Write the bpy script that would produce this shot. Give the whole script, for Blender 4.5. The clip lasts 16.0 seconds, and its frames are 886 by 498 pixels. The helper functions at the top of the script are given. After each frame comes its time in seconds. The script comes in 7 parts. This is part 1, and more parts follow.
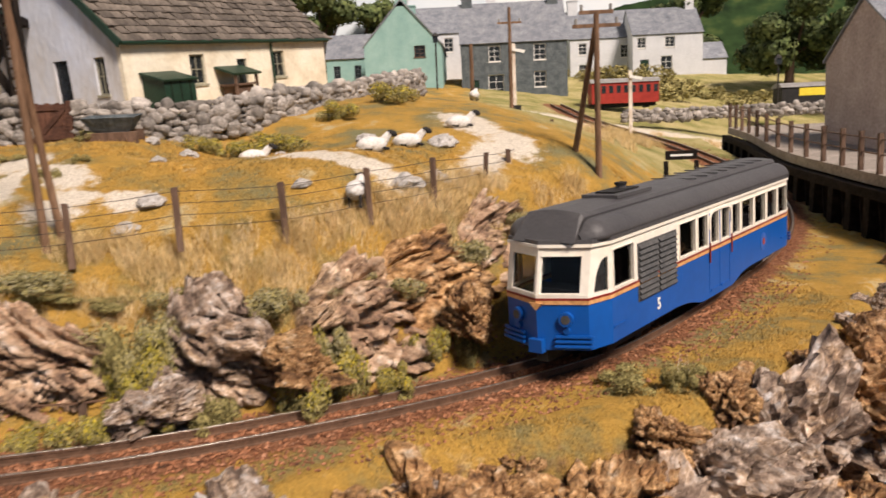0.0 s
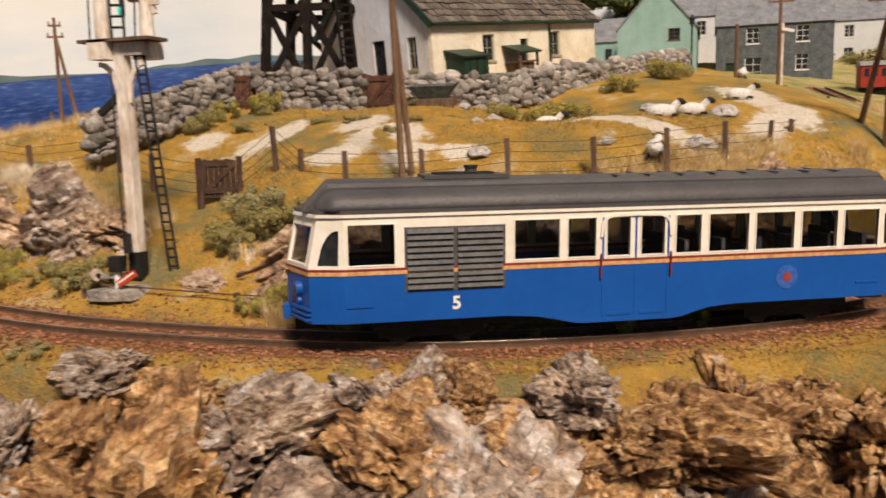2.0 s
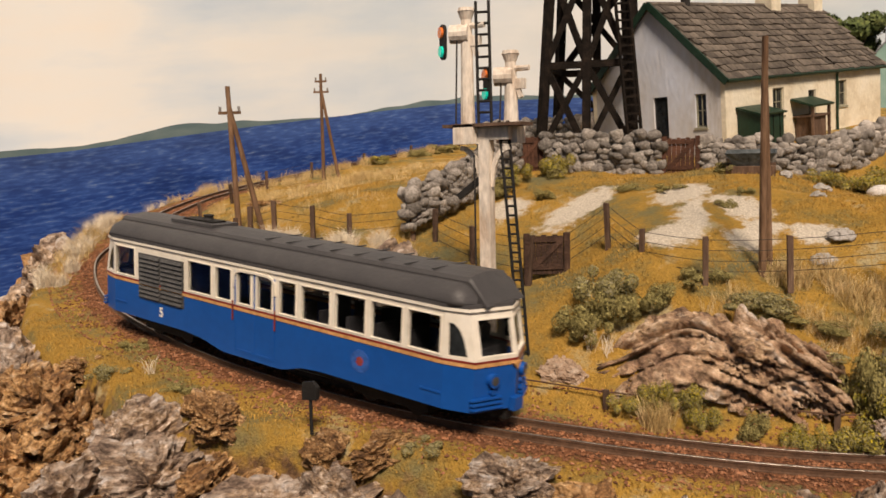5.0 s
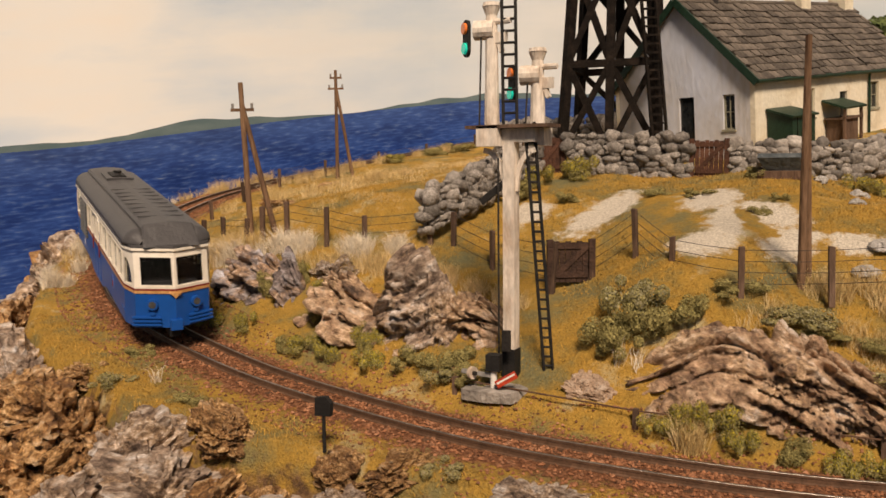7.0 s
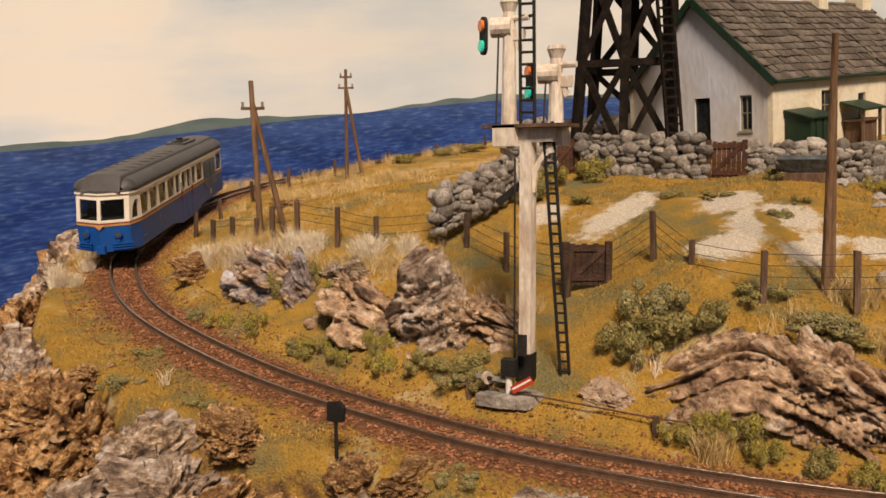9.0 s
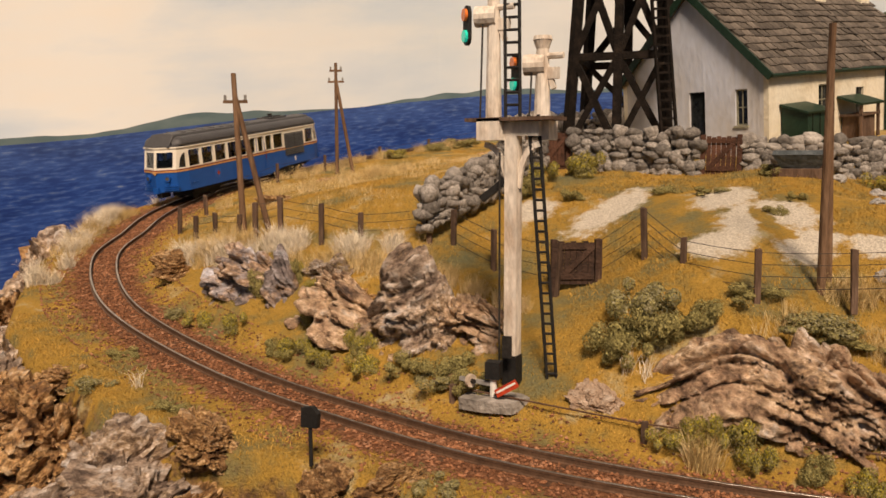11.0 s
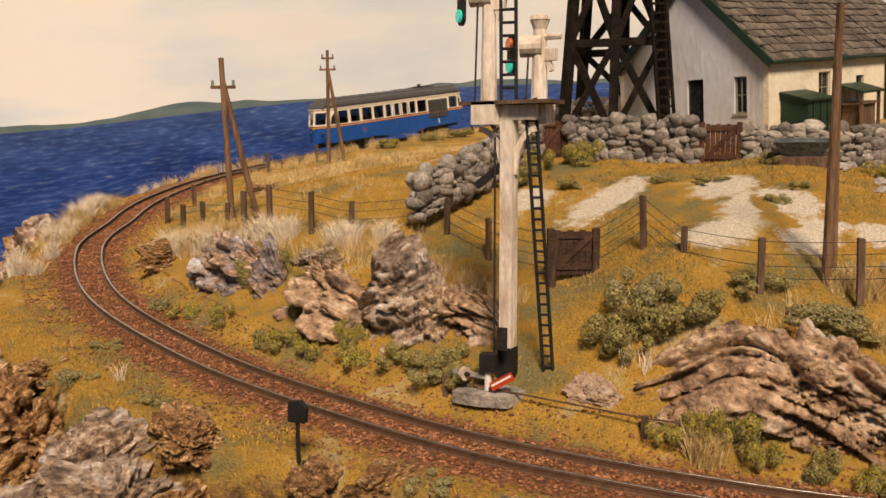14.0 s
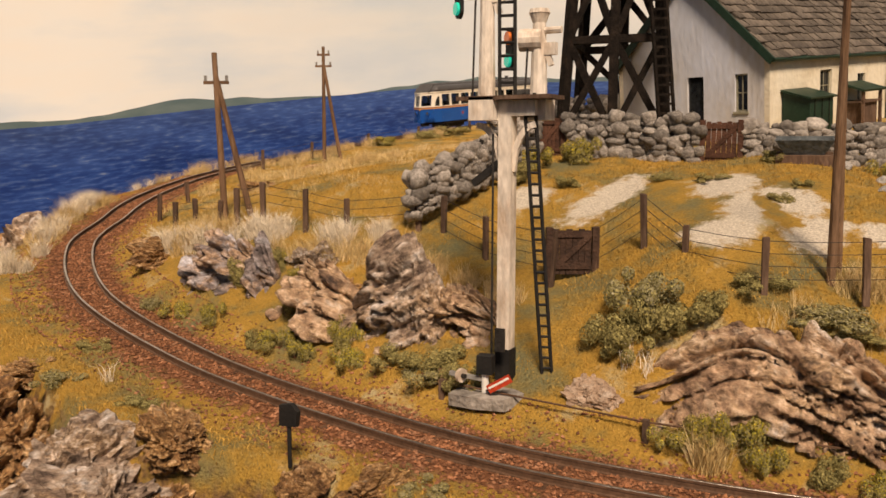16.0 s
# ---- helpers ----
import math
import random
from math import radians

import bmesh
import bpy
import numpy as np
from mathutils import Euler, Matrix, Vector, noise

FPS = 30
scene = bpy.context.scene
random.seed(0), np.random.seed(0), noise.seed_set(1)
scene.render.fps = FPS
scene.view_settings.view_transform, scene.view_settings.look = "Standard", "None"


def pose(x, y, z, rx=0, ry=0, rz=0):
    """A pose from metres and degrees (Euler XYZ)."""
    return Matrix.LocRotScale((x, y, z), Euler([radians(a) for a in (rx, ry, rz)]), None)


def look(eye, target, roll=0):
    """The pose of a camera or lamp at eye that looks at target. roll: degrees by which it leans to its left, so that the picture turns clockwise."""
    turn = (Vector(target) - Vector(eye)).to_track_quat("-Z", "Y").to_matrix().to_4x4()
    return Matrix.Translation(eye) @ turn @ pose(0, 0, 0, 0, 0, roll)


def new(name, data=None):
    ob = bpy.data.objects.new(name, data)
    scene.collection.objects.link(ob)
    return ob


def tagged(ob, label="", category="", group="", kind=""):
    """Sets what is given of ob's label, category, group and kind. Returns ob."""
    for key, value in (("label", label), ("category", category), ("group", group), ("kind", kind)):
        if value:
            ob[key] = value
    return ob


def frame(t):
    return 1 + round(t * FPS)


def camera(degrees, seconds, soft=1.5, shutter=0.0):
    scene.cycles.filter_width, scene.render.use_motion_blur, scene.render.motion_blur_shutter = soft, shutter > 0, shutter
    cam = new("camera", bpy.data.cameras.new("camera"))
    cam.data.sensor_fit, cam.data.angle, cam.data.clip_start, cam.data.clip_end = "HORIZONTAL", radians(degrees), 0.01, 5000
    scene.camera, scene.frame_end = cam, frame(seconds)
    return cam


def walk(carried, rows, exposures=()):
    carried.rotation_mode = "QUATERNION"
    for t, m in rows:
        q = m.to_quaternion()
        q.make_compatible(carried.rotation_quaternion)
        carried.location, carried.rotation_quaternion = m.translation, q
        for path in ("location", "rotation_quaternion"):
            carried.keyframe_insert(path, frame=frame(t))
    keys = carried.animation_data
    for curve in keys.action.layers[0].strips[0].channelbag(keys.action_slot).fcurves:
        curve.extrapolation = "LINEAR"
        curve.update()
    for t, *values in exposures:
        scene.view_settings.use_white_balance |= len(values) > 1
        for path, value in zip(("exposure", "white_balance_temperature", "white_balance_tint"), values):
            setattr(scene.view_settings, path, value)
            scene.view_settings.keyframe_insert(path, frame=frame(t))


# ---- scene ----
# Model railway scene. S turns the working unit (about six feet at 1:76) into metres.
S = 0.024
cam = camera(57.86, 16.0, soft=1.6, shutter=0.4)
PATH = [
    (0, (0.451, -0.015, 2.634), (0.363, 1.963, 2.352), -2.5),
    (0.5, (0.184, -0.768, 2.454), (-0.047, 1.197, 2.165), -2.4),
    (1, (-0.171, -1.372, 2.313), (-0.56, 0.568, 2.025), -1.8),
    (1.5, (-0.188, -1.806, 2.17), (-0.702, 0.103, 1.871), -1.7),
    (2, (-0.447, -2.003, 2.259), (-1.068, -0.124, 1.968), -1.4),
    (2.5, (-0.914, -2.37, 2.331), (-1.674, -0.543, 2.045), -1.7),
    (3, (-1.252, -2.631, 2.557), (-2.106, -0.844, 2.283), -2.0),
    (3.5, (-1.738, -2.76, 2.841), (-2.643, -0.994, 2.592), -1.9),
    (4, (-2.233, -2.764, 2.869), (-3.179, -1.017, 2.638), -1.4),
    (4.5, (-2.885, -2.664, 3.068), (-3.867, -0.935, 2.85), -1.5),
    (7, (-3.63, -2.082, 3.22), (-4.647, -0.375, 2.995), -0.7),
    (7.5, (-3.719, -2.059, 3.211), (-4.742, -0.355, 2.99), -0.5),
    (8, (-3.736, -2.019, 3.197), (-4.762, -0.316, 2.977), -0.4),
    (8.5, (-3.804, -1.976, 3.199), (-4.835, -0.277, 2.978), -0.4),
    (9, (-3.848, -1.934, 3.209), (-4.879, -0.235, 2.986), -0.4),
    (11.5, (-3.903, -1.457, 3.194), (-4.927, 0.244, 2.959), -0.3),
    (12, (-3.972, -1.492, 3.196), (-4.994, 0.211, 2.961), -0.3),
    (12.5, (-4.018, -1.429, 3.141), (-5.035, 0.276, 2.9), -0.3),
    (13, (-4.063, -1.358, 3.12), (-5.078, 0.348, 2.875), -0.2),
    (13.5, (-4.081, -1.268, 3.124), (-5.093, 0.439, 2.873), -0.2),
    (14, (-4.057, -1.199, 3.106), (-5.067, 0.508, 2.853), -0.2),
    (14.5, (-4.093, -1.128, 3.113), (-5.101, 0.58, 2.862), -0.2),
    (15, (-4.172, -1.122, 3.113), (-5.177, 0.589, 2.861), -0.1),
    (15.5, (-4.178, -1.09, 3.08), (-5.181, 0.621, 2.826), -0.0),
    (16, (-4.177, -0.993, 3.075), (-5.18, 0.719, 2.819), -0.0),
]
walk(cam, [(t, look(Vector(e) * S, Vector(g) * S, r)) for t, e, g, r in PATH], exposures=[(0, 0.36, 5800, 18), (1.5, 0.12, 6050, 17), (3.0, 0.05, 6450, 17), (3.5, -0.12, 6400, 17), (4.5, -0.1, 6350, 17), (7, -0.18, 6650, 18), (16, -0.1, 6850, 19)])

# ---- light: a daylit exhibition hall, soft light from above ----
world = bpy.data.worlds.new("hall")
world.use_nodes = True
scene.world = world
wn = world.node_tree.nodes
bg = wn["Background"]
sky = wn.new("ShaderNodeTexSky")
sky.sky_type = "NISHITA"
sky.sun_disc = False
sky.sun_elevation = radians(47)
sky.sun_rotation = radians(144)
world.node_tree.links.new(sky.outputs[0], bg.inputs[0])
bg.inputs[1].default_value = 0.027
sun = new("sun", bpy.data.lights.new("sun", "SUN"))
sun.data.energy = 5.2
sun.data.angle = radians(15)
sun.data.color = (1.0, 0.83, 0.62)
sun.matrix_world = look((5.8, -8.0, 10.5), (0, 0, 0))

# ---- helpers of this scene ----
def at(x, y, z, rx=0, ry=0, rz=0):
    """A pose whose place is given in working units."""
    return pose(x * S, y * S, z * S, rx, ry, rz)


def mesh_from(bm, name, material, smooth=False):
    me = bpy.data.meshes.new(name)
    bm.transform(Matrix.Scale(S, 4))
    bm.to_mesh(me)
    bm.free()
    for m in material if isinstance(material, (list, tuple)) else [material]:
        me.materials.append(m)
    if smooth:
        me.polygons.foreach_set("use_smooth", [True] * len(me.polygons))
    return me


def part(name, bm, material, parent=None, label="", m=None, smooth=False):
    ob = new(name, mesh_from(bm, name, material, smooth))
    if parent is not None:
        ob.parent = parent
    if m is not None:
        ob.matrix_basis = m
    if label:
        tagged(ob, label)
    return ob


def box(bm, x0, x1, y0, y1, z0, z1, m=None):
    vs = [bm.verts.new((x, y, z)) for z in (z0, z1) for x, y in ((x0, y0), (x1, y0), (x1, y1), (x0, y1))]
    for f in ((3, 2, 1, 0), (4, 5, 6, 7), (0, 1, 5, 4), (1, 2, 6, 5), (2, 3, 7, 6), (3, 0, 4, 7)):
        bm.faces.new([vs[i] for i in f])
    if m is not None:
        bmesh.ops.transform(bm, matrix=m, verts=vs)
    return vs


def cbox(x0, x1, y0, y1, z0, z1):
    bm = bmesh.new()
    box(bm, x0, x1, y0, y1, z0, z1)
    return bm


# ---- the track's line: control points from the bridge, round the headland, to the back ----
LINE = [(4.5, 40.0, 3.9), (5.6, 34.0, 2.9), (7.6, 28.5, 1.9), (8.6, 23.6, 0.9), (7.4, 18.6, 0.15), (3.2, 11.75, -0.12), (0.74, 9.58, -0.31), (-3.32, 7.23, -0.26), (-6.93, 6.25, -0.11),
        (-9.95, 6.36, -0.03), (-12.76, 6.59, 0.24), (-16.19, 7.62, 0.61), (-19.14, 9.55, 1.03), (-20.19, 11.16, 1.42), (-21.17, 12.48, 1.64),
        (-22.16, 14.16, 1.86), (-22.88, 16.33, 2.17), (-23.3, 18.97, 2.48), (-23.15, 21.93, 2.85), (-22.48, 25.17, 3.28), (-21.84, 28.76, 3.74),
        (-20.97, 32.74, 4.15), (-19.8, 37.0, 4.5), (-18.4, 42.0, 4.8)]


def curve_points(ctrl, n):
    c = np.array(ctrl, float)
    p = np.vstack([2 * c[0] - c[1], c, 2 * c[-1] - c[-2]])
    out = []
    for i in range(1, len(p) - 2):
        t = np.linspace(0, 1, n, endpoint=False)[:, None]
        a, b, d, e = p[i - 1], p[i], p[i + 1], p[i + 2]
        out.append(0.5 * (2 * b + (d - a) * t + (2 * a - 5 * b + 4 * d - e) * t ** 2 + (3 * b - a - 3 * d + e) * t ** 3))
    return np.vstack(out + [c[-1:]])


TRACK = curve_points(LINE, 40)
TRACK_S = np.concatenate([[0], np.cumsum(np.linalg.norm(np.diff(TRACK, axis=0), axis=1))])
TRACK_S -= TRACK_S[8 * 40]


def track_at(s):
    return Vector([float(np.interp(s, TRACK_S, TRACK[:, i])) for i in range(3)])


_tan = np.gradient(TRACK, axis=0)
_tan[:, 2] = 0
_tan /= np.linalg.norm(_tan, axis=1)[:, None]
_nor = np.stack([_tan[:, 1], -_tan[:, 0], 0 * _tan[:, 0]], 1)  # towards the field


def track_offset(x, y):
    """Signed distance from the track (positive: the field's side), the rail's height and the place along it, for arrays."""
    pts = np.stack([np.ravel(x), np.ravel(y)], 1)
    d = np.empty(len(pts)); z = np.empty(len(pts)); s = np.empty(len(pts))
    for i in range(0, len(pts), 4000):
        q = pts[i:i + 4000]
        v = q[:, None] - TRACK[None, :, :2]
        j = (v ** 2).sum(2).argmin(1)
        k = np.arange(len(q))
        side = (v[k, j] * _nor[j, :2]).sum(1)
        d[i:i + 4000] = np.sign(side) * np.sqrt((v[k, j] ** 2).sum(1))
        z[i:i + 4000] = TRACK[j, 2]
        s[i:i + 4000] = TRACK_S[j]
    return d.reshape(np.shape(x)), z.reshape(np.shape(x)), s.reshape(np.shape(x))


def lattice(ix, iy, iz, seed):
    h = (ix * 374761393 + iy * 668265263 + iz * 2147483647 + seed * 1274126177) & 0xFFFFFFFF
    h = ((h ^ (h >> 13)) * 1274126177) & 0xFFFFFFFF
    return ((h ^ (h >> 16)) & 0xFFFF) / 65535.0


def value_noise(p, seed=0):
    """Smooth noise from 0 to 1 at an array of points (n, 3)."""
    q = np.floor(p).astype(np.int64)
    f = p - q
    f = f * f * (3 - 2 * f)
    out = 0
    for dx in (0, 1):
        for dy in (0, 1):
            for dz in (0, 1):
                w = (f[:, 0] if dx else 1 - f[:, 0]) * (f[:, 1] if dy else 1 - f[:, 1]) * (f[:, 2] if dz else 1 - f[:, 2])
                out = out + w * lattice(q[:, 0] + dx, q[:, 1] + dy, q[:, 2] + dz, seed)
    return out


def fbm(p, octaves=4, seed=0):
    total, amp, norm_ = 0, 1.0, 0
    for i in range(octaves):
        total = total + amp * value_noise(p * 2 ** i + 17.3 * i, seed + i)
        norm_ += amp
        amp *= 0.5
    return total / norm_


def mesh_np(name, verts, faces, material, smooth=False):
    me = bpy.data.meshes.new(name)
    me.from_pydata((np.asarray(verts) * S).tolist(), [], np.asarray(faces).tolist())
    for m in material if isinstance(material, (list, tuple)) else [material]:
        me.materials.append(m)
    if smooth:
        me.polygons.foreach_set("use_smooth", [True] * len(me.polygons))
    return me


def rod(bm, a, b, r, n=8, r2=None):
    """A round bar from a to b."""
    a, b = Vector(a), Vector(b)
    d = (b - a).normalized()
    u = d.orthogonal().normalized()
    v = d.cross(u)
    r2 = r if r2 is None else r2
    ra = [bm.verts.new(a + (u * math.cos(2 * math.pi * i / n) + v * math.sin(2 * math.pi * i / n)) * r) for i in range(n)]
    rb = [bm.verts.new(b + (u * math.cos(2 * math.pi * i / n) + v * math.sin(2 * math.pi * i / n)) * r2) for i in range(n)]
    for i in range(n):
        bm.faces.new((ra[i], ra[(i + 1) % n], rb[(i + 1) % n], rb[i]))
    bm.faces.new(ra[::-1])
    bm.faces.new(rb)


def beam(bm, a, b, w, h=None):
    """A squared timber from a to b."""
    a, b = Vector(a), Vector(b)
    d = b - a
    q = d.to_track_quat("X", "Z").to_matrix().to_4x4()
    box(bm, 0, d.length, -w / 2, w / 2, -(h or w) / 2, (h or w) / 2, Matrix.Translation(a) @ q)


def prism(bm, pts, axis, lo, hi):
    """A polygon drawn out along an axis ('x', 'y' or 'z')."""
    def place(p, v):
        return {"x": (v, p[0], p[1]), "y": (p[0], v, p[1]), "z": (p[0], p[1], v)}[axis]
    a = [bm.verts.new(place(p, lo)) for p in pts]
    b = [bm.verts.new(place(p, hi)) for p in pts]
    n = len(pts)
    bm.faces.new(a[::-1])
    bm.faces.new(b)
    for i in range(n):
        bm.faces.new((a[i], a[(i + 1) % n], b[(i + 1) % n], b[i]))
    bmesh.ops.recalc_face_normals(bm, faces=bm.faces)


def rods(*segs, r=0.03, n=8):
    bm = bmesh.new()
    for a, b in segs:
        rod(bm, a, b, r, n)
    return bm


def beams(*segs, w=0.06, h=None):
    bm = bmesh.new()
    for a, b in segs:
        beam(bm, a, b, w, h)
    return bm


def thing(name, m, label, category, group=""):
    ob = new(name)
    ob.empty_display_size = 0.002
    ob.matrix_basis = m
    return tagged(ob, label, category, group)

# ---- materials ----
def material(name, cols, scale=3.0, rough=0.85, bump=0.3, fine=25.0, metal=0.0, spec=0.3, stretch=(1, 1, 1), vary=0.0, grain=0.26):
    """Two noises mix two to four colours; a finer one gives grain and relief. Scales are per working unit."""
    m = bpy.data.materials.new(name)
    m.use_nodes = True
    nt = m.node_tree
    b = nt.nodes["Principled BSDF"]
    tc = nt.nodes.new("ShaderNodeTexCoord")
    mp = nt.nodes.new("ShaderNodeMapping")
    mp.inputs["Scale"].default_value = tuple(k / S for k in stretch)
    nt.links.new(tc.outputs["Object"], mp.inputs["Vector"])
    n1 = nt.nodes.new("ShaderNodeTexNoise")
    n1.inputs["Scale"].default_value = scale
    n1.inputs["Detail"].default_value = 6
    n1.inputs["Roughness"].default_value = 0.65
    n2 = nt.nodes.new("ShaderNodeTexNoise")
    n2.inputs["Scale"].default_value = fine
    n2.inputs["Detail"].default_value = 4
    for n in (n1, n2):
        nt.links.new(mp.outputs[0], n.inputs["Vector"])
    ramp = nt.nodes.new("ShaderNodeValToRGB")
    el = ramp.color_ramp.elements
    k = len(cols)
    while len(el) < k:
        el.new(0.5)
    for i, c in enumerate(cols):
        el[i].position = 0.3 + 0.4 * i / max(1, k - 1)
        el[i].color = (*c, 1)
    nt.links.new(n1.outputs["Fac"], ramp.inputs["Fac"])
    hsv = nt.nodes.new("ShaderNodeHueSaturation")
    nt.links.new(ramp.outputs["Color"], hsv.inputs["Color"])
    val = nt.nodes.new("ShaderNodeMapRange")
    val.inputs["From Min"].default_value = 0.25
    val.inputs["From Max"].default_value = 0.75
    val.inputs["To Min"].default_value = 1 - grain
    val.inputs["To Max"].default_value = 1 + grain
    nt.links.new(n2.outputs["Fac"], val.inputs["Value"])
    if vary:
        oi = nt.nodes.new("ShaderNodeObjectInfo")
        ge = nt.nodes.new("ShaderNodeNewGeometry")
        ad = nt.nodes.new("ShaderNodeMath")
        ad.operation = "ADD"
        fr = nt.nodes.new("ShaderNodeMath")
        fr.operation = "FRACT"
        nt.links.new(oi.outputs["Random"], ad.inputs[0])
        nt.links.new(ge.outputs["Random Per Island"], ad.inputs[1])
        nt.links.new(ad.outputs[0], fr.inputs[0])
        mr = nt.nodes.new("ShaderNodeMapRange")
        mr.inputs["To Min"].default_value = 1 - vary
        mr.inputs["To Max"].default_value = 1 + vary
        nt.links.new(fr.outputs[0], mr.inputs["Value"])
        mu = nt.nodes.new("ShaderNodeMath")
        mu.operation = "MULTIPLY"
        nt.links.new(val.outputs[0], mu.inputs[0])
        nt.links.new(mr.outputs[0], mu.inputs[1])
        nt.links.new(mu.outputs[0], hsv.inputs["Value"])
    else:
        nt.links.new(val.outputs[0], hsv.inputs["Value"])
    nt.links.new(hsv.outputs["Color"], b.inputs["Base Color"])
    b.inputs["Roughness"].default_value = rough
    b.inputs["Metallic"].default_value = metal
    b.inputs["Specular IOR Level"].default_value = spec
    if bump:
        bp = nt.nodes.new("ShaderNodeBump")
        bp.inputs["Strength"].default_value = bump
        bp.inputs["Distance"].default_value = 0.05 * S
        ad2 = nt.nodes.new("ShaderNodeMath")
        ad2.operation = "ADD"
        nt.links.new(n1.outputs["Fac"], ad2.inputs[0])
        nt.links.new(n2.outputs["Fac"], ad2.inputs[1])
        nt.links.new(ad2.outputs[0], bp.inputs["Height"])
        nt.links.new(bp.outputs[0], b.inputs["Normal"])
    return m


LIME_ROCK = material("pale field stone", [(0.3, 0.27, 0.23), (0.5, 0.47, 0.43), (0.66, 0.64, 0.62)], scale=4, bump=0.7, fine=18, rough=0.8)


def rock_material(name, beds, patch, dip=35, share=0.5):
    """Bedded rock: narrow tilted bands from dark seams to pale edges, broad weathered patches, a rough relief."""
    m = bpy.data.materials.new(name)
    m.use_nodes = True
    nt = m.node_tree
    N, L = nt.nodes.new, nt.links.new
    b = nt.nodes["Principled BSDF"]
    b.inputs["Roughness"].default_value = 0.6
    b.inputs["Specular IOR Level"].default_value = 0.3
    tc = N("ShaderNodeTexCoord")

    def noise_(stretch, scale, detail, turn=0):
        mp = N("ShaderNodeMapping")
        mp.vector_type = "TEXTURE" if turn else "POINT"
        if turn:
            mp.inputs["Rotation"].default_value = (0, radians(turn), radians(15))
            mp.inputs["Scale"].default_value = tuple(S / k for k in stretch)
        else:
            mp.inputs["Scale"].default_value = tuple(k / S for k in stretch)
        L(tc.outputs["Object"], mp.inputs["Vector"])
        n = N("ShaderNodeTexNoise")
        n.inputs["Scale"].default_value = scale
        n.inputs["Detail"].default_value = detail
        n.inputs["Roughness"].default_value = 0.68
        n.inputs["Distortion"].default_value = 0.12
        L(mp.outputs[0], n.inputs["Vector"])
        return n.outputs["Fac"]

    def ramp(fac, stops):
        r = N("ShaderNodeValToRGB")
        el = r.color_ramp.elements
        while len(el) < len(stops):
            el.new(0.5)
        for e, (q, c) in zip(el, stops):
            e.position, e.color = q, (*c, 1)
        L(fac, r.inputs["Fac"])
        return r.outputs["Color"]

    bands = noise_((1, 1, 2.6), 1.7, 7, dip)
    broad = noise_((1, 1, 1), 1.5, 5)
    grit = noise_((1, 1, 1.4), 7, 6)
    base = ramp(bands, list(zip((0.33, 0.42, 0.5, 0.58, 0.68), beds)))
    weather = ramp(grit, list(zip((0.35, 0.5, 0.65), patch)))
    where = N("ShaderNodeMapRange")
    where.inputs["From Min"].default_value = 0.62 - 0.25 * share
    where.inputs["From Max"].default_value = 0.7 - 0.25 * share
    where.inputs["To Max"].default_value = 0.8
    L(broad, where.inputs["Value"])
    x = N("ShaderNodeMix")
    x.data_type = "RGBA"
    L(where.outputs[0], x.inputs["Factor"])
    L(base, x.inputs["A"])
    L(weather, x.inputs["B"])
    hsv = N("ShaderNodeHueSaturation")
    v = N("ShaderNodeMapRange")
    v.inputs["From Min"].default_value, v.inputs["From Max"].default_value = 0.3, 0.7
    v.inputs["To Min"].default_value, v.inputs["To Max"].default_value = 0.5, 1.55
    hsv.inputs["Saturation"].default_value = 1.05
    L(grit, v.inputs["Value"])
    L(v.outputs[0], hsv.inputs["Value"])
    L(x.outputs["Result"], hsv.inputs["Color"])
    L(hsv.outputs[0], b.inputs["Base Color"])
    ad = N("ShaderNodeMath")
    ad.operation = "MULTIPLY_ADD"
    L(bands, ad.inputs[0])
    ad.inputs[1].default_value = 1.4
    L(grit, ad.inputs[2])
    bp = N("ShaderNodeBump")
    bp.inputs["Strength"].default_value = 1.0
    bp.inputs["Distance"].default_value = 0.08 * S
    L(ad.outputs[0], bp.inputs["Height"])
    L(bp.outputs[0], b.inputs["Normal"])
    return m


ROCK = rock_material("rock", [(0.035, 0.02, 0.013), (0.15, 0.08, 0.04), (0.34, 0.19, 0.085), (0.52, 0.34, 0.18), (0.68, 0.56, 0.42)], [(0.12, 0.06, 0.03), (0.47, 0.27, 0.11), (0.7, 0.5, 0.29)], 25, 0.6)
ROCK_GREY = rock_material("grey rock", [(0.04, 0.03, 0.028), (0.17, 0.12, 0.09), (0.37, 0.28, 0.21), (0.54, 0.46, 0.39), (0.74, 0.71, 0.7)], [(0.16, 0.1, 0.07), (0.48, 0.33, 0.2), (0.72, 0.63, 0.54)], -30, 0.5)
BANK_ROCK = rock_material("bank rock", [(0.05, 0.034, 0.028), (0.21, 0.135, 0.09), (0.4, 0.265, 0.17), (0.54, 0.4, 0.28), (0.7, 0.61, 0.53)], [(0.18, 0.12, 0.09), (0.5, 0.34, 0.2), (0.7, 0.57, 0.43)], 40, 0.45)
BLUE_ROCK = rock_material("blue grey rock", [(0.035, 0.03, 0.032), (0.14, 0.115, 0.11), (0.28, 0.23, 0.215), (0.42, 0.38, 0.38), (0.64, 0.63, 0.68)], [(0.16, 0.1, 0.06), (0.4, 0.25, 0.14), (0.58, 0.45, 0.34)], 20, 0.6)
STONE = material("wall stone", [(0.12, 0.105, 0.09), (0.26, 0.235, 0.205), (0.44, 0.4, 0.355)], scale=3, bump=0.6, fine=16, vary=0.42)
BALLAST = material("ballast", [(0.11, 0.05, 0.028), (0.27, 0.115, 0.052), (0.4, 0.21, 0.12)], scale=5, bump=0.6, fine=30, vary=0.45)
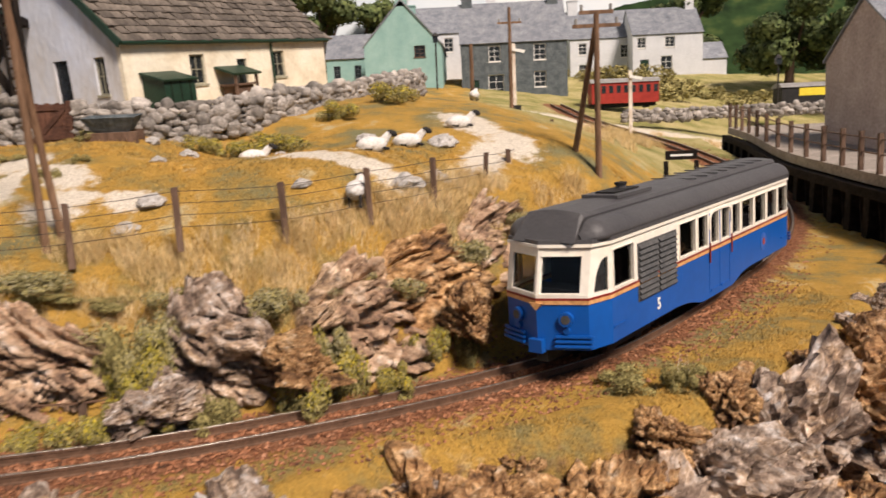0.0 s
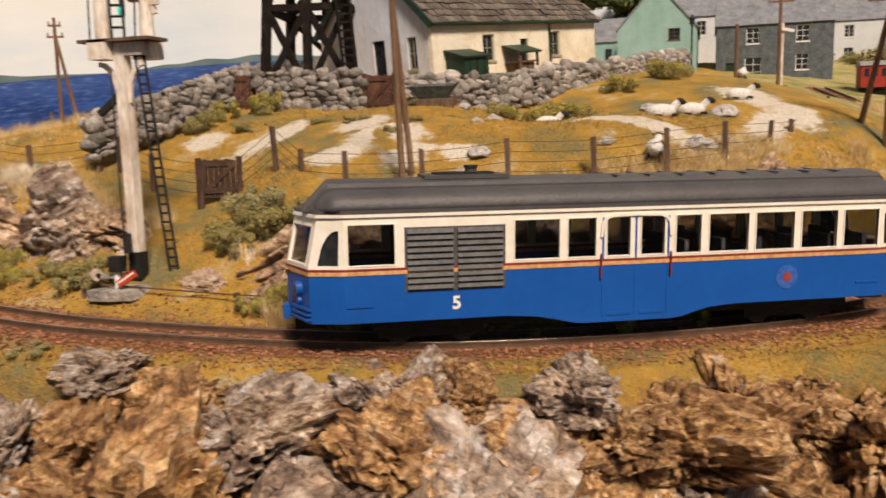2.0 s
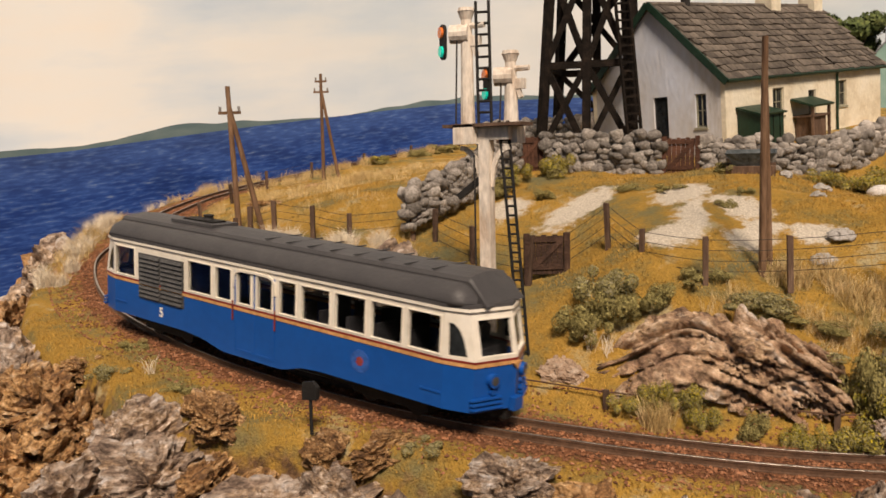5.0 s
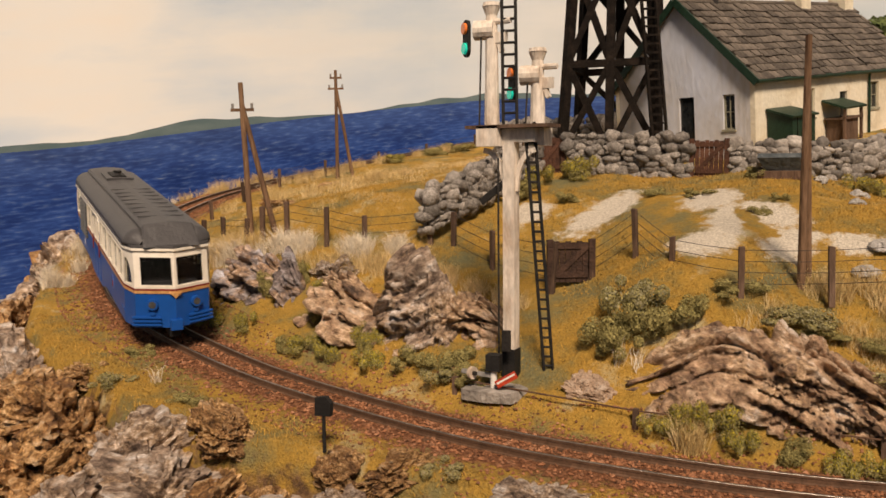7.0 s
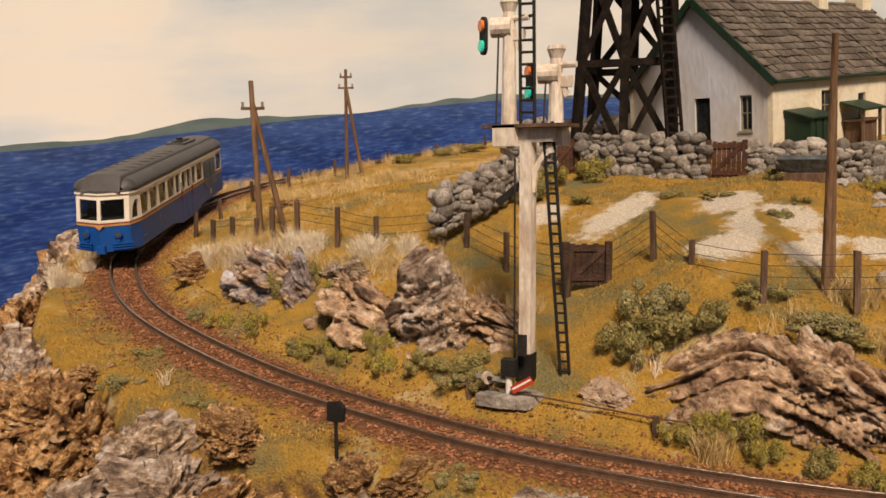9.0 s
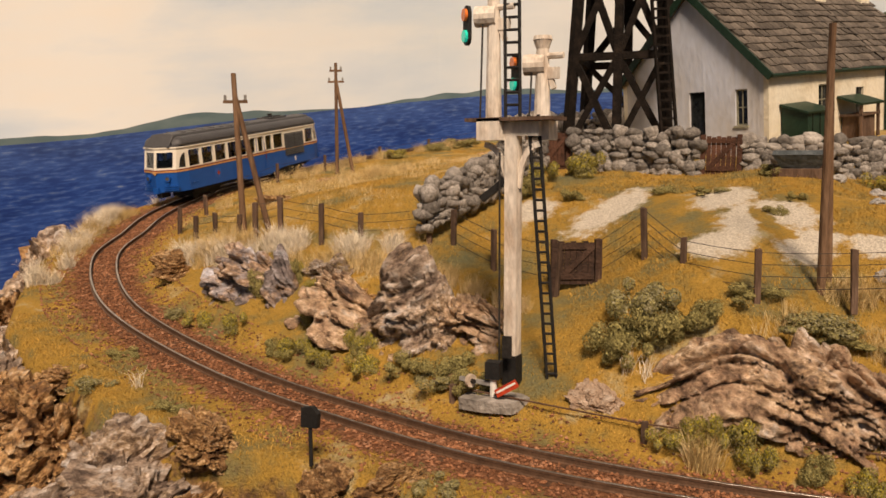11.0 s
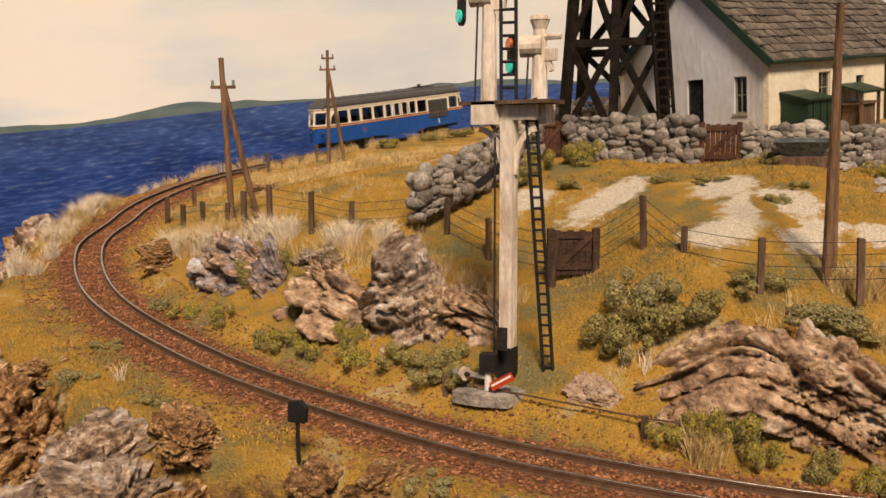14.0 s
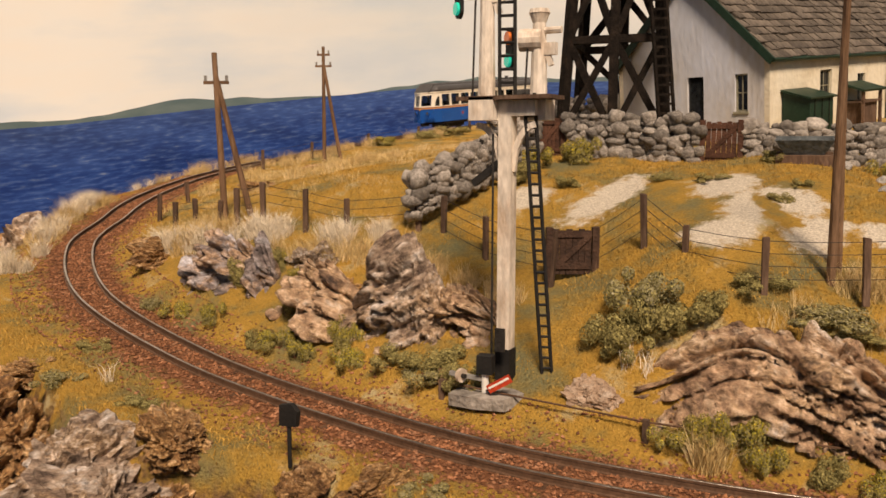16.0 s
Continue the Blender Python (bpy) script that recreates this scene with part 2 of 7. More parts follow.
STRAW = material("straw grass", [(0.42, 0.28, 0.1), (0.61, 0.45, 0.2), (0.76, 0.61, 0.36)], scale=2, bump=0, fine=9, vary=0.25)
PALE_STRAW = material("pale straw grass", [(0.62, 0.52, 0.37), (0.85, 0.78, 0.64)], scale=2, bump=0, fine=9, vary=0.2)
TURF = material("turf", [(0.22, 0.19, 0.085), (0.33, 0.235, 0.07), (0.47, 0.275, 0.05), (0.53, 0.34, 0.09)], scale=0.8, bump=0, fine=8, vary=0.3)
LEAF = material("leaf", [(0.15, 0.13, 0.045), (0.27, 0.23, 0.08), (0.38, 0.33, 0.13)], scale=4, bump=0, fine=20, vary=0.45)
GORSE = material("gorse flower", [(0.16, 0.16, 0.03), (0.32, 0.27, 0.03), (0.62, 0.46, 0.02)], scale=6, bump=0, fine=20, vary=0.35)
SAGE = material("sage leaf", [(0.2, 0.18, 0.085), (0.29, 0.26, 0.14), (0.38, 0.34, 0.2)], scale=3, bump=0, fine=12, vary=0.22)
DARK_LEAF = material("tree leaf", [(0.03, 0.045, 0.015), (0.075, 0.1, 0.03), (0.15, 0.17, 0.05)], scale=1.5, bump=0, fine=12, vary=0.5)
TIMBER = material("weathered brown timber", [(0.05, 0.03, 0.02), (0.105, 0.064, 0.042), (0.17, 0.11, 0.075)], scale=4, bump=0.5, fine=26, stretch=(1, 1, 0.25), vary=0.3)
POLE = material("pole timber", [(0.085, 0.046, 0.026), (0.16, 0.092, 0.05), (0.24, 0.145, 0.085)], scale=5, bump=0.5, fine=26, stretch=(1, 1, 0.15), vary=0.15)
BLACK_TIMBER = material("black stained timber", [(0.006, 0.005, 0.004), (0.013, 0.01, 0.008), (0.028, 0.02, 0.015)], scale=5, bump=0.4, fine=24, rough=0.85, spec=0.1)
SLEEPER = material("sleeper timber", [(0.05, 0.025, 0.014), (0.11, 0.055, 0.028), (0.17, 0.085, 0.04)], scale=8, bump=0.5, fine=30, vary=0.3)
RAIL = material("rusty rail side", [(0.07, 0.038, 0.022), (0.14, 0.078, 0.046)], scale=8, bump=0.2, fine=30, rough=0.6)
RAIL_TOP = material("polished rail head", [(0.33, 0.28, 0.23), (0.55, 0.5, 0.45)], scale=3, bump=0.05, fine=20, rough=0.35, metal=0.9)
WIRE = material("wire", [(0.03, 0.025, 0.02), (0.06, 0.045, 0.035)], scale=8, bump=0, fine=20, rough=0.6)
CREAM_WALL = material("cream limewash", [(0.56, 0.47, 0.32), (0.76, 0.69, 0.53), (0.83, 0.78, 0.65)], scale=0.9, bump=0.3, fine=9, grain=0.08)
SASH = material("dull olive window paint", [(0.2, 0.19, 0.13), (0.36, 0.34, 0.25)], scale=4, bump=0.1, fine=18)
# gable limewash: brown streaks, with the gable's bluish shade mixed into the white
SHADED_GABLE_WALL = material("stained limewash with blue shade", [(0.34, 0.29, 0.22), (0.55, 0.53, 0.51), (0.61, 0.64, 0.71), (0.64, 0.69, 0.8)], scale=0.55, bump=0.3, fine=9, stretch=(1, 1, 0.4), grain=0.08)
SLATE = material("brown grey slate", [(0.06, 0.05, 0.042), (0.12, 0.1, 0.08), (0.19, 0.16, 0.125)], scale=3, bump=0.4, fine=16, vary=0.38)
GREEN_PAINT = material("dark green paint", [(0.008, 0.026, 0.015), (0.016, 0.042, 0.024)], scale=4, bump=0.1, fine=18, rough=0.45)
SIGNAL_WHITE = material("weathered white paint", [(0.36, 0.24, 0.15), (0.72, 0.64, 0.54), (0.82, 0.77, 0.69)], scale=2.2, bump=0.3, fine=16, rough=0.6, stretch=(1, 1, 0.35))
DARK_METAL = material("dark metal", [(0.012, 0.011, 0.01), (0.035, 0.03, 0.026)], scale=6, bump=0.2, fine=24, rough=0.55)
GREY_METAL = material("grey metal", [(0.16, 0.15, 0.14), (0.3, 0.29, 0.27)], scale=6, bump=0.15, fine=22, rough=0.5)
CREST_RED = material("crest dull red", [(0.2, 0.03, 0.04), (0.3, 0.06, 0.05)], scale=8, bump=0, fine=24, rough=0.5)
RED_PAINT = material("red paint", [(0.35, 0.03, 0.015), (0.5, 0.06, 0.02)], scale=5, bump=0.1, fine=20, rough=0.5)
WAGON_RED = material("maroon coach paint", [(0.24, 0.02, 0.012), (0.33, 0.035, 0.02)], scale=3, bump=0.1, fine=18, rough=0.5)
YELLOW_PAINT = material("yellow paint", [(0.62, 0.48, 0.02), (0.75, 0.6, 0.04)], scale=4, bump=0.1, fine=18, rough=0.5)
HOUSE_WHITE = material("white house render", [(0.5, 0.51, 0.52), (0.6, 0.61, 0.62)], scale=1.0, bump=0.2, fine=9, rough=0.8, grain=0.08)
PLAIN_WHITE = material("white paint", [(0.68, 0.66, 0.6), (0.8, 0.78, 0.73)], scale=3, bump=0.15, fine=14, rough=0.6, grain=0.07)
TEAL = material("pale green render", [(0.2, 0.34, 0.31), (0.28, 0.43, 0.39)], scale=1.2, bump=0.2, fine=12, grain=0.07)
DARK_HOUSE = material("dark grey stone", [(0.05, 0.06, 0.065), (0.09, 0.105, 0.11), (0.13, 0.145, 0.15)], scale=3, bump=0.5, fine=14)
GREY_SLATE = material("blue grey slate", [(0.12, 0.13, 0.15), (0.19, 0.2, 0.22), (0.26, 0.27, 0.28)], scale=2, bump=0.3, fine=16, vary=0.15)
PINK_WALL = material("pinkish render", [(0.3, 0.24, 0.22), (0.42, 0.35, 0.33)], scale=1.2, bump=0.3, fine=10)
PLASTER = material("grey road", [(0.2, 0.17, 0.14), (0.32, 0.28, 0.24)], scale=1.5, bump=0.3, fine=12)
FLEECE = material("fleece", [(0.55, 0.52, 0.47), (0.78, 0.76, 0.72)], scale=8, bump=0.6, fine=30)
BLACK_FACE = material("black face", [(0.012, 0.011, 0.01), (0.03, 0.027, 0.025)], scale=8, bump=0.3, fine=30)
CAR_BLUE = material("railcar blue paint", [(0.005, 0.07, 0.31), (0.007, 0.084, 0.36)], scale=1.5, bump=0.015, fine=8, rough=0.4, spec=0.4, grain=0.07)
CAR_CREAM = material("railcar cream paint", [(0.72, 0.66, 0.54), (0.8, 0.76, 0.67)], scale=3, bump=0.03, fine=10, rough=0.45, grain=0.07)
CAR_ROOF = material("railcar grey roof paint", [(0.055, 0.053, 0.055), (0.075, 0.072, 0.072)], scale=2, bump=0.15, fine=20, rough=0.5, grain=0.07)
ORANGE_LINE = material("tan lining", [(0.5, 0.26, 0.09), (0.6, 0.34, 0.14)], scale=5, bump=0, fine=20, rough=0.5)
MAROON_LINE = material("maroon lining", [(0.16, 0.02, 0.012), (0.22, 0.03, 0.02)], scale=5, bump=0, fine=20, rough=0.5)
LOUVRE = material("louvre grey", [(0.05, 0.05, 0.05), (0.09, 0.088, 0.085)], scale=5, bump=0.1, fine=20, rough=0.55)
BLACK = material("underframe black", [(0.008, 0.008, 0.008), (0.02, 0.018, 0.016)], scale=5, bump=0.2, fine=24, rough=0.7)
SEAT = material("seat grey", [(0.03, 0.03, 0.035), (0.06, 0.06, 0.065)], scale=5, bump=0.1, fine=20)


def glass_material(name, tint, rough=0.03):
    m = bpy.data.materials.new(name)
    m.use_nodes = True
    nt = m.node_tree
    b = nt.nodes["Principled BSDF"]
    b.inputs["Base Color"].default_value = (*tint, 1)
    b.inputs["Roughness"].default_value = rough
    b.inputs["Transmission Weight"].default_value = 1.0
    b.inputs["IOR"].default_value = 1.33
    return m


PALE_ROCK = material("pale boulder", [(0.26, 0.17, 0.11), (0.42, 0.3, 0.21), (0.55, 0.45, 0.36)], scale=2.5, bump=0.8, fine=16, rough=0.8)
DARK_TIMBER = material("dark gate timber", [(0.025, 0.015, 0.011), (0.055, 0.03, 0.02), (0.09, 0.05, 0.033)], scale=5, bump=0.5, fine=26, vary=0.25)
GATE_BROWN = material("red brown gate timber", [(0.04, 0.018, 0.011), (0.08, 0.035, 0.02), (0.12, 0.055, 0.033)], scale=5, bump=0.5, fine=26, vary=0.25)
CREST_BLUE = material("crest blue", [(0.025, 0.095, 0.36), (0.035, 0.11, 0.39)], scale=5, bump=0, fine=20, rough=0.45)
GLASS = glass_material("window glass", (0.42, 0.42, 0.42))
# window panes; its near-black also paints the shade inside open doorways
DARK_GLASS_AND_SHADE = material("dark pane and doorway shade", [(0.01, 0.012, 0.014), (0.03, 0.034, 0.036)], scale=3, bump=0, fine=12, rough=0.15, spec=0.5)


def lamp_lens(name, col, power):
    m = bpy.data.materials.new(name)
    m.use_nodes = True
    b = m.node_tree.nodes["Principled BSDF"]
    b.inputs["Base Color"].default_value = (*col, 1)
    b.inputs["Roughness"].default_value = 0.2
    b.inputs["Emission Color"].default_value = (*col, 1)
    b.inputs["Emission Strength"].default_value = power
    return m


LENS_GREEN = lamp_lens("lit green lens", (0.0, 0.55, 0.38), 0.5)
LENS_RED = lamp_lens("orange lens", (0.8, 0.2, 0.04), 0.12)


def ground_material():
    """Scattered grass over the whole sheet; the mesh's masks say where chalk path, ballast and bare rock lie."""
    m = bpy.data.materials.new("ground")
    m.use_nodes = True
    nt = m.node_tree
    N, L = nt.nodes.new, nt.links.new
    b = nt.nodes["Principled BSDF"]
    b.inputs["Roughness"].default_value = 0.9
    b.inputs["Specular IOR Level"].default_value = 0.15
    tc = N("ShaderNodeTexCoord")
    mp = N("ShaderNodeMapping")
    mp.inputs["Scale"].default_value = (1 / S, 1 / S, 1 / S)
    L(tc.outputs["Object"], mp.inputs["Vector"])

    def noise_(scale, detail=5):
        n = N("ShaderNodeTexNoise")
        n.inputs["Scale"].default_value = scale
        n.inputs["Detail"].default_value = detail
        n.inputs["Roughness"].default_value = 0.65
        L(mp.outputs[0], n.inputs["Vector"])
        return n.outputs["Fac"]

    def ramp(fac, stops):
        r = N("ShaderNodeValToRGB")
        el = r.color_ramp.elements
        while len(el) < len(stops):
            el.new(0.5)
        for e, (p, c) in zip(el, stops):
            e.position, e.color = p, (*c, 1)
        L(fac, r.inputs["Fac"])
        return r.outputs["Color"]

    def mix(fac, a, c):
        x = N("ShaderNodeMix")
        x.data_type = "RGBA"
        L(fac, x.inputs["Factor"])
        L(a, x.inputs["A"])
        L(c, x.inputs["B"])
        return x.outputs["Result"]

    def mask(name):
        a = N("ShaderNodeAttribute")
        a.attribute_name = name
        s = N("ShaderNodeMath")
        s.operation = "ADD"
        L(a.outputs["Fac"], s.inputs[0])
        w = N("ShaderNodeMapRange")
        w.inputs["From Min"].default_value = 0.3
        w.inputs["From Max"].default_value = 0.7
        w.inputs["To Min"].default_value = -0.3
        w.inputs["To Max"].default_value = 0.3
        L(edge, w.inputs["Value"])
        L(w.outputs[0], s.inputs[1])
        c = N("ShaderNodeMapRange")
        c.inputs["From Min"].default_value = 0.34
        c.inputs["From Max"].default_value = 0.66
        L(s.outputs[0], c.inputs["Value"])
        return c.outputs[0]

    edge = noise_(5.0, 6)
    fine = noise_(30.0, 4)
    grass = ramp(noise_(0.9, 7), [(0.33, (0.2, 0.19, 0.095)), (0.43, (0.28, 0.21, 0.07)), (0.5, (0.41, 0.25, 0.05)), (0.58, (0.48, 0.285, 0.055)), (0.67, (0.5, 0.41, 0.22))])
    path = ramp(fine, [(0.3, (0.62, 0.54, 0.42)), (0.6, (0.74, 0.67, 0.55))])
    bal = ramp(noise_(14.0, 4), [(0.3, (0.08, 0.038, 0.022)), (0.5, (0.24, 0.1, 0.046)), (0.7, (0.36, 0.18, 0.095))])
    rock = ramp(noise_(3.0, 7), [(0.3, (0.045, 0.028, 0.018)), (0.45, (0.15, 0.085, 0.045)), (0.6, (0.3, 0.18, 0.09)), (0.75, (0.4, 0.34, 0.3))])
    far = ramp(noise_(0.6, 6), [(0.3, (0.16, 0.17, 0.05)), (0.45, (0.3, 0.27, 0.09)), (0.6, (0.46, 0.38, 0.17))])
    col = mix(mask("meadow"), grass, far)
    col = mix(mask("path"), col, path)
    col = mix(mask("rock"), col, rock)
    col = mix(mask("ballast"), col, bal)
    hsv = N("ShaderNodeHueSaturation")
    v = N("ShaderNodeMapRange")
    v.inputs["From Min"].default_value, v.inputs["From Max"].default_value = 0.3, 0.7
    v.inputs["To Min"].default_value, v.inputs["To Max"].default_value = 0.75, 1.2
    L(fine, v.inputs["Value"])
    L(v.outputs[0], hsv.inputs["Value"])
    L(col, hsv.inputs["Color"])
    L(hsv.outputs[0], b.inputs["Base Color"])
    bp = N("ShaderNodeBump")
    bp.inputs["Strength"].default_value = 0.9
    bp.inputs["Distance"].default_value = 0.07 * S
    ad = N("ShaderNodeMath")
    ad.operation = "ADD"
    L(fine, ad.inputs[0])
    L(edge, ad.inputs[1])
    L(ad.outputs[0], bp.inputs["Height"])
    L(bp.outputs[0], b.inputs["Normal"])
    return m


GROUND = ground_material()


def backdrop_material():
    """The painted board: sea with pale streaks, far hills, a clouded evening sky. Height on the board drives the bands."""
    m = bpy.data.materials.new("painted backdrop")
    m.use_nodes = True
    nt = m.node_tree
    N, L = nt.nodes.new, nt.links.new
    b = nt.nodes["Principled BSDF"]
    b.inputs["Roughness"].default_value = 0.8
    b.inputs["Specular IOR Level"].default_value = 0.1
    at_ = N("ShaderNodeAttribute")
    at_.attribute_name = "board"          # x along, y above the painted horizon
    sep = N("ShaderNodeSeparateXYZ")
    L(at_.outputs["Vector"], sep.inputs[0])

    def noise_(sx, sy, scale=1.0, detail=5):
        mp = N("ShaderNodeMapping")
        mp.inputs["Scale"].default_value = (sx, sy, 1)
        L(at_.outputs["Vector"], mp.inputs["Vector"])
        n = N("ShaderNodeTexNoise")
        n.inputs["Scale"].default_value = scale
        n.inputs["Detail"].default_value = detail
        L(mp.outputs[0], n.inputs["Vector"])
        return n.outputs["Fac"]

    def math_(op, a, c):
        x = N("ShaderNodeMath")
        x.operation = op
        for i, v in enumerate((a, c)):
            if isinstance(v, (int, float)):
                x.inputs[i].default_value = v
            else:
                L(v, x.inputs[i])
        return x.outputs[0]

    def ramp(fac, stops):
        r = N("ShaderNodeValToRGB")
        el = r.color_ramp.elements
        while len(el) < len(stops):
            el.new(0.5)
        for e, (p, c) in zip(el, stops):
            e.position, e.color = p, (*c, 1)
        L(fac, r.inputs["Fac"])
        return r.outputs["Color"]

    def mix(fac, a, c):
        x = N("ShaderNodeMix")
        x.data_type = "RGBA"
        if isinstance(fac, float):
            x.inputs["Factor"].default_value = fac
        else:
            L(fac, x.inputs["Factor"])
        L(a, x.inputs["A"])
        L(c, x.inputs["B"])
        return x.outputs["Result"]

    up = sep.outputs[1]
    cloud = ramp(noise_(0.06, 0.2, 1, 6), [(0.34, (0.5, 0.62, 0.75)), (0.45, (0.68, 0.75, 0.8)), (0.54, (0.82, 0.83, 0.8)), (0.66, (0.86, 0.82, 0.74))])
    dull = ramp(math_("MULTIPLY", sep.outputs[0], 0.01), [(0.58, (0.0, 0.0, 0.0)), (0.85, (0.8, 0.8, 0.8))])
    cloud = mix(dull, cloud, ramp(noise_(0.1, 0.3, 1, 5), [(0.35, (0.45, 0.53, 0.59)), (0.65, (0.62, 0.65, 0.66))]))
    dabs = ramp(noise_(0.3, 1.1, 1, 5), [(0.35, (0.01, 0.025, 0.12)), (0.5, (0.018, 0.05, 0.22)), (0.62, (0.035, 0.085, 0.3))])
    crest = ramp(noise_(1.5, 7.0, 1, 5), [(0.42, (0.012, 0.035, 0.16)), (0.55, (0.03, 0.08, 0.28)), (0.68, (0.12, 0.19, 0.38)), (0.76, (0.3, 0.37, 0.48))])
    sea_a = mix(0.5, dabs, crest)
    near_h = math_("ADD", math_("MULTIPLY", up, 0.35), 1.0)
    haze = ramp(near_h, [(0.2, (0.0, 0.0, 0.0)), (1.0, (1, 1, 1))])
    sea = mix(math_("MULTIPLY", haze, 0.12), sea_a, ramp(up, [(0.0, (0.2, 0.28, 0.4)), (1.0, (0.2, 0.28, 0.4))]))
    hill_line = math_("SUBTRACT", math_("MULTIPLY", noise_(0.09, 0.0, 1, 3), 2.3), 0.85)
    hill_line = math_("ADD", hill_line, sep.outputs[2])
    near_land = ramp(noise_(0.5, 0.9, 1, 6), [(0.3, (0.012, 0.025, 0.01)), (0.55, (0.03, 0.06, 0.02)), (0.7, (0.07, 0.1, 0.03))])
    hill = mix(math_("MULTIPLY", sep.outputs[2], 0.05), ramp(noise_(0.6, 1.5, 1, 5), [(0.3, (0.09, 0.14, 0.15)), (0.7, (0.15, 0.2, 0.2))]), near_land)
    is_sky = math_("GREATER_THAN", up, math_("MAXIMUM", hill_line, 0.0))
    is_sea = math_("LESS_THAN", up, 0.0)
    col = mix(is_sky, hill, cloud)
    col = mix(is_sea, col, sea)
    L(col, b.inputs["Base Color"])
    return m


BACKDROP = backdrop_material()

# ---- ground: one sheet, shaped by the track bed, the field's spot heights and the sea cliff ----
SPOTS = [(-4.65, 10.1, 1.4), (-2.07, 10.4, 1.5), (-0.2, 11.8, 1.7), (0.6, 13.7, 1.75), (-3.7, 14.7, 2.2), (-0.9, 14.6, 2.5), (0.1, 16.3, 2.8),
         (-7.5, 14.6, 2.75), (-8.2, 10.0, 1.15), (-7.4, 10.1, 1.7), (-5.6, 9.1, 1.35), (-12.4, 9.9, 1.6), (-15.7, 10.2, 1.75), (-20.6, 19.3, 2.6),
         (-11.5, 16.6, 3.1), (-6.8, 18.0, 3.2), (-3.8, 26.0, 4.0), (-11.0, 11.6, 2.1), (0.0, 43.0, 4.9), (-15.0, 14.0, 2.6), (3.0, 15.2, 1.85), (8.0, 52.0, 5.6), (13.0, 57.0, 6.5), (-19.65, 21.0, 2.9), (-17.39, 21.0, 3.05), (-15.39, 20.0, 3.15), (-22.61, 27.0, 3.45), (-19.08, 27.0, 3.45), (3.5, 22.0, 2.6), (-5.9, 14.2, 2.88), (-9.0, 14.2, 2.75), (-3.5, 16.5, 2.95)]


def spline_weights():
    pts = [(x, y, z) for x, y, z in SPOTS]
    for i in range(0, len(TRACK), 26):
        for off, up in ((0.8, -0.02), (1.35, 0.3)):
            q = TRACK[i] + _nor[i] * off
            if off > 1 and TRACK_S[i] < -14:
                continue
            pts.append((q[0], q[1], TRACK[i, 2] + (up if TRACK_S[i] < 13 else up * 0.2)))
    p = np.array(pts)
    n = len(p)
    r = np.linalg.norm(p[:, None, :2] - p[None, :, :2], axis=2)
    k = np.where(r > 0, r * r * np.log(r + 1e-9), 0) + np.eye(n) * 0.4
    a = np.zeros((n + 3, n + 3))
    a[:n, :n] = k
    a[:n, n] = 1
    a[:n, n + 1:] = p[:, :2]
    a[n:, :n] = a[:n, n:].T
    w = np.linalg.solve(a, np.concatenate([p[:, 2], np.zeros(3)]))
    return p, w


SPLINE_P, SPLINE_W = spline_weights()


def field_height(x, y):
    q = np.stack([x.ravel(), y.ravel()], 1)
    out = np.empty(len(q))
    n = len(SPLINE_P)
    for i in range(0, len(q), 8000):
        c = q[i:i + 8000]
        r = np.linalg.norm(c[:, None] - SPLINE_P[None, :, :2], axis=2)
        out[i:i + 8000] = (r * r * np.log(r + 1e-9)) @ SPLINE_W[:n] + SPLINE_W[n] + c @ SPLINE_W[n + 1:]
    return np.clip(out, -1, 6).reshape(x.shape)


def edge_of_cliff(s):
    """How far from the track the cliff's lip lies on the sea side."""
    q = np.stack([np.ravel(s) * 0.45, np.zeros(np.size(s)), np.zeros(np.size(s))], 1)
    wide = np.interp(np.ravel(s), [-16, -9, -4, 0, 3, 6, 9, 13, 18, 40], [2.6, 1.45, 1.15, 1.2, 1.5, 1.85, 1.95, 1.35, 1.1, 1.1])
    return (wide * (0.72 + 0.5 * value_noise(q, 5))).reshape(np.shape(s))


def ground_height(x, y, detail=True):
    x = np.asarray(x, float)
    y = np.asarray(y, float)
    d, zt, s = track_offset(x, y)
    p3 = np.stack([x.ravel(), y.ravel(), 0 * x.ravel()], 1)
    bed = zt - 0.1 - 0.06 * np.clip(np.abs(d) - 0.45, 0, 0.5)
    inner = field_height(x, y)
    if detail:
        inner = inner + (fbm(p3 * 1.3, 4, 3).reshape(x.shape) - 0.5) * 0.16
    t = np.clip((d - 0.55) / 0.6, 0, 1)
    t = t * t * (3 - 2 * t)
    h = bed * (1 - t) + np.maximum(inner, bed - 0.4) * t
    lip = edge_of_cliff(s)
    over = np.clip(-d - lip, 0, None)
    fall = np.where(over > 0, 0.12 * np.clip(over, 0, 0.3) + 2.6 * np.clip(over - 0.15, 0, 1.4) + 0.5 * np.clip(over - 1.6, 0, 20), 0)
    sea = d < 0
    if detail:
        rough = (fbm(p3 * np.array([1.6, 1.6, 1]), 5, 9).reshape(x.shape) - 0.5)
        h = h + np.where(sea, rough * np.clip(over * 1.4, 0, 1.2), 0) + np.where(sea & (over <= 0), rough * 0.12 * np.clip(-d - 0.6, 0, 1), 0)
    h = np.where(sea, np.maximum(h - fall, -5), h)
    inland = np.clip((y - 31) / 3, 0, 1) * (x > -6)
    h = h * (1 - inland) + inner * inland
    return h


def z_at(x, y):
    return float(ground_height(np.array([x]), np.array([y]))[0])


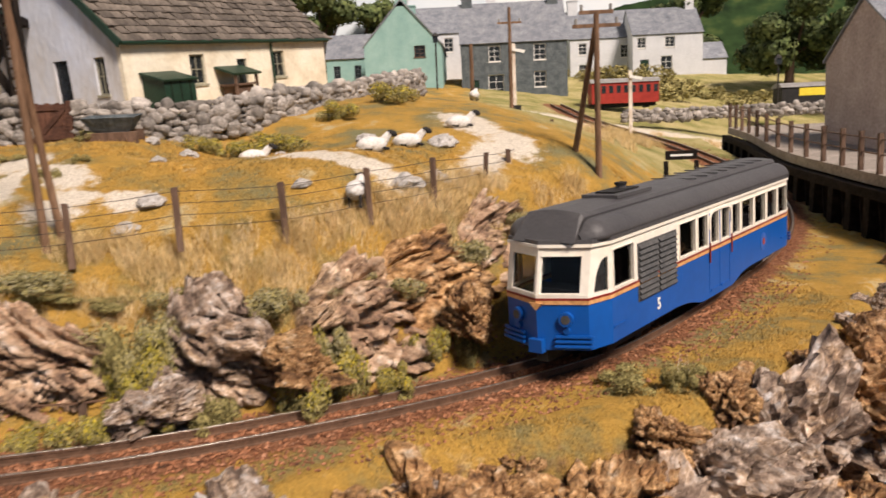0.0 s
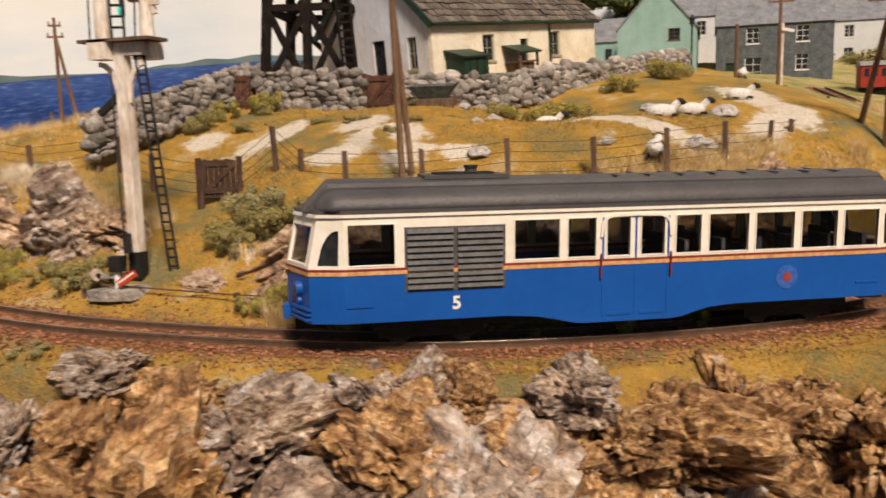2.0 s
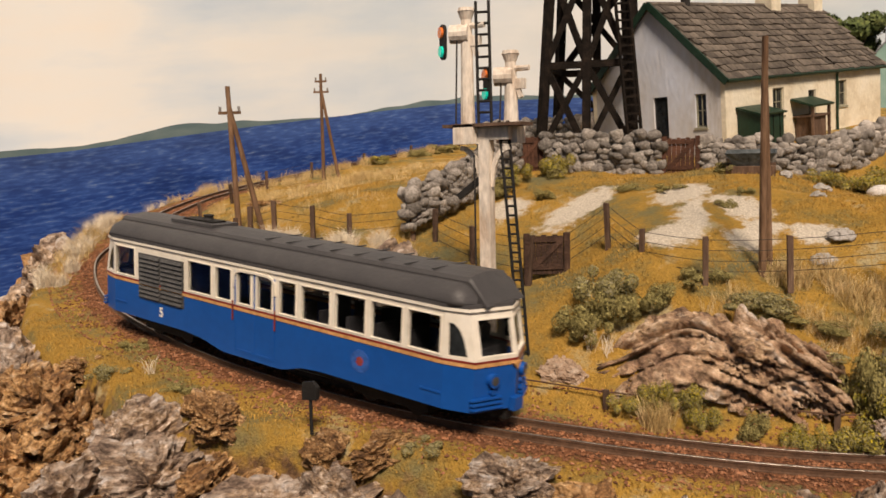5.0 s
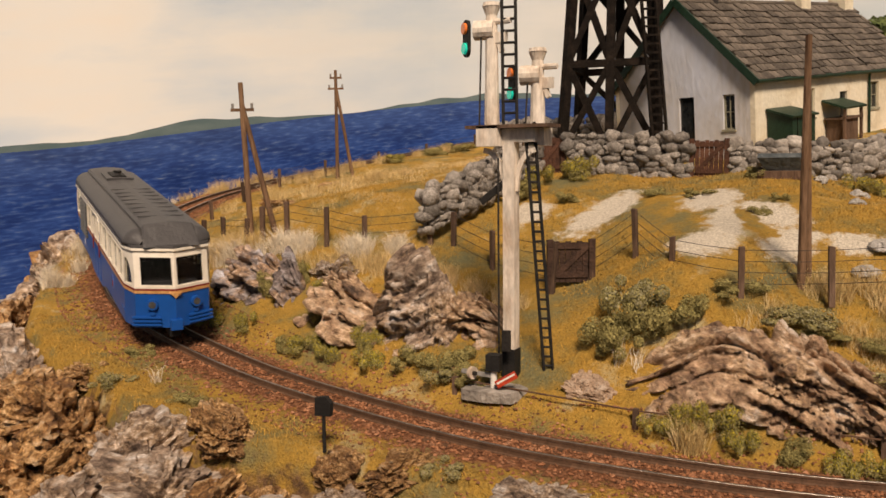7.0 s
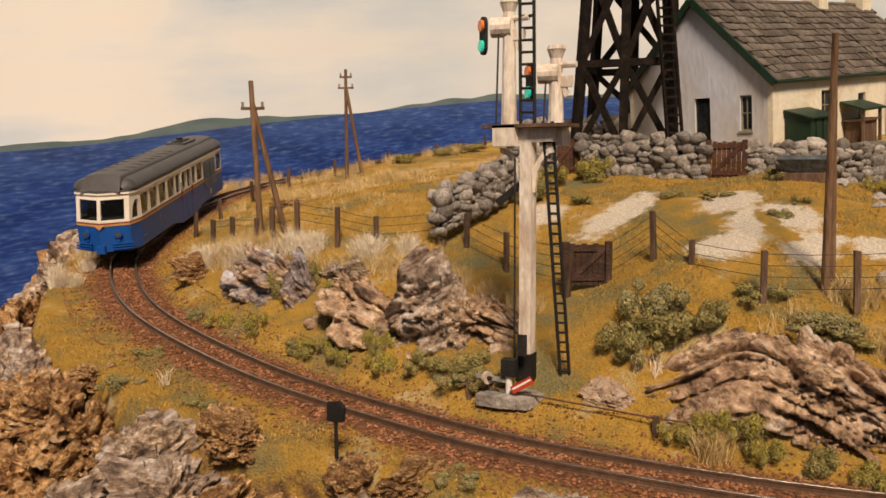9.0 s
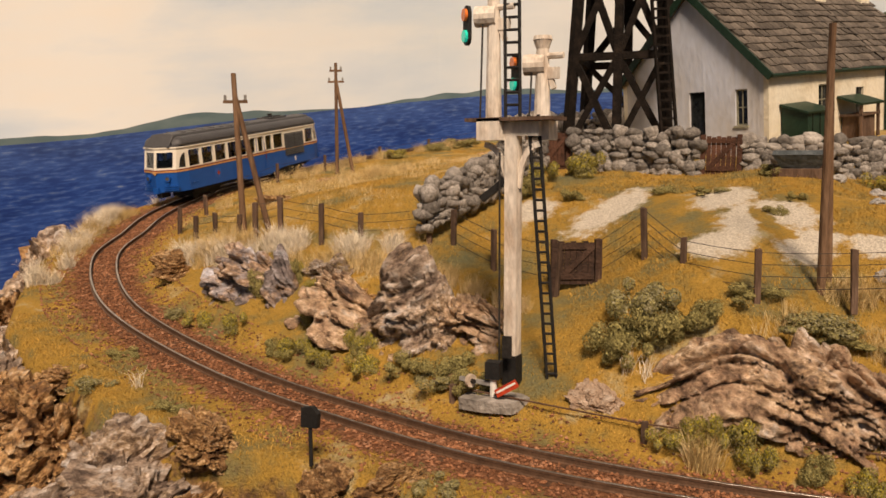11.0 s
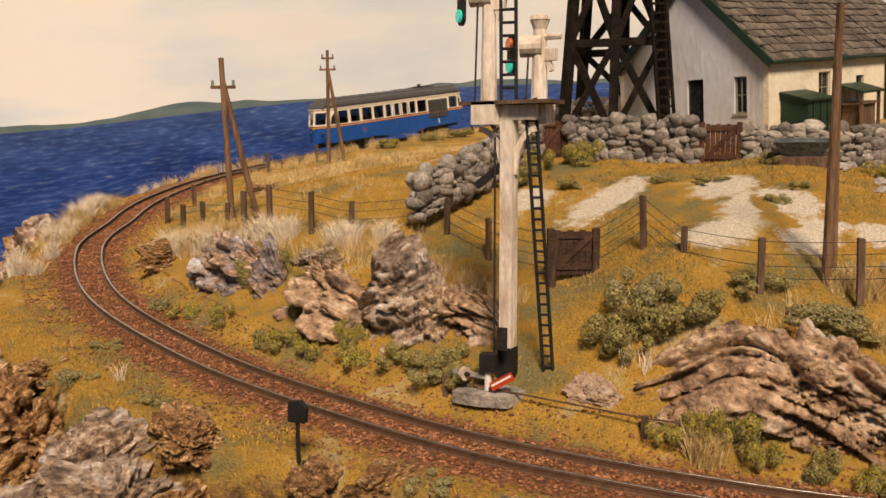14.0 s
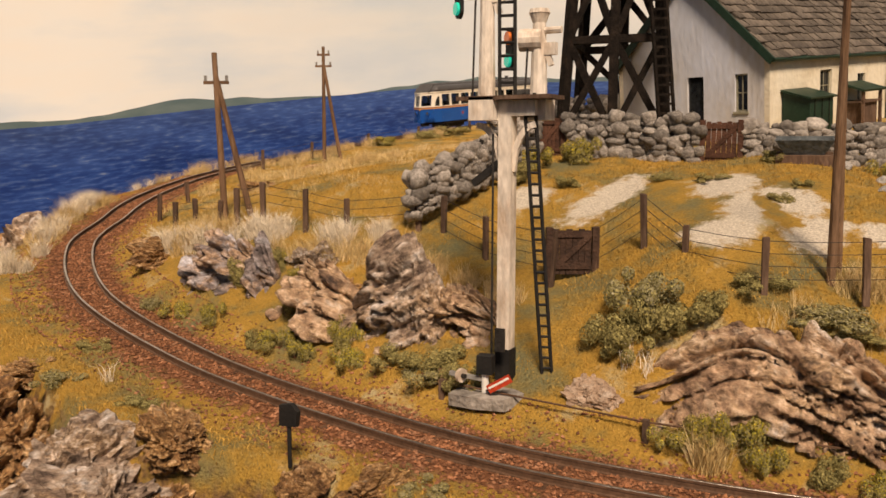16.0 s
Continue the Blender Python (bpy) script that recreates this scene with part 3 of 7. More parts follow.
def ellipse(x, y, cx, cy, rx, ry, turn=0):
    c, s = math.cos(radians(turn)), math.sin(radians(turn))
    u, v = (x - cx) * c + (y - cy) * s, -(x - cx) * s + (y - cy) * c
    return np.clip(1.3 - np.hypot(u / rx, v / ry), 0, 1)


PATHS = ((-8.65, 12.2, 0.5, 1.3, -20), (-10.1, 12.1, 0.5, 0.6, 0), (-6.75, 12.4, 0.6, 0.8, 0), (-6.25, 11.2, 0.42, 1.2, 5), (-5.7, 11.7, 0.8, 0.45, -35), (-5.2, 11.0, 0.5, 0.3, 0), (-2.2, 13.3, 1.3, 0.35, 5), (-0.7, 11.9, 0.6, 0.25, 0), (0.6, 14.5, 0.45, 1.2, -12), (0.35, 16.5, 0.55, 1.5, 30), (1.2, 15.3, 0.5, 0.8, 20), (-2.1, 12.5, 0.9, 0.45, -10), (-1.2, 12.1, 0.7, 0.35, -20), (-6.4, 10.3, 0.6, 0.5, 0), (-5.3, 10.6, 0.45, 0.5, 0), (-4.4, 11.0, 0.5, 0.3, 0))


def build_ground():
    xs = np.concatenate([np.arange(-60, -27, 1.5), np.arange(-27, 9, 0.11), np.arange(9, 60, 1.5)])
    ys = np.concatenate([np.arange(1.0, 16, 0.11), np.arange(16, 28, 0.25), np.arange(28, 90, 1.5)])
    gx, gy = np.meshgrid(xs, ys)
    gz = ground_height(gx, gy)
    d, zt, s = track_offset(gx, gy)
    n, m = gx.shape
    idx = np.arange(n * m).reshape(n, m)
    faces = np.stack([idx[:-1, :-1], idx[:-1, 1:], idx[1:, 1:], idx[1:, :-1]], -1).reshape(-1, 4)
    me = mesh_np("ground", np.stack([gx.ravel(), gy.ravel(), gz.ravel()], 1), faces, GROUND, True)
    grad = np.hypot(np.gradient(gz, axis=1) / np.gradient(gx, axis=1), np.gradient(gz, axis=0) / np.gradient(gy, axis=0))
    village = (gy > 24) & (gx > -6)
    rock = np.where(village, 0, np.where(d < 0, np.clip((-d - edge_of_cliff(s) - 0.05) * 2.0, 0, 1), np.clip((grad - 1.3) * 1.5, 0, 0.6)))
    ballast = np.clip(1.35 - np.abs(np.abs(d) - 0.1) / 0.62, 0, 1)
    path = np.zeros_like(gx)
    for spot in PATHS:
        path = np.maximum(path, ellipse(gx, gy, *spot))
    for hole in ((-6.05, 11.5, 0.14, 0.38, 25), (-5.68, 10.95, 0.28, 0.14, -10)):
        path = np.clip(path - 1.2 * ellipse(gx, gy, *hole), 0, 1)
    road = np.where((gy > 24) & (gx > 0), np.clip(1.4 - np.abs(gy - 33 - 0.15 * gx) / 2.2, 0, 1) * 0.9, 0)
    path = np.maximum(path, road)
    meadow = np.clip((gy - 15.5 - np.abs(gx - 3) * 0.0) / 8, 0, 1) * np.clip((gx + 1.0) / 3, 0, 1)
    for name, arr in (("rock", rock), ("ballast", ballast), ("path", path), ("meadow", meadow)):
        at_ = me.attributes.new(name, "FLOAT", "POINT")
        at_.data.foreach_set("value", arr.ravel().astype(np.float32))
    return tagged(new("ground", me), "ochre and green scattered grass ground of the model with chalk paths", "ground", kind="structure")


build_ground()


# ---- painted backdrop board behind the model ----
BOARD = [(-62.0, -30.0), (-48.0, 0.0), (-38.0, 22.0), (-26.0, 42.0), (-6.0, 58.0), (34.0, 68.0), (75.0, 60.0)]


def build_backdrop():
    pts = curve_points([(x, y, 0) for x, y in BOARD], 12)
    along = np.concatenate([[0], np.cumsum(np.linalg.norm(np.diff(pts, axis=0), axis=1))])
    zs = [-8, 0, 4, 6, 8, 12, 20, 34]
    horizon = np.interp(along, HORIZON_AT, HORIZON_Z)
    verts, vals = [], []
    for p, a, h in zip(pts, along, horizon):
        for z in zs:
            verts.append((p[0], p[1], z))
            vals.append((a, z - h, float(np.interp(a, [97, 99, 112, 128, 160], [0, 18.0, 18.6, 22.0, 25.0]))))
    k = len(zs)
    faces = [(i * k + j, (i + 1) * k + j, (i + 1) * k + j + 1, i * k + j + 1) for i in range(len(pts) - 1) for j in range(k - 1)]
    me = mesh_np("backdrop", verts, faces, BACKDROP)
    at_ = me.attributes.new("board", "FLOAT_VECTOR", "POINT")
    at_.data.foreach_set("vector", np.array(vals, np.float32).ravel())
    return tagged(new("backdrop", me), "painted backdrop board of blue sea, low hills and cloudy sky", "backdrop", kind="structure")


HORIZON_AT = [0, 33, 57, 66, 74, 80, 96, 99, 150]
HORIZON_Z = [-0.6, 1.8, 3.95, 5.15, 6.1, 6.7, 7.3, -10, -10]
build_backdrop()

# ---- track ----
def sweep(profile, off, a=0, b=None, step=2):
    """A profile (sideways, up) drawn along the track at a sideways offset."""
    idx = list(range(a, b or len(TRACK), step))
    verts = [(TRACK[i] + _nor[i] * (off + u) + np.array([0, 0, v])) for i in idx for u, v in profile]
    k = len(profile)
    faces = [(i * k + j, (i + 1) * k + j, (i + 1) * k + (j + 1) % k, i * k + (j + 1) % k) for i in range(len(idx) - 1) for j in range(k)]
    return verts, faces


def build_track():
    root = thing("railway_track", Matrix(), "single narrow gauge track with rusty rails on brown sleepers", "railway track")
    for off in (-0.25, 0.25):
        web = [(-0.03, -0.11), (0.03, -0.11), (0.03, -0.09), (0.01, -0.08), (0.01, -0.035), (0.019, -0.03), (0.019, -0.006), (-0.019, -0.006), (-0.019, -0.03), (-0.01, -0.035), (-0.01, -0.08), (-0.03, -0.09)]
        v, f = sweep(web, off)
        r = new("rail", mesh_np("rail", v, f, RAIL))
        r.parent = root
        v, f = sweep([(-0.018, -0.006), (0.018, -0.006), (0.014, 0.0), (-0.014, 0.0)], off)
        t = new("rail_head", mesh_np("rail_head", v, f, RAIL_TOP, True))
        t.parent = r
        tagged(t, "worn shiny rail head")
    bm = bmesh.new()
    box(bm, -0.055, 0.055, -0.42, 0.42, -0.07, 0.0)
    me = mesh_from(bm, "sleeper", SLEEPER)
    rnd = random.Random(4)
    s = -16.0
    count = 0
    while s < 38 and count < 290:
        p, q = track_at(s - 0.1), track_at(s + 0.1)
        dv = (q - p).normalized()
        ob = new("sleeper", me)
        ob.parent = root
        c = (p + q) / 2
        ob.matrix_basis = at(c.x, c.y, c.z - 0.1 + rnd.uniform(-0.006, 0.006), 0, 0, math.degrees(math.atan2(dv.y, dv.x)) + rnd.uniform(-1.5, 1.5))
        s += 0.3 if s < 25 else 0.42
        count += 1


def stones_mesh(name, centres, sizes, mat_, seed=0, rough=0.35):
    """Many small chipped stones in one mesh."""
    rs = np.random.RandomState(seed)
    base = np.array([(1, 0, 0), (-1, 0, 0), (0, 1, 0), (0, -1, 0), (0, 0, 1), (0, 0, -1)], float)
    tri = np.array([(0, 2, 4), (2, 1, 4), (1, 3, 4), (3, 0, 4), (2, 0, 5), (1, 2, 5), (3, 1, 5), (0, 3, 5)])
    n = len(centres)
    ang = rs.uniform(0, 6.28, (n, 1))
    v = base[None] * (1 + rs.uniform(-rough, rough, (n, 6, 3))) + rs.uniform(-rough, rough, (n, 6, 3)) * 0.6
    c, s = np.cos(ang), np.sin(ang)
    x, y = v[..., 0] * c - v[..., 1] * s, v[..., 0] * s + v[..., 1] * c
    v = np.stack([x, y, v[..., 2] * 0.75], -1) * np.asarray(sizes)[:, None, None] + np.asarray(centres)[:, None]
    f = (tri[None] + 6 * np.arange(n)[:, None, None]).reshape(-1, 3)
    return mesh_np(name, v.reshape(-1, 3), f, mat_)


def build_ballast():
    rs = np.random.RandomState(2)
    n = 27000
    s = np.concatenate([rs.uniform(-15, 22, n), rs.uniform(22, 36, 2500), rs.uniform(-40, -15, 2500)])
    d = np.clip(np.abs(rs.normal(0, 0.55, len(s))), 0, 1.15) * np.sign(rs.uniform(-1, 1, len(s)))
    i = np.searchsorted(TRACK_S, s).clip(0, len(TRACK) - 1)
    p = TRACK[i] + _nor[i] * d[:, None] + _tan[i] * rs.uniform(-0.1, 0.1, len(s))[:, None]
    z = ground_height(p[:, 0], p[:, 1])
    keep = ~((np.abs(np.abs(d) - 0.25) < 0.05))
    c = np.stack([p[:, 0], p[:, 1], z + 0.012], 1)[keep]
    size = rs.uniform(0.013, 0.031, len(s))[keep]
    ob = new("ballast", stones_mesh("ballast", c, size, BALLAST, 3))
    tagged(ob, "loose rust brown ballast stones along the track", "ballast", kind="stuff")


build_track()
build_ballast()

# ---- rocks ----
def fracture(p, n, seed):
    """Blocks round n scattered centres: each point's block value from 0 to 1, and how far it lies from the joint to the next block."""
    rs = np.random.RandomState(seed)
    lo, hi = p.min(0), p.max(0)
    c = rs.uniform(0, 1, (n, 3)) * (hi - lo) + lo
    val = rs.uniform(0, 1, n)
    d = np.sqrt(np.maximum(((p ** 2).sum(1)[:, None] + (c ** 2).sum(1)[None] - 2 * p @ c.T), 0))
    two = np.partition(d, 1, axis=1)
    return val[d.argmin(1)], two[:, 1] - two[:, 0]


def groove(gap, w):
    return np.clip(1 - gap / w, 0, 1) ** 1.5


def rock_mesh(seed, mat_, strata=0.1, level=5, worn=1.0):
    """A broken rock: flat fracture faces, tilted blocks and slabs with open joints between them, a pitted skin."""
    bm = bmesh.new()
    bmesh.ops.create_icosphere(bm, subdivisions=level, radius=1.0)
    v = np.array([q.co for q in bm.verts])
    rs = np.random.RandomState(seed)
    n = np.array([rs.uniform(-0.7, 0.7), rs.uniform(-0.4, 0.4), 1.0])
    n /= np.linalg.norm(n)
    warp = np.stack([fbm(v * 1.6 + 7 * k, 4, seed + k) - 0.5 for k in range(3)], 1)
    w = v + warp * 0.6
    w /= np.linalg.norm(w, axis=1)[:, None]
    cuts = rs.normal(0, 1, (15, 3))
    cuts /= np.linalg.norm(cuts, axis=1)[:, None]
    far = rs.uniform(0.55, 0.95, 15)
    r = np.minimum((far[None] / np.maximum(w @ cuts.T, 0.2)).min(1), 1.25)
    p = v * r[:, None] + warp * 0.3
    q = p + n[None] * (p @ n)[:, None] * (8 * strata)
    big, gap = fracture(q, 34, seed + 1)
    small, slit = fracture(q + warp * 0.15, 190, seed + 2)
    r += worn * (0.36 * (big - 0.5) - 0.26 * groove(gap, 0.11) + 0.24 * (small - 0.5) - 0.17 * groove(slit, 0.08))
    pit = fbm(v * 9 + 3.1, 3, seed + 4)
    r += 0.12 * (fbm(v * 5, 3, seed + 9) - 0.5) - worn * 0.9 * np.clip(pit - 0.58, 0, 0.18) + 0.07 * (fbm(v * 22, 2, seed + 3) - 0.5)
    v = v * r[:, None]
    v[:, 2] = np.where(v[:, 2] < -0.45, -0.45 + (v[:, 2] + 0.45) * 0.3, v[:, 2])
    for q, c in zip(bm.verts, v):
        q.co = c
    return mesh_from(bm, "rock", mat_, level < 5)


ROCKS = [rock_mesh(i * 7 + 3, ROCK_GREY if i % 3 == 0 else ROCK, strata=0.11 + 0.04 * (i % 3)) for i in range(9)]
CUT_ROCK = [rock_mesh(61 + i, ROCK if i else ROCK_GREY, strata=0.13) for i in range(3)]
FIELD_STONE = rock_mesh(93, LIME_ROCK, 0.04, 4, 0.4)
DEEP_ROCKS = [rock_mesh(i * 5 + 70, ROCK_GREY if i else ROCK, 0.12, 4) for i in range(3)]


def rock_face(a, b, depth, z0, z1, seed, mat_, dip, label, low=(1, 1), blocky=1.0, fold=None):
    """A rock bank cut by the railway: foot from a to b, leaning back over depth, layered along the dip, closed behind."""
    length = math.hypot(b[0] - a[0], b[1] - a[1])
    m, k = int(length / 0.024), 96
    u = np.linspace(0, 1, m)
    th = np.linspace(-0.25, 1.75, k)
    uu, tt = np.meshgrid(u, th)
    along = np.array([b[0] - a[0], b[1] - a[1]]) / length
    back = np.array([-along[1], along[0]])
    q = np.stack([uu.ravel() * length, 0 * uu.ravel() + seed, 0 * uu.ravel()], 1)
    top = np.sin(np.pi * np.clip(uu, 0.004, 0.996)) ** 0.3 * (0.55 + 0.9 * fbm(q * 1.1, 3, seed).reshape(uu.shape))
    top *= np.interp(uu, [0, 0.38, 0.6, 1], [low[0], 1, 1, low[1]])
    ang = np.clip(tt, 0, 2) * np.pi / 2
    rise = np.sin(ang) ** 0.85
    out = np.where(tt < 1, depth * (1 - np.cos(ang)) ** 0.8, depth + (tt - 1) * 0.5)
    gap = (1 - np.sin(np.pi * np.clip(uu, 0, 1)) ** 0.5) * 0.35 * depth
    z = z0 + (z1 - z0) * top * rise + np.minimum(tt, 0) * 1.2 - np.where(tt > 1, (tt - 1) * 0.5, 0)
    px = a[0] + along[0] * length * uu + back[0] * (out + gap)
    py = a[1] + along[1] * length * uu + back[1] * (out + gap)
    p = np.stack([px.ravel(), py.ravel(), z.ravel()], 1)
    n = np.array(dip, float)
    n /= np.linalg.norm(n)
    bend = np.stack([fbm(p * 0.8 + 5 * c, 3, seed + c) - 0.5 for c in range(3)], 1)
    q = p + bend * 0.5
    q = q + n[None] * (q @ n)[:, None] * 1.6
    big, gap = fracture(q, int(14 + 10 * length), seed + 1)
    small, slit = fracture(q + bend * 0.2, int(60 + 70 * length), seed + 2)
    d = blocky * (0.42 * (big - 0.5) - 0.24 * groove(gap, 0.16)) + (0.1 + 0.9 * blocky) * (0.24 * (small - 0.5) - 0.17 * groove(slit, 0.1))
    # long thin ledges along the beds; a fold makes them dip away to both sides of it
    beds = (p + bend * 0.6) @ n if fold is None else 0.85 * p[:, 2] + 0.3 * p[:, 1] + 0.5 * np.sqrt((p[:, 0] - fold) ** 2 + 0.15) + bend[:, 0] * 0.35
    run = np.stack([beds * 7.5, (p[:, 0] - 0.6 * p[:, 2]) * 0.7, p[:, 1] * 0.7], 1)
    ledge = fbm(run, 4, seed + 6)
    d += (0.5 - 0.25 * blocky) * (ledge - 0.5) - (0.3 - 0.16 * blocky) * np.clip(0.1 - np.abs(ledge - 0.45), 0, 0.1) / 0.1
    d += 0.45 * (fbm(p * 0.85 + 3, 4, seed + 3) - 0.5) + 0.16 * (fbm(p * 4, 3, seed + 5) - 0.5) + 0.07 * (fbm(p * 13, 2, seed + 7) - 0.5)
    lean = np.cos(np.clip(tt.ravel(), 0, 1) * np.pi / 2)
    p[:, 0] -= back[0] * d * (0.35 + 0.65 * lean)
    p[:, 1] -= back[1] * d * (0.35 + 0.65 * lean)
    p[:, 2] += d * (1 - lean) * 0.8
    idx = np.arange(m * k).reshape(k, m)
    f = np.stack([idx[:-1, :-1], idx[:-1, 1:], idx[1:, 1:], idx[1:, :-1]], -1).reshape(-1, 4)
    base = np.stack([idx[-1, :-1], idx[-1, 1:], idx[0, 1:], idx[0, :-1]], -1)
    me = mesh_np("rock_bank", p, np.vstack([f, base]), mat_, True)
    tagged(new("rock_bank", me), label, "rock", "rock outcrops")


def place_rock(x, y, z, sx, sy, sz, turn, kind, tilt=0, label="rugged brown and grey rock of the cliff", group="cliff rocks", name="rock"):
    ob = new(name, kind)
    ob.matrix_basis = at(x, y, z, tilt, tilt * 0.5, turn)
    ob.scale = (sx, sy, sz)
    tagged(ob, label, "rock", group)


def build_rocks():
    rnd = random.Random(11)
    # cliff below the track's sea side
    for row, (off, down, size, step, jit) in enumerate(((0.22, 0.25, 0.4, 0.52, 0.18), (0.6, 0.72, 0.66, 0.7, 0.22), (1.0, 1.55, 0.9, 0.95, 0.35), (1.55, 2.5, 1.15, 1.4, 0.3))):
        s = -17.0
        while s < (21 if row > 1 else 9):
            p, q = track_at(s), track_at(s + 0.1)
            nrm = Vector((-(q - p).y, (q - p).x, 0)).normalized()
            lip = float(edge_of_cliff(np.array([s]))[0])
            d = lip + off + rnd.uniform(-jit, jit)
            c = p + nrm * d
            if row or rnd.random() < 0.6:
                k = size * rnd.uniform(0.7, 1.3)
                place_rock(c.x, c.y, p.z - 0.15 - down * (0.5 if row == 0 and -1 < s < 7 else 1) + rnd.uniform(-0.12, 0.12), k * rnd.uniform(0.9, 1.4), k, k * rnd.uniform(0.7, 1.15), rnd.uniform(0, 360), rnd.choice(DEEP_ROCKS if row == 3 else ROCKS), rnd.uniform(-40, 40))
            s += step * rnd.uniform(0.8, 1.2)
    # outcrops on the field's side of the line
    out = "layered rock outcrop beside the railway cutting"
    for a, b, depth, z0, z1, seed, mat_, dip, label, low, blocky in (
            ((-7.25, 7.3), (-3.6, 7.85), 0.8, -0.1, 1.04, 21, BANK_ROCK, (-0.42, 0.3, 0.85), "sloping brown layered rock bank with diagonal beds", (0.42, 1), 0.4),
            ((-3.05, 8.15), (-1.7, 8.75), 0.95, -0.1, 1.12, 22, ROCK_GREY, (0.5, 0.2, 0.8), out, (0.8, 0.8), 0.7),
            ((-1.35, 8.95), (-0.1, 9.95), 0.95, 0.0, 1.2, 23, BANK_ROCK, (-0.45, 0.3, 0.8), out, (0.8, 0.8), 0.7),
            ((-0.2, 9.85), (1.1, 11.6), 0.85, 0.15, 1.4, 24, ROCK, (-0.6, 0.2, 0.75), out, (0.8, 0.8), 0.7),
            ((0.85, 11.2), (2.0, 13.6), 0.8, 0.4, 1.7, 25, BANK_ROCK, (-0.5, 0.2, 0.8), out, (0.8, 0.8), 0.7),
            ((-11.1, 7.62), (-9.5, 7.85), 0.75, 0.1, 1.8, 26, ROCK_GREY, (-0.55, 0.2, 0.75), "tall grey weathered rock outcrop behind the signal", (0.85, 0.8), 0.7),
            ((-9.95, 7.95), (-8.75, 8.1), 0.6, 0.2, 1.2, 30, BANK_ROCK, (0.3, 0.3, 0.8), out, (1, 0.6), 1),
            ((-12.7, 7.75), (-11.0, 7.7), 0.6, 0.1, 1.32, 27, BANK_ROCK, (0.5, 0.3, 0.8), out, (0.8, 1), 1),
            ((-15.1, 8.2), (-13.3, 8.1), 0.6, 0.3, 1.68, 28, BLUE_ROCK, (0.3, 0.3, 0.9), "blue-grey layered rock outcrop in the grass bank", (0.6, 0.9), 0.9),
            ((-13.35, 8.1), (-12.75, 8.2), 0.4, 0.3, 1.9, 29, BLUE_ROCK, (0.8, 0.2, 0.4), "upright blue-grey rock slab in the grass bank", (0.8, 0.9), 0.6)):
        rock_face(a, b, depth, z0, z1, seed, mat_, dip, label, low, blocky, -5.6 if seed == 21 else None)
    for x, y, z, sx, sy, sz, turn, k, tilt in (
            (-3.1, 7.9, 0.0, 0.4, 0.35, 0.35, 30, 0, 10), (-1.5, 8.7, 0.15, 0.4, 0.35, 0.4, 20, 1, -14), (0.3, 10.2, 0.35, 0.4, 0.35, 0.4, 60, 1, 20),
            (-16.2, 9.0, 1.1, 0.42, 0.3, 0.32, 30, 1, 0), (-12.65, 9.1, 1.3, 0.38, 0.25, 0.3, 10, 0, 15), (-8.95, 7.75, 0.15, 0.35, 0.3, 0.35, 40, 2, 0), (-11.7, 8.7, 0.95, 0.45, 0.35, 0.35, 70, 2, 20),
            (-18.7, 17.0, 2.35, 0.5, 0.35, 0.25, 20, 1, 0), (-15.6, 21.0, 3.0, 0.5, 0.4, 0.3, 20, 1, 0), (-17.0, 12.8, 2.2, 0.5, 0.3, 0.25, 0, 2, 0)):
        place_rock(x, y, z - 0.12, sx * 1.22, sy * 1.1, sz * 0.98, turn, CUT_ROCK[k], tilt, out, "rock outcrops")
    place_rock(-7.15, 7.72, 0.12, 0.5, 0.36, 0.34, 20, rock_mesh(91, PALE_ROCK, 0.03, 5, 0.35), 8, "smooth pale boulder beside the signal ladder", "rock outcrops", "boulder")
    # grazing stones in the field
    for x, y, k in ((-3.0, 14.2, 0.2), (-4.6, 14.0, 0.18), (-5.2, 14.0, 0.16), (-0.6, 11.9, 0.26), (-0.2, 12.6, 0.24), (-4.0, 10.9, 0.22), (-4.2, 10.4, 0.2), (-0.1, 15.0, 0.3), (-1.6, 15.2, 0.22), (-4.5, 12.4, 0.12), (-2.0, 11.2, 0.14)):
        place_rock(x, y, z_at(x, y) + 0.03, k * 1.3, k, k * 0.75, x * 90, FIELD_STONE, 0, "pale grey stone lying in the field", "field stones", "field_stone")


# ---- grass, tufts, bushes ----
def blades(name, roots, height, spread, width, mat_, label, seed, bend=0.35):
    """Fine blades, each a bent strip of two quads, in one mesh. roots: (n, 3); height, spread: arrays."""
    rs = np.random.RandomState(seed)
    n = len(roots)
    a = rs.uniform(0, 6.28, n)
    lean = np.asarray(spread) * rs.uniform(0.2, 1.0, n)
    dirx, diry = np.cos(a) * lean, np.sin(a) * lean
    h = np.asarray(height) * rs.uniform(0.55, 1.1, n)
    b = rs.uniform(0, 6.28, n)
    w = np.stack([np.cos(b), np.sin(b), 0 * b], 1) * (np.asarray(width) / 2).reshape(-1, 1)
    r = np.asarray(roots)
    mid = r + np.stack([dirx * h * 0.4, diry * h * 0.4, h * 0.55], 1)
    tip = r + np.stack([dirx * h * (0.8 + bend), diry * h * (0.8 + bend), h * (1 - 0.3 * lean)], 1)
    v = np.stack([r - w, r + w, mid + w * 0.8, mid - w * 0.8, tip], 1)
    k = 5 * np.arange(n)
    f4 = np.stack([k, k + 1, k + 2, k + 3], 1).tolist()
    f3 = np.stack([k + 3, k + 2, k + 4], 1).tolist()
    me = bpy.data.meshes.new(name)
    me.from_pydata((v.reshape(-1, 3) * S).tolist(), [], f4 + f3)
    me.materials.append(mat_)
    return tagged(new(name, me), label, "grass", kind="stuff")


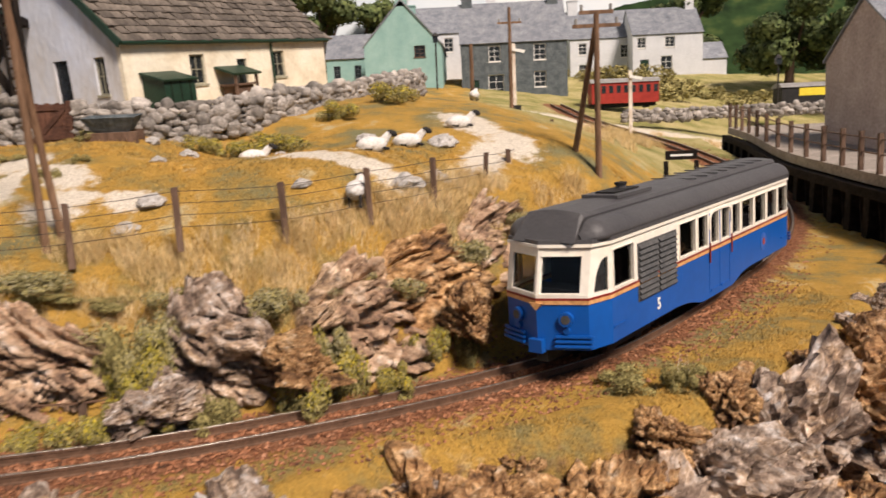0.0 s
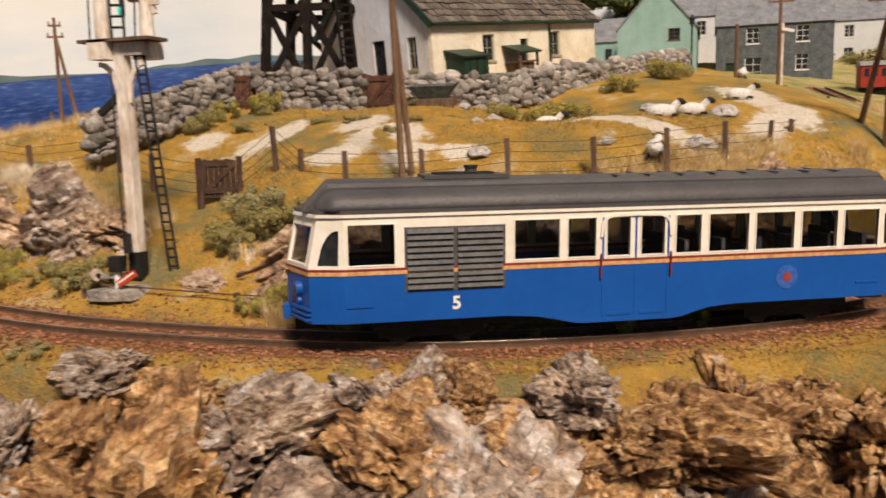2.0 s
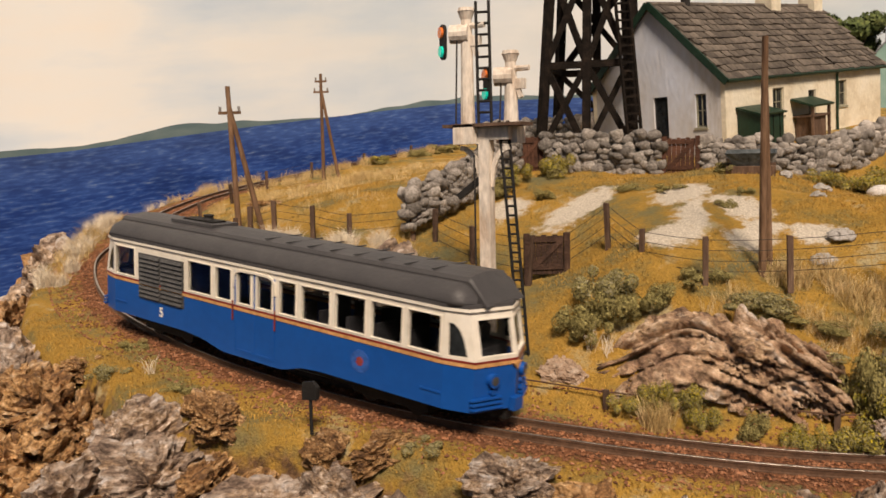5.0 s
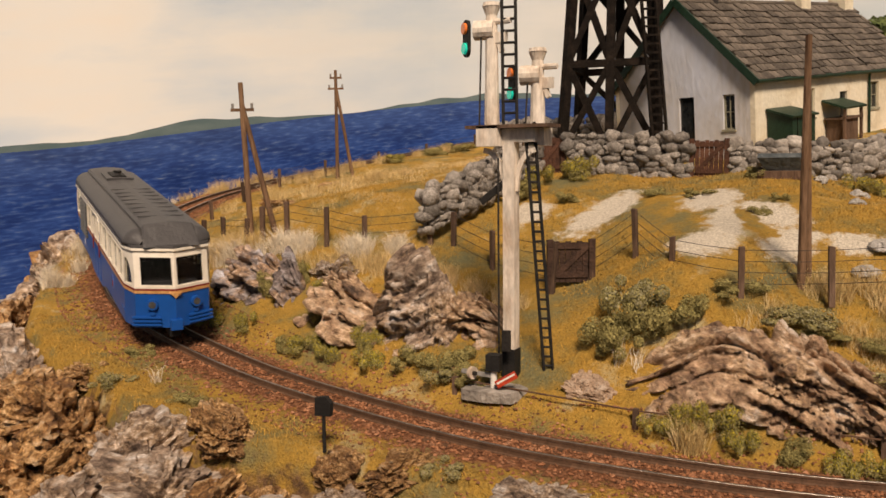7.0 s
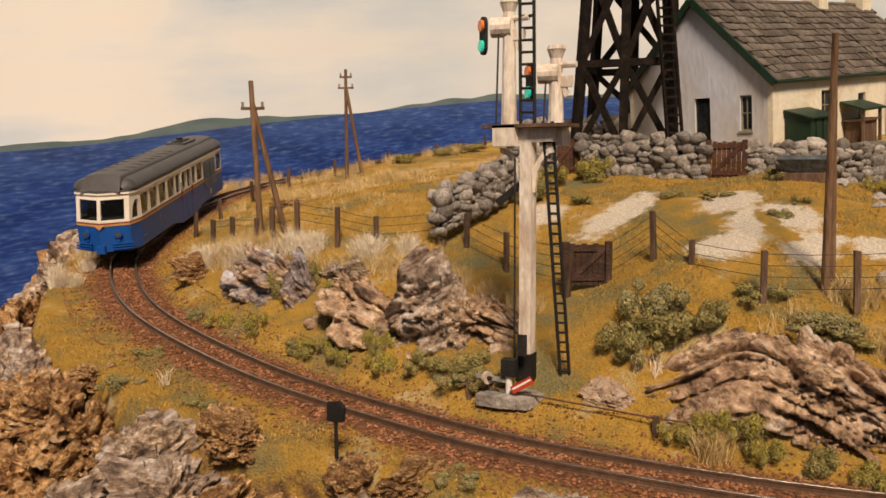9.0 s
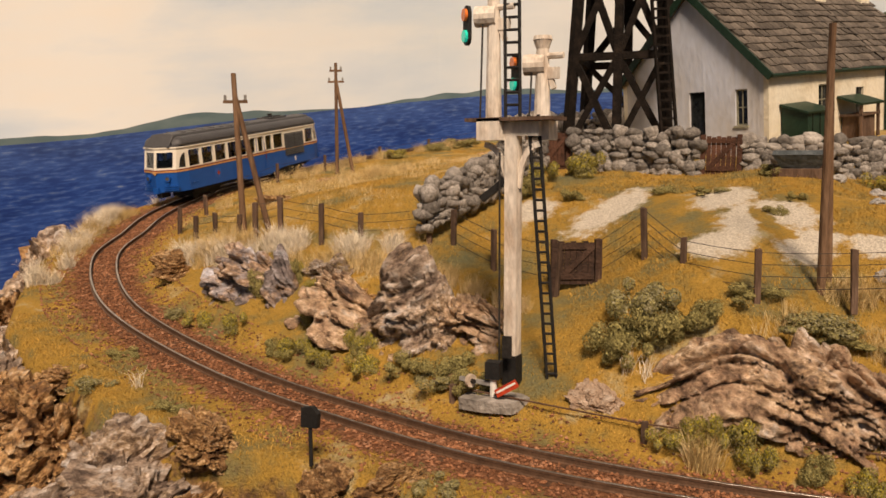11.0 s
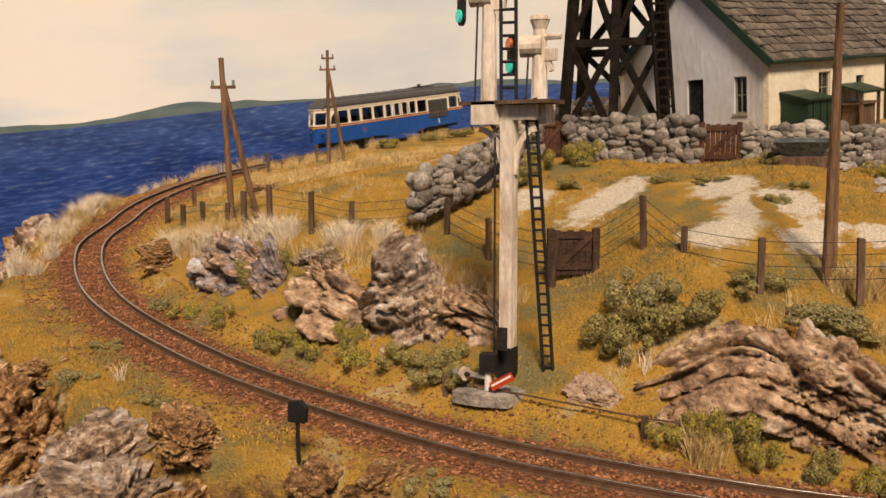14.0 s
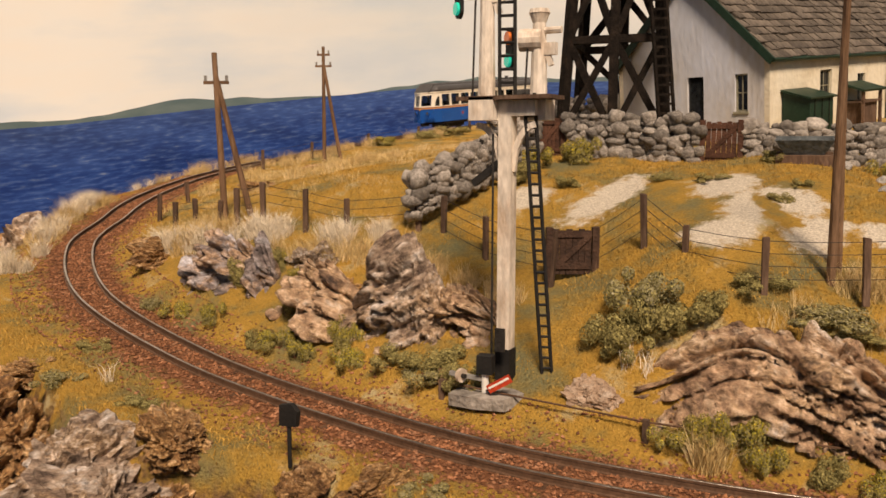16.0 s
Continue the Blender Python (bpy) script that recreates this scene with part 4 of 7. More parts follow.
def tuft_roots(spots, rs):
    pts, hs, sp = [], [], []
    for x, y, rad, h, n in spots:
        a, q = rs.uniform(0, 6.28, n), rad * np.sqrt(rs.uniform(0, 1, n))
        px, py = x + np.cos(a) * q, y + np.sin(a) * q
        pts.append(np.stack([px, py, ground_height(px, py) - 0.02], 1))
        hs.append(np.full(n, h))
        sp.append(np.full(n, 0.75))
    return np.vstack(pts), np.concatenate(hs), np.concatenate(sp)


def along_line(a, b, n, jitter, rs):
    t = rs.uniform(0, 1, n)
    return [(a[0] + (b[0] - a[0]) * k + rs.uniform(-jitter, jitter), a[1] + (b[1] - a[1]) * k + rs.uniform(-jitter, jitter)) for k in t]


def build_grass():
    rs = np.random.RandomState(8)
    straw, pale = [], []
    for x, y in along_line((-5.4, 8.9), (-2.0, 9.85), 24, 0.25, rs) + along_line((-2.0, 9.9), (0.9, 12.9), 28, 0.28, rs) + along_line((0.6, 12.2), (2.4, 14.6), 24, 0.3, rs):
        straw.append((x, y, 0.2, rs.uniform(0.14, 0.36), 90))
    for x, y in along_line((-4.9, 9.9), (-2.1, 10.15), 17, 0.2, rs) + along_line((-2.1, 10.2), (-0.2, 11.6), 18, 0.2, rs) + along_line((-0.2, 11.6), (0.7, 13.6), 16, 0.25, rs):
        straw.append((x, y, 0.18, rs.uniform(0.25, 0.5), 140))
    for x, y in along_line((-10.8, 9.4), (-9.0, 9.2), 16, 0.3, rs) + along_line((-16.2, 9.2), (-15.0, 9.6), 14, 0.3, rs) + along_line((-13.4, 9.2), (-11.3, 9.3), 14, 0.2, rs):
        straw.append((x, y, 0.16, rs.uniform(0.25, 0.5), 130))
    for x, y in along_line((-23.9, 13.0), (-24.5, 20.5), 44, 0.4, rs) + along_line((-20.3, 9.4), (-22.7, 12.8), 22, 0.25, rs) + along_line((3.2, 19.0), (6.2, 28.0), 26, 0.6, rs) + along_line((8.0, 33.5), (17.0, 35.5), 22, 0.7, rs) + along_line((-17.0, 9.6), (-14.9, 9.7), 12, 0.3, rs) + along_line((-20.0, 15.0), (-14.0, 17.0), 22, 1.5, rs) + along_line((-21.5, 17.5), (-21.0, 22.0), 14, 0.4, rs) + along_line((-21.2, 20.0), (-20.0, 29.0), 22, 0.4, rs) + along_line((-11.4, 9.6), (-10.2, 9.0), 12, 0.3, rs):
        straw.append((x, y, 0.22, rs.uniform(0.25, 0.52), 120))
    for x, y in along_line((-14.8, 9.4), (-13.6, 9.6), 10, 0.25, rs) + along_line((-16.6, 9.2), (-15.2, 9.3), 10, 0.22, rs) + along_line((-12.6, 9.7), (-11.7, 9.9), 9, 0.22, rs) + along_line((-18.5, 7.55), (-20.4, 9.5), 8, 0.2, rs) + along_line((-20.6, 9.8), (-22.2, 12.0), 14, 0.2, rs) + along_line((-23.6, 12.2), (-23.9, 15.0), 8, 0.3, rs) + along_line((-13.0, 18.2), (-11.8, 17.8), 9, 0.3, rs):
        pale.append((x, y, 0.17, rs.uniform(0.32, 0.56), 230))
    for x, y in ((-5.85, 7.2), (-5.75, 7.27), (-5.9, 7.3)):
        straw.append((x, y, 0.14, 0.5, 150))
    for k in range(110):
        straw.append((rs.uniform(-19.5, -11.8), rs.uniform(11.0, 19.5), 0.3, rs.uniform(0.12, 0.26), 70))
    for x, y in ((-1.5, 5.9), (1.2, 7.6), (-12.9, 5.4), (-6.7, 8.0), (0.4, 6.9), (2.8, 9.3), (-6.95, 8.05)):
        pale.append((x, y, 0.09, 0.36, 26))
    p, h, sp = tuft_roots(straw, rs)
    blades("straw_grass", p, h, sp, np.full(len(p), 0.0075), STRAW, "long dry straw coloured grass tufts along the fences", 1)
    p, h, sp = tuft_roots(pale, rs)
    blades("pale_grass", p, h, sp, np.full(len(p), 0.009), PALE_STRAW, "tall pale bleached grass tufts", 2)
    # short turf over the banks and the field
    n = 330000
    x, y = rs.uniform(-24, 6, n), rs.uniform(3.5, 16, n)
    far = rs.uniform(0, 1, n) < 0.16
    y = np.where(far, rs.uniform(16, 26, n), y)
    x = np.where(far, rs.uniform(-24, -10, n), x)
    d, zt, s = track_offset(x, y)
    lip = edge_of_cliff(s)
    keep = ((d > 0.85) & (d < 9.5)) | ((d < -0.8) & (-d < lip + 0.25))
    q = np.stack([x, y, 0 * x], 1)
    keep &= fbm(q * 0.8, 4, 31) > 0.4
    for cx, cy, rx, ry, turn in PATHS:
        keep &= ellipse(x, y, cx, cy, rx, ry, turn) < 0.45
    x, y = x[keep], y[keep]
    r = np.stack([x, y, ground_height(x, y) - 0.01], 1)
    blades("turf", r, rs.uniform(0.03, 0.085, len(r)), np.full(len(r), 1.1), np.full(len(r), 0.012), TURF, "short ochre and green static grass turf", 5)


def bush_mesh(seed, mats, n=5000, leaf=0.042):
    """A low bush: clumps of small leaf quads on an uneven mound."""
    rs = np.random.RandomState(seed)
    lumps = np.stack([rs.uniform(-0.75, 0.75, 14), rs.uniform(-0.75, 0.75, 14), rs.uniform(0.05, 0.75, 14)], 1)
    size = rs.uniform(0.2, 0.36, 14)
    which = rs.randint(0, 14, n)
    d = rs.normal(0, 1, (n, 3))
    d /= np.linalg.norm(d, axis=1)[:, None]
    c = lumps[which] + d * (size[which] * rs.uniform(0.8, 1.04, n))[:, None]
    c[:, 2] = np.abs(c[:, 2])
    t = np.cross(d, rs.normal(0, 1, (n, 3)))
    t /= np.linalg.norm(t, axis=1)[:, None]
    b = np.cross(d, t) + d * rs.uniform(-0.6, 0.6, (n, 1))
    k = (leaf * rs.uniform(0.6, 1.5, n))[:, None]
    v = np.stack([c - t * k * 0.6, c + b * k * 0.5, c + t * k * 0.9, c - b * k * 0.5 + d * k * 0.3], 1).reshape(-1, 3)
    f = (np.arange(4)[None] + 4 * np.arange(n)[:, None])
    me = mesh_np("bush", v, f, mats)
    if len(mats) > 1:
        ids = (rs.uniform(0, 1, n) < np.where(c[:, 2] > 0.4, 0.45, 0.12)).astype(np.int32)
        me.polygons.foreach_set("material_index", ids)
    return me


def build_bushes():
    green = [bush_mesh(i, [LEAF]) for i in (1, 2, 3)]
    gorse = [bush_mesh(i, [LEAF, GORSE]) for i in (5, 6, 7)]
    sage = [bush_mesh(i, [LEAF, SAGE]) for i in (8, 9)]
    rnd = random.Random(3)
    spots = [(-3.3, 8.2, 0.4, 1, 0.7), (-3.35, 8.6, 0.4, 2, 0.75), (-1.5, 9.05, 0.35, 1, 0.75), (-1.45, 9.3, 0.4, 2, 0.7), (-2.2, 9.75, 0.5, 2, 0.3), (-0.7, 10.4, 0.5, 2, 0.35), (-4.9, 9.1, 0.5, 2, 0.22), (-3.4, 9.55, 0.5, 2, 0.24), (-1.6, 10.0, 0.45, 2, 0.26), (0.2, 11.4, 0.45, 2, 0.3), (0.9, 12.6, 0.45, 2, 0.25), (-3.35, 8.35, 0.42, 1, 0.75), (-3.2, 8.9, 0.35, 0, 0.4), (-1.75, 9.2, 0.34, 0, 0.5), (-0.25, 10.0, 0.3, 1, 0.5), (-5.9, 7.5, 0.25, 1, 0.3), (-5.3, 7.45, 0.25, 1, 0.32), (-4.75, 7.6, 0.28, 0, 0.25), (-5.6, 9.15, 0.35, 0, 0.2), (-4.6, 9.2, 0.5, 0, 0.14), (-3.9, 9.4, 0.4, 0, 0.14), (-2.6, 9.6, 0.4, 0, 0.16), (-13.0, 8.75, 0.22, 0, 0.45), (-12.4, 8.7, 0.3, 1, 0.2), (-10.9, 7.75, 0.26, 1, 0.4), (-8.9, 7.45, 0.35, 0, 0.25), (-7.35, 8.35, 0.45, 0, 0.42), (-6.95, 8.7, 0.5, 2, 0.5), (-7.15, 8.95, 0.42, 2, 0.42), (-6.6, 8.45, 0.42, 0, 0.45), (-6.25, 8.75, 0.4, 0, 0.32), (-7.0, 8.2, 0.35, 0, 0.35), (-20.3, 22.5, 0.7, 1, 0.3), (-20.0, 24.5, 0.7, 0, 0.35), (-19.7, 26.5, 0.8, 0, 0.35), (-14.3, 7.75, 0.3, 1, 0.25), (-11.9, 7.5, 0.28, 1, 0.25), (-5.2, 8.95, 0.5, 2, 0.2), (-4.2, 8.9, 0.5, 2, 0.2), (-5.55, 7.55, 0.3, 1, 0.4), (-6.2, 7.35, 0.28, 1, 0.25), (-9.3, 7.6, 0.42, 0, 0.3), (-9.8, 7.5, 0.35, 0, 0.3),
             (-10.6, 7.4, 0.28, 1, 0.3), (-11.4, 7.45, 0.24, 1, 0.3), (-13.4, 7.75, 0.24, 1, 0.3), (-12.1, 8.0, 0.25, 0, 0.3), (-13.5, 8.5, 0.3, 0, 0.4), (-11.0, 8.9, 0.25, 1, 0.3), (-3.6, 7.75, 0.38, 1, 0.4), (-3.0, 7.9, 0.3, 1, 0.35), (-2.4, 8.1, 0.36, 0, 0.4), (-3.5, 8.45, 0.35, 0, 0.8),
             (-1.5, 8.65, 0.45, 1, 0.6), (-1.2, 9.2, 0.3, 1, 0.7), (-0.6, 9.1, 0.3, 1, 0.4), (-4.2, 7.6, 0.28, 1, 0.3), (0.3, 10.3, 0.25, 0, 0.4), (1.35, 7.6, 0.3, 0, 0.2), (2.2, 9.2, 0.45, 0, 0.25), (2.8, 9.0, 0.3, 0, 0.3), (-5.0, 5.35, 0.4, 0, 0.25), (-4.5, 5.25, 0.3, 0, 0.25),
             (-3.9, 14.9, 0.55, 1, 0.4), (-3.2, 15.4, 0.6, 1, 0.4), (-4.5, 14.7, 0.35, 1, 0.35), (-9.9, 14.2, 0.45, 1, 0.45), (-10.6, 13.6, 0.45, 1, 0.4), (-2.3, 17.0, 0.55, 1, 0.4), (-1.4, 19.0, 0.6, 1, 0.5), (-10.6, 12.6, 0.4, 0, 0.4), (-9.5, 12.6, 0.3, 0, 0.2), (-6.3, 13.9, 0.4, 0, 0.18), (-7.0, 12.7, 0.3, 0, 0.14),
             (-5.6, 12.2, 0.2, 0, 0.14), (-5.85, 11.6, 0.22, 0, 0.14), (-8.0, 12.9, 0.4, 0, 0.15), (-1.75, 6.3, 0.38, 1, 0.25), (-1.25, 6.45, 0.3, 0, 0.22), (-13.3, 5.0, 0.3, 2, 0.16), (-8.0, 5.2, 0.3, 2, 0.14), (-12.3, 7.45, 0.26, 0, 0.2), (-14.9, 7.9, 0.26, 2, 0.2), (-9.4, 7.4, 0.36, 2, 0.22), (-13.1, 8.75, 0.3, 1, 0.35), (-14.0, 6.0, 0.3, 0, 0.15), (-12.0, 5.2, 0.3, 0, 0.14)]
    for x, y, k, kind, h in spots:
        ob = new("bush", rnd.choice((green, gorse, sage)[kind]))
        ob.matrix_basis = at(x, y, z_at(x, y) - 0.04, 0, 0, rnd.uniform(0, 360))
        ob.scale = (k, k * rnd.uniform(0.8, 1.1), h * 1.15)
        tagged(ob, ("low olive green scrub bush", "low gorse bush with yellow flowers", "dusty grey-green heather bush")[kind], "bush", "scrub bushes")


build_rocks()
build_grass()
build_bushes()

# ---- fences ----
def post_mesh(h, w, seed):
    bm = bmesh.new()
    box(bm, -w, w, -w * 0.85, w * 0.85, -0.2, h)
    for v in bm.verts:
        if v.co.z > 0:
            v.co.x += 0.15 * w * math.sin(seed + v.co.y * 50)
            v.co.z += 0.2 * w * math.cos(seed * 2 + v.co.x * 40)
    bmesh.ops.bevel(bm, geom=bm.edges[:], offset=0.008, segments=1, affect="EDGES")
    return mesh_from(bm, "post", TIMBER)


def fence(points, name, label, wires=4, height=0.62, width=0.04):
    """A post and wire fence. points: x, y and the post's top height."""
    x0, y0, z0 = points[0]
    root = thing(name, Matrix(), label, "fence")
    rnd = random.Random(len(points))
    for i, (x, y, z) in enumerate(points):
        ob = new("post", post_mesh(height, width, i))
        ob.parent = root
        ob.matrix_basis = at(x, y, z - height, rnd.uniform(-3, 3), rnd.uniform(-3, 3), rnd.uniform(-20, 20))
    for (a, b, c), (d, e, f) in zip(points, points[1:]):
        for k in range(wires):
            drop = 0.05 + k * 0.15 * height / 0.62
            m = ((a + d) / 2, (b + e) / 2, (c + f) / 2 - drop - 0.012)
            part("wire", rods(((a, b, c - drop), m), (m, (d, e, f - drop)), r=0.006, n=4), WIRE, root)


fence([(-8.1, 10.05, 1.92), (-7.4, 10.1, 2.41), (-6.75, 9.79, 2.03), (-5.64, 9.11, 2.0), (-4.58, 9.6, 2.0), (-3.3, 9.86, 2.13), (-2.07, 10.36, 2.12), (-1.03, 11.04, 2.23), (-0.17, 11.83, 2.31), (0.61, 13.65, 2.31), (1.05, 14.6, 2.33),
       (1.5, 16.0, 2.45), (2.0, 18.3, 2.7), (2.4, 20.5, 2.9)], "field_fence", "weathered brown post and wire fence along the field")
fence([(-15.0, 9.9, 2.3), (-14.3, 9.85, 2.42), (-13.28, 9.81, 2.33), (-12.46, 9.9, 2.19), (-11.3, 10.35, 2.3)], "lineside_fence", "low weathered post and wire fence beside long grass", 3, 0.6, 0.045)
fence([(-10.9, 10.5, 2.25), (-9.9, 10.1, 1.98), (-8.62, 9.7, 1.86)], "paddock_fence", "post and wire fence between dry stone wall and gate", 4, 0.7, 0.042)
fence([(-17.0, 10.2, 1.95), (-16.2, 10.0, 2.05), (-15.5, 9.95, 2.05)], "short_fence", "leaning old fence posts near the telegraph pole", 2, 0.5, 0.045)
fence([(-18.9, 11.4, 2.0), (-19.6, 12.9, 2.2), (-20.7, 15.2, 2.6), (-21.3, 17.4, 2.95), (-21.4, 19.8, 3.2), (-21.0, 22.5, 3.5), (-20.5, 25.0, 3.8), (-19.9, 28.0, 4.2)], "far_fence", "row of weathered fence posts beside the far track", 2, 0.75, 0.045)


def plank_gate(name, w, h, m, label, wood):
    root = thing(name, m, label, "gate")
    k = 6
    for i in range(k):
        part("plank", cbox(i * w / k + 0.003, (i + 1) * w / k - 0.003, -0.015, 0.015, 0, h - 0.02 * (i % 2)), wood, root)
    for z in (0.12 * h, 0.82 * h):
        part("rail", cbox(0, w, -0.04, -0.016, z, z + 0.09), wood, root)
    part("brace", beams(((0.03, -0.03, 0.16 * h), (w - 0.03, -0.03, 0.86 * h)), w=0.026, h=0.08), wood, root)
    for x in (-0.06, w + 0.06):
        part("gate_post", cbox(x - 0.05, x + 0.05, -0.06, 0.05, -0.2, h * 1.04), wood, root)


plank_gate("field_gate", 0.55, 0.66, at(-8.62, 9.75, 1.22, 0, 0, 32), "dark brown plank gate in the field fence", DARK_TIMBER)
plank_gate("yard_gate", 0.55, 0.76, at(-7.6, 14.62, 2.76, 0, 0, 12), "reddish brown plank gate in the dry stone wall", GATE_BROWN)
plank_gate("corner_gate", 0.5, 0.8, at(-10.95, 14.35, 2.85, 0, 0, 40), "plain brown plank gate leaning in the wall", GATE_BROWN)


# ---- dry stone walls ----
STONES = []
for i in range(6):
    bm = bmesh.new()
    bmesh.ops.create_icosphere(bm, subdivisions=2, radius=1.0)
    v = np.array([q.co for q in bm.verts])
    rs = np.random.RandomState(i + 50)
    cuts = rs.normal(0, 1, (12, 3))
    cuts /= np.linalg.norm(cuts, axis=1)[:, None]
    r = (rs.uniform(0.62, 1.0, 12)[None] / np.maximum(v @ cuts.T, 0.3)).min(1).clip(0, 1.2) + 0.12 * (fbm(v * 2.5 + i, 2, i) - 0.5)
    for q, c, k in zip(bm.verts, v, r):
        q.co = Vector(c) * k
    STONES.append(mesh_from(bm, "stone", STONE, True))


def stone_wall(name, line, height, label, size=0.17, limit=300):
    """A dry stone wall along a line of (x, y); stones in courses, the nearest as parts, the rest joined."""
    root = thing(name, Matrix(), label, "stone wall")
    rnd = random.Random(len(line) + 5)
    pts = curve_points([(x, y, z) for x, y, z in line], 12)
    along = np.concatenate([[0], np.cumsum(np.linalg.norm(np.diff(pts, axis=0), axis=1))])
    total = along[-1]
    jobs = []
    z = 0.02
    course = 0
    while z < height:
        s = rnd.uniform(0, size)
        while s < total:
            k = size * rnd.choice((0.6, 0.75, 0.9, 1.1, 1.35)) * rnd.uniform(0.9, 1.1)
            p = [float(np.interp(s, along, pts[:, i])) for i in range(3)]
            q = [float(np.interp(min(s + 0.1, total), along, pts[:, i])) for i in range(3)]
            turn = math.degrees(math.atan2(q[1] - p[1], q[0] - p[0])) if s + 0.1 < total else 0
            for side in ((-1, 1) if z < height - size * 0.9 else (0,)):
                n = Vector((-math.sin(radians(turn)), math.cos(radians(turn))))
                jobs.append((p[0] + n.x * side * size * 0.5, p[1] + n.y * side * size * 0.5, p[2] + z + rnd.uniform(-0.03, 0.03), k, turn + rnd.uniform(-25, 25), rnd.randrange(6), rnd.uniform(0.55, 0.95), rnd.uniform(-24, 24), side))
            s += k * 1.5
        z += size * 0.78
        course += 1
    front = [j for j in jobs if j[8] <= 0]
    back = [j for j in jobs if j[8] > 0]
    singles, rest = front[:limit], front[limit:] + back
    for x, y, zz, k, turn, i, fl, tilt, _ in singles:
        ob = new("stone", STONES[i])
        ob.parent = root
        ob.matrix_basis = at(x, y, zz, tilt, tilt * 0.6, turn)
        ob.scale = (k, k * 0.8, k * fl)
    if rest:
        verts, faces = [], []
        base = [(np.array([v.co for v in me.vertices]), np.array([list(f.vertices) for f in me.polygons])) for me in STONES]
        off = 0
        for x, y, zz, k, turn, i, fl, tilt, _ in rest:
            m = at(x, y, zz, tilt, tilt * 0.6, turn) @ Matrix.Diagonal((k, k * 0.8, k * fl, 1))
            a = np.array(m)
            v, f = base[i]
            verts.append(v @ a[:3, :3].T + a[:3, 3])
            faces.append(f + off)
            off += len(v)
        ob = new("stones", mesh_np("stones", np.vstack(verts) / S, np.vstack(faces), STONE, True))
        ob.parent = root
        tagged(ob, kind="stuff")


stone_wall("field_wall", [(-10.4, 14.75, 2.85), (-9.2, 14.7, 2.8), (-8.3, 14.68, 2.78), (-7.72, 14.66, 2.75)], 0.82, "dry stone wall of grey rounded stones before the water tower", 0.145)
stone_wall("yard_wall", [(-6.95, 14.85, 2.75), (-6.0, 15.0, 2.7), (-5.0, 15.3, 2.72), (-4.2, 16.2, 2.85), (-3.4, 18.0, 3.05), (-2.7, 20.5, 3.3), (-2.0, 23.5, 3.65), (-1.2, 26.5, 4.0)], 0.8, "dry stone wall of grey stones round the cottage yard", 0.145)
stone_wall("corner_wall", [(-11.35, 10.2, 1.9), (-11.1, 11.4, 2.25), (-11.0, 12.8, 2.65), (-10.9, 14.3, 2.95)], 0.74, "lichen grey dry stone wall end beside the signal", 0.145)
stone_wall("back_wall", [(-14.5, 19.5, 3.2), (-13.0, 18.8, 3.25), (-11.3, 18.4, 3.3), (-10.0, 19.0, 3.3)], 1.0, "rough dry stone wall behind the water tower", 0.22, 120)

# ---- buildings ----
def wall_cells(bm, length, height, openings, t, z0=-0.6):
    """A wall along x from 0 to length, t thick towards +y, with openings (x0, x1, z0, z1) through it."""
    xs = sorted({0, length, *[v for o in openings for v in o[:2]]})
    zs = sorted({z0, height, *[v for o in openings for v in o[2:]]})
    for a, b in zip(xs, xs[1:]):
        for c, d in zip(zs, zs[1:]):
            mx, mz = (a + b) / 2, (c + d) / 2
            if not any(o[0] < mx < o[1] and o[2] < mz < o[3] for o in openings):
                box(bm, a, b, 0, t, c, d)
    bmesh.ops.remove_doubles(bm, verts=bm.verts[:], dist=1e-4)


def window_part(root, m, w, h, frame_mat, bars=(1, 2), depth=0.08, f=0.035):
    """A sash window in an opening w x h whose lower left outer corner is at m."""
    win = part("window", cbox(0, w, depth, depth + 0.02, 0, h), DARK_GLASS_AND_SHADE, root, m=m)
    bm = bmesh.new()
    for a in (0, w - f):
        box(bm, a, a + f, depth - 0.03, depth - 0.004, 0, h)
    for c in (0, h - f):
        box(bm, f, w - f, depth - 0.03, depth - 0.004, c, c + f)
    part("frame", bm, frame_mat, win)
    bm = bmesh.new()
    for i in range(1, bars[0] + 1):
        x = w * i / (bars[0] + 1)
        box(bm, x - f * 0.3, x + f * 0.3, depth - 0.026, depth - 0.008, f, h - f)
    for i in range(1, bars[1] + 1):
        z = h * i / (bars[1] + 1)
        box(bm, f, w - f, depth - 0.022, depth - 0.012, z - f * 0.3, z + f * 0.3)
    part("glazing_bar", bm, frame_mat, win)
    part("sill", cbox(-0.03, w + 0.03, -0.03, depth - 0.03, -0.05, 0.0), frame_mat, win)
    return win


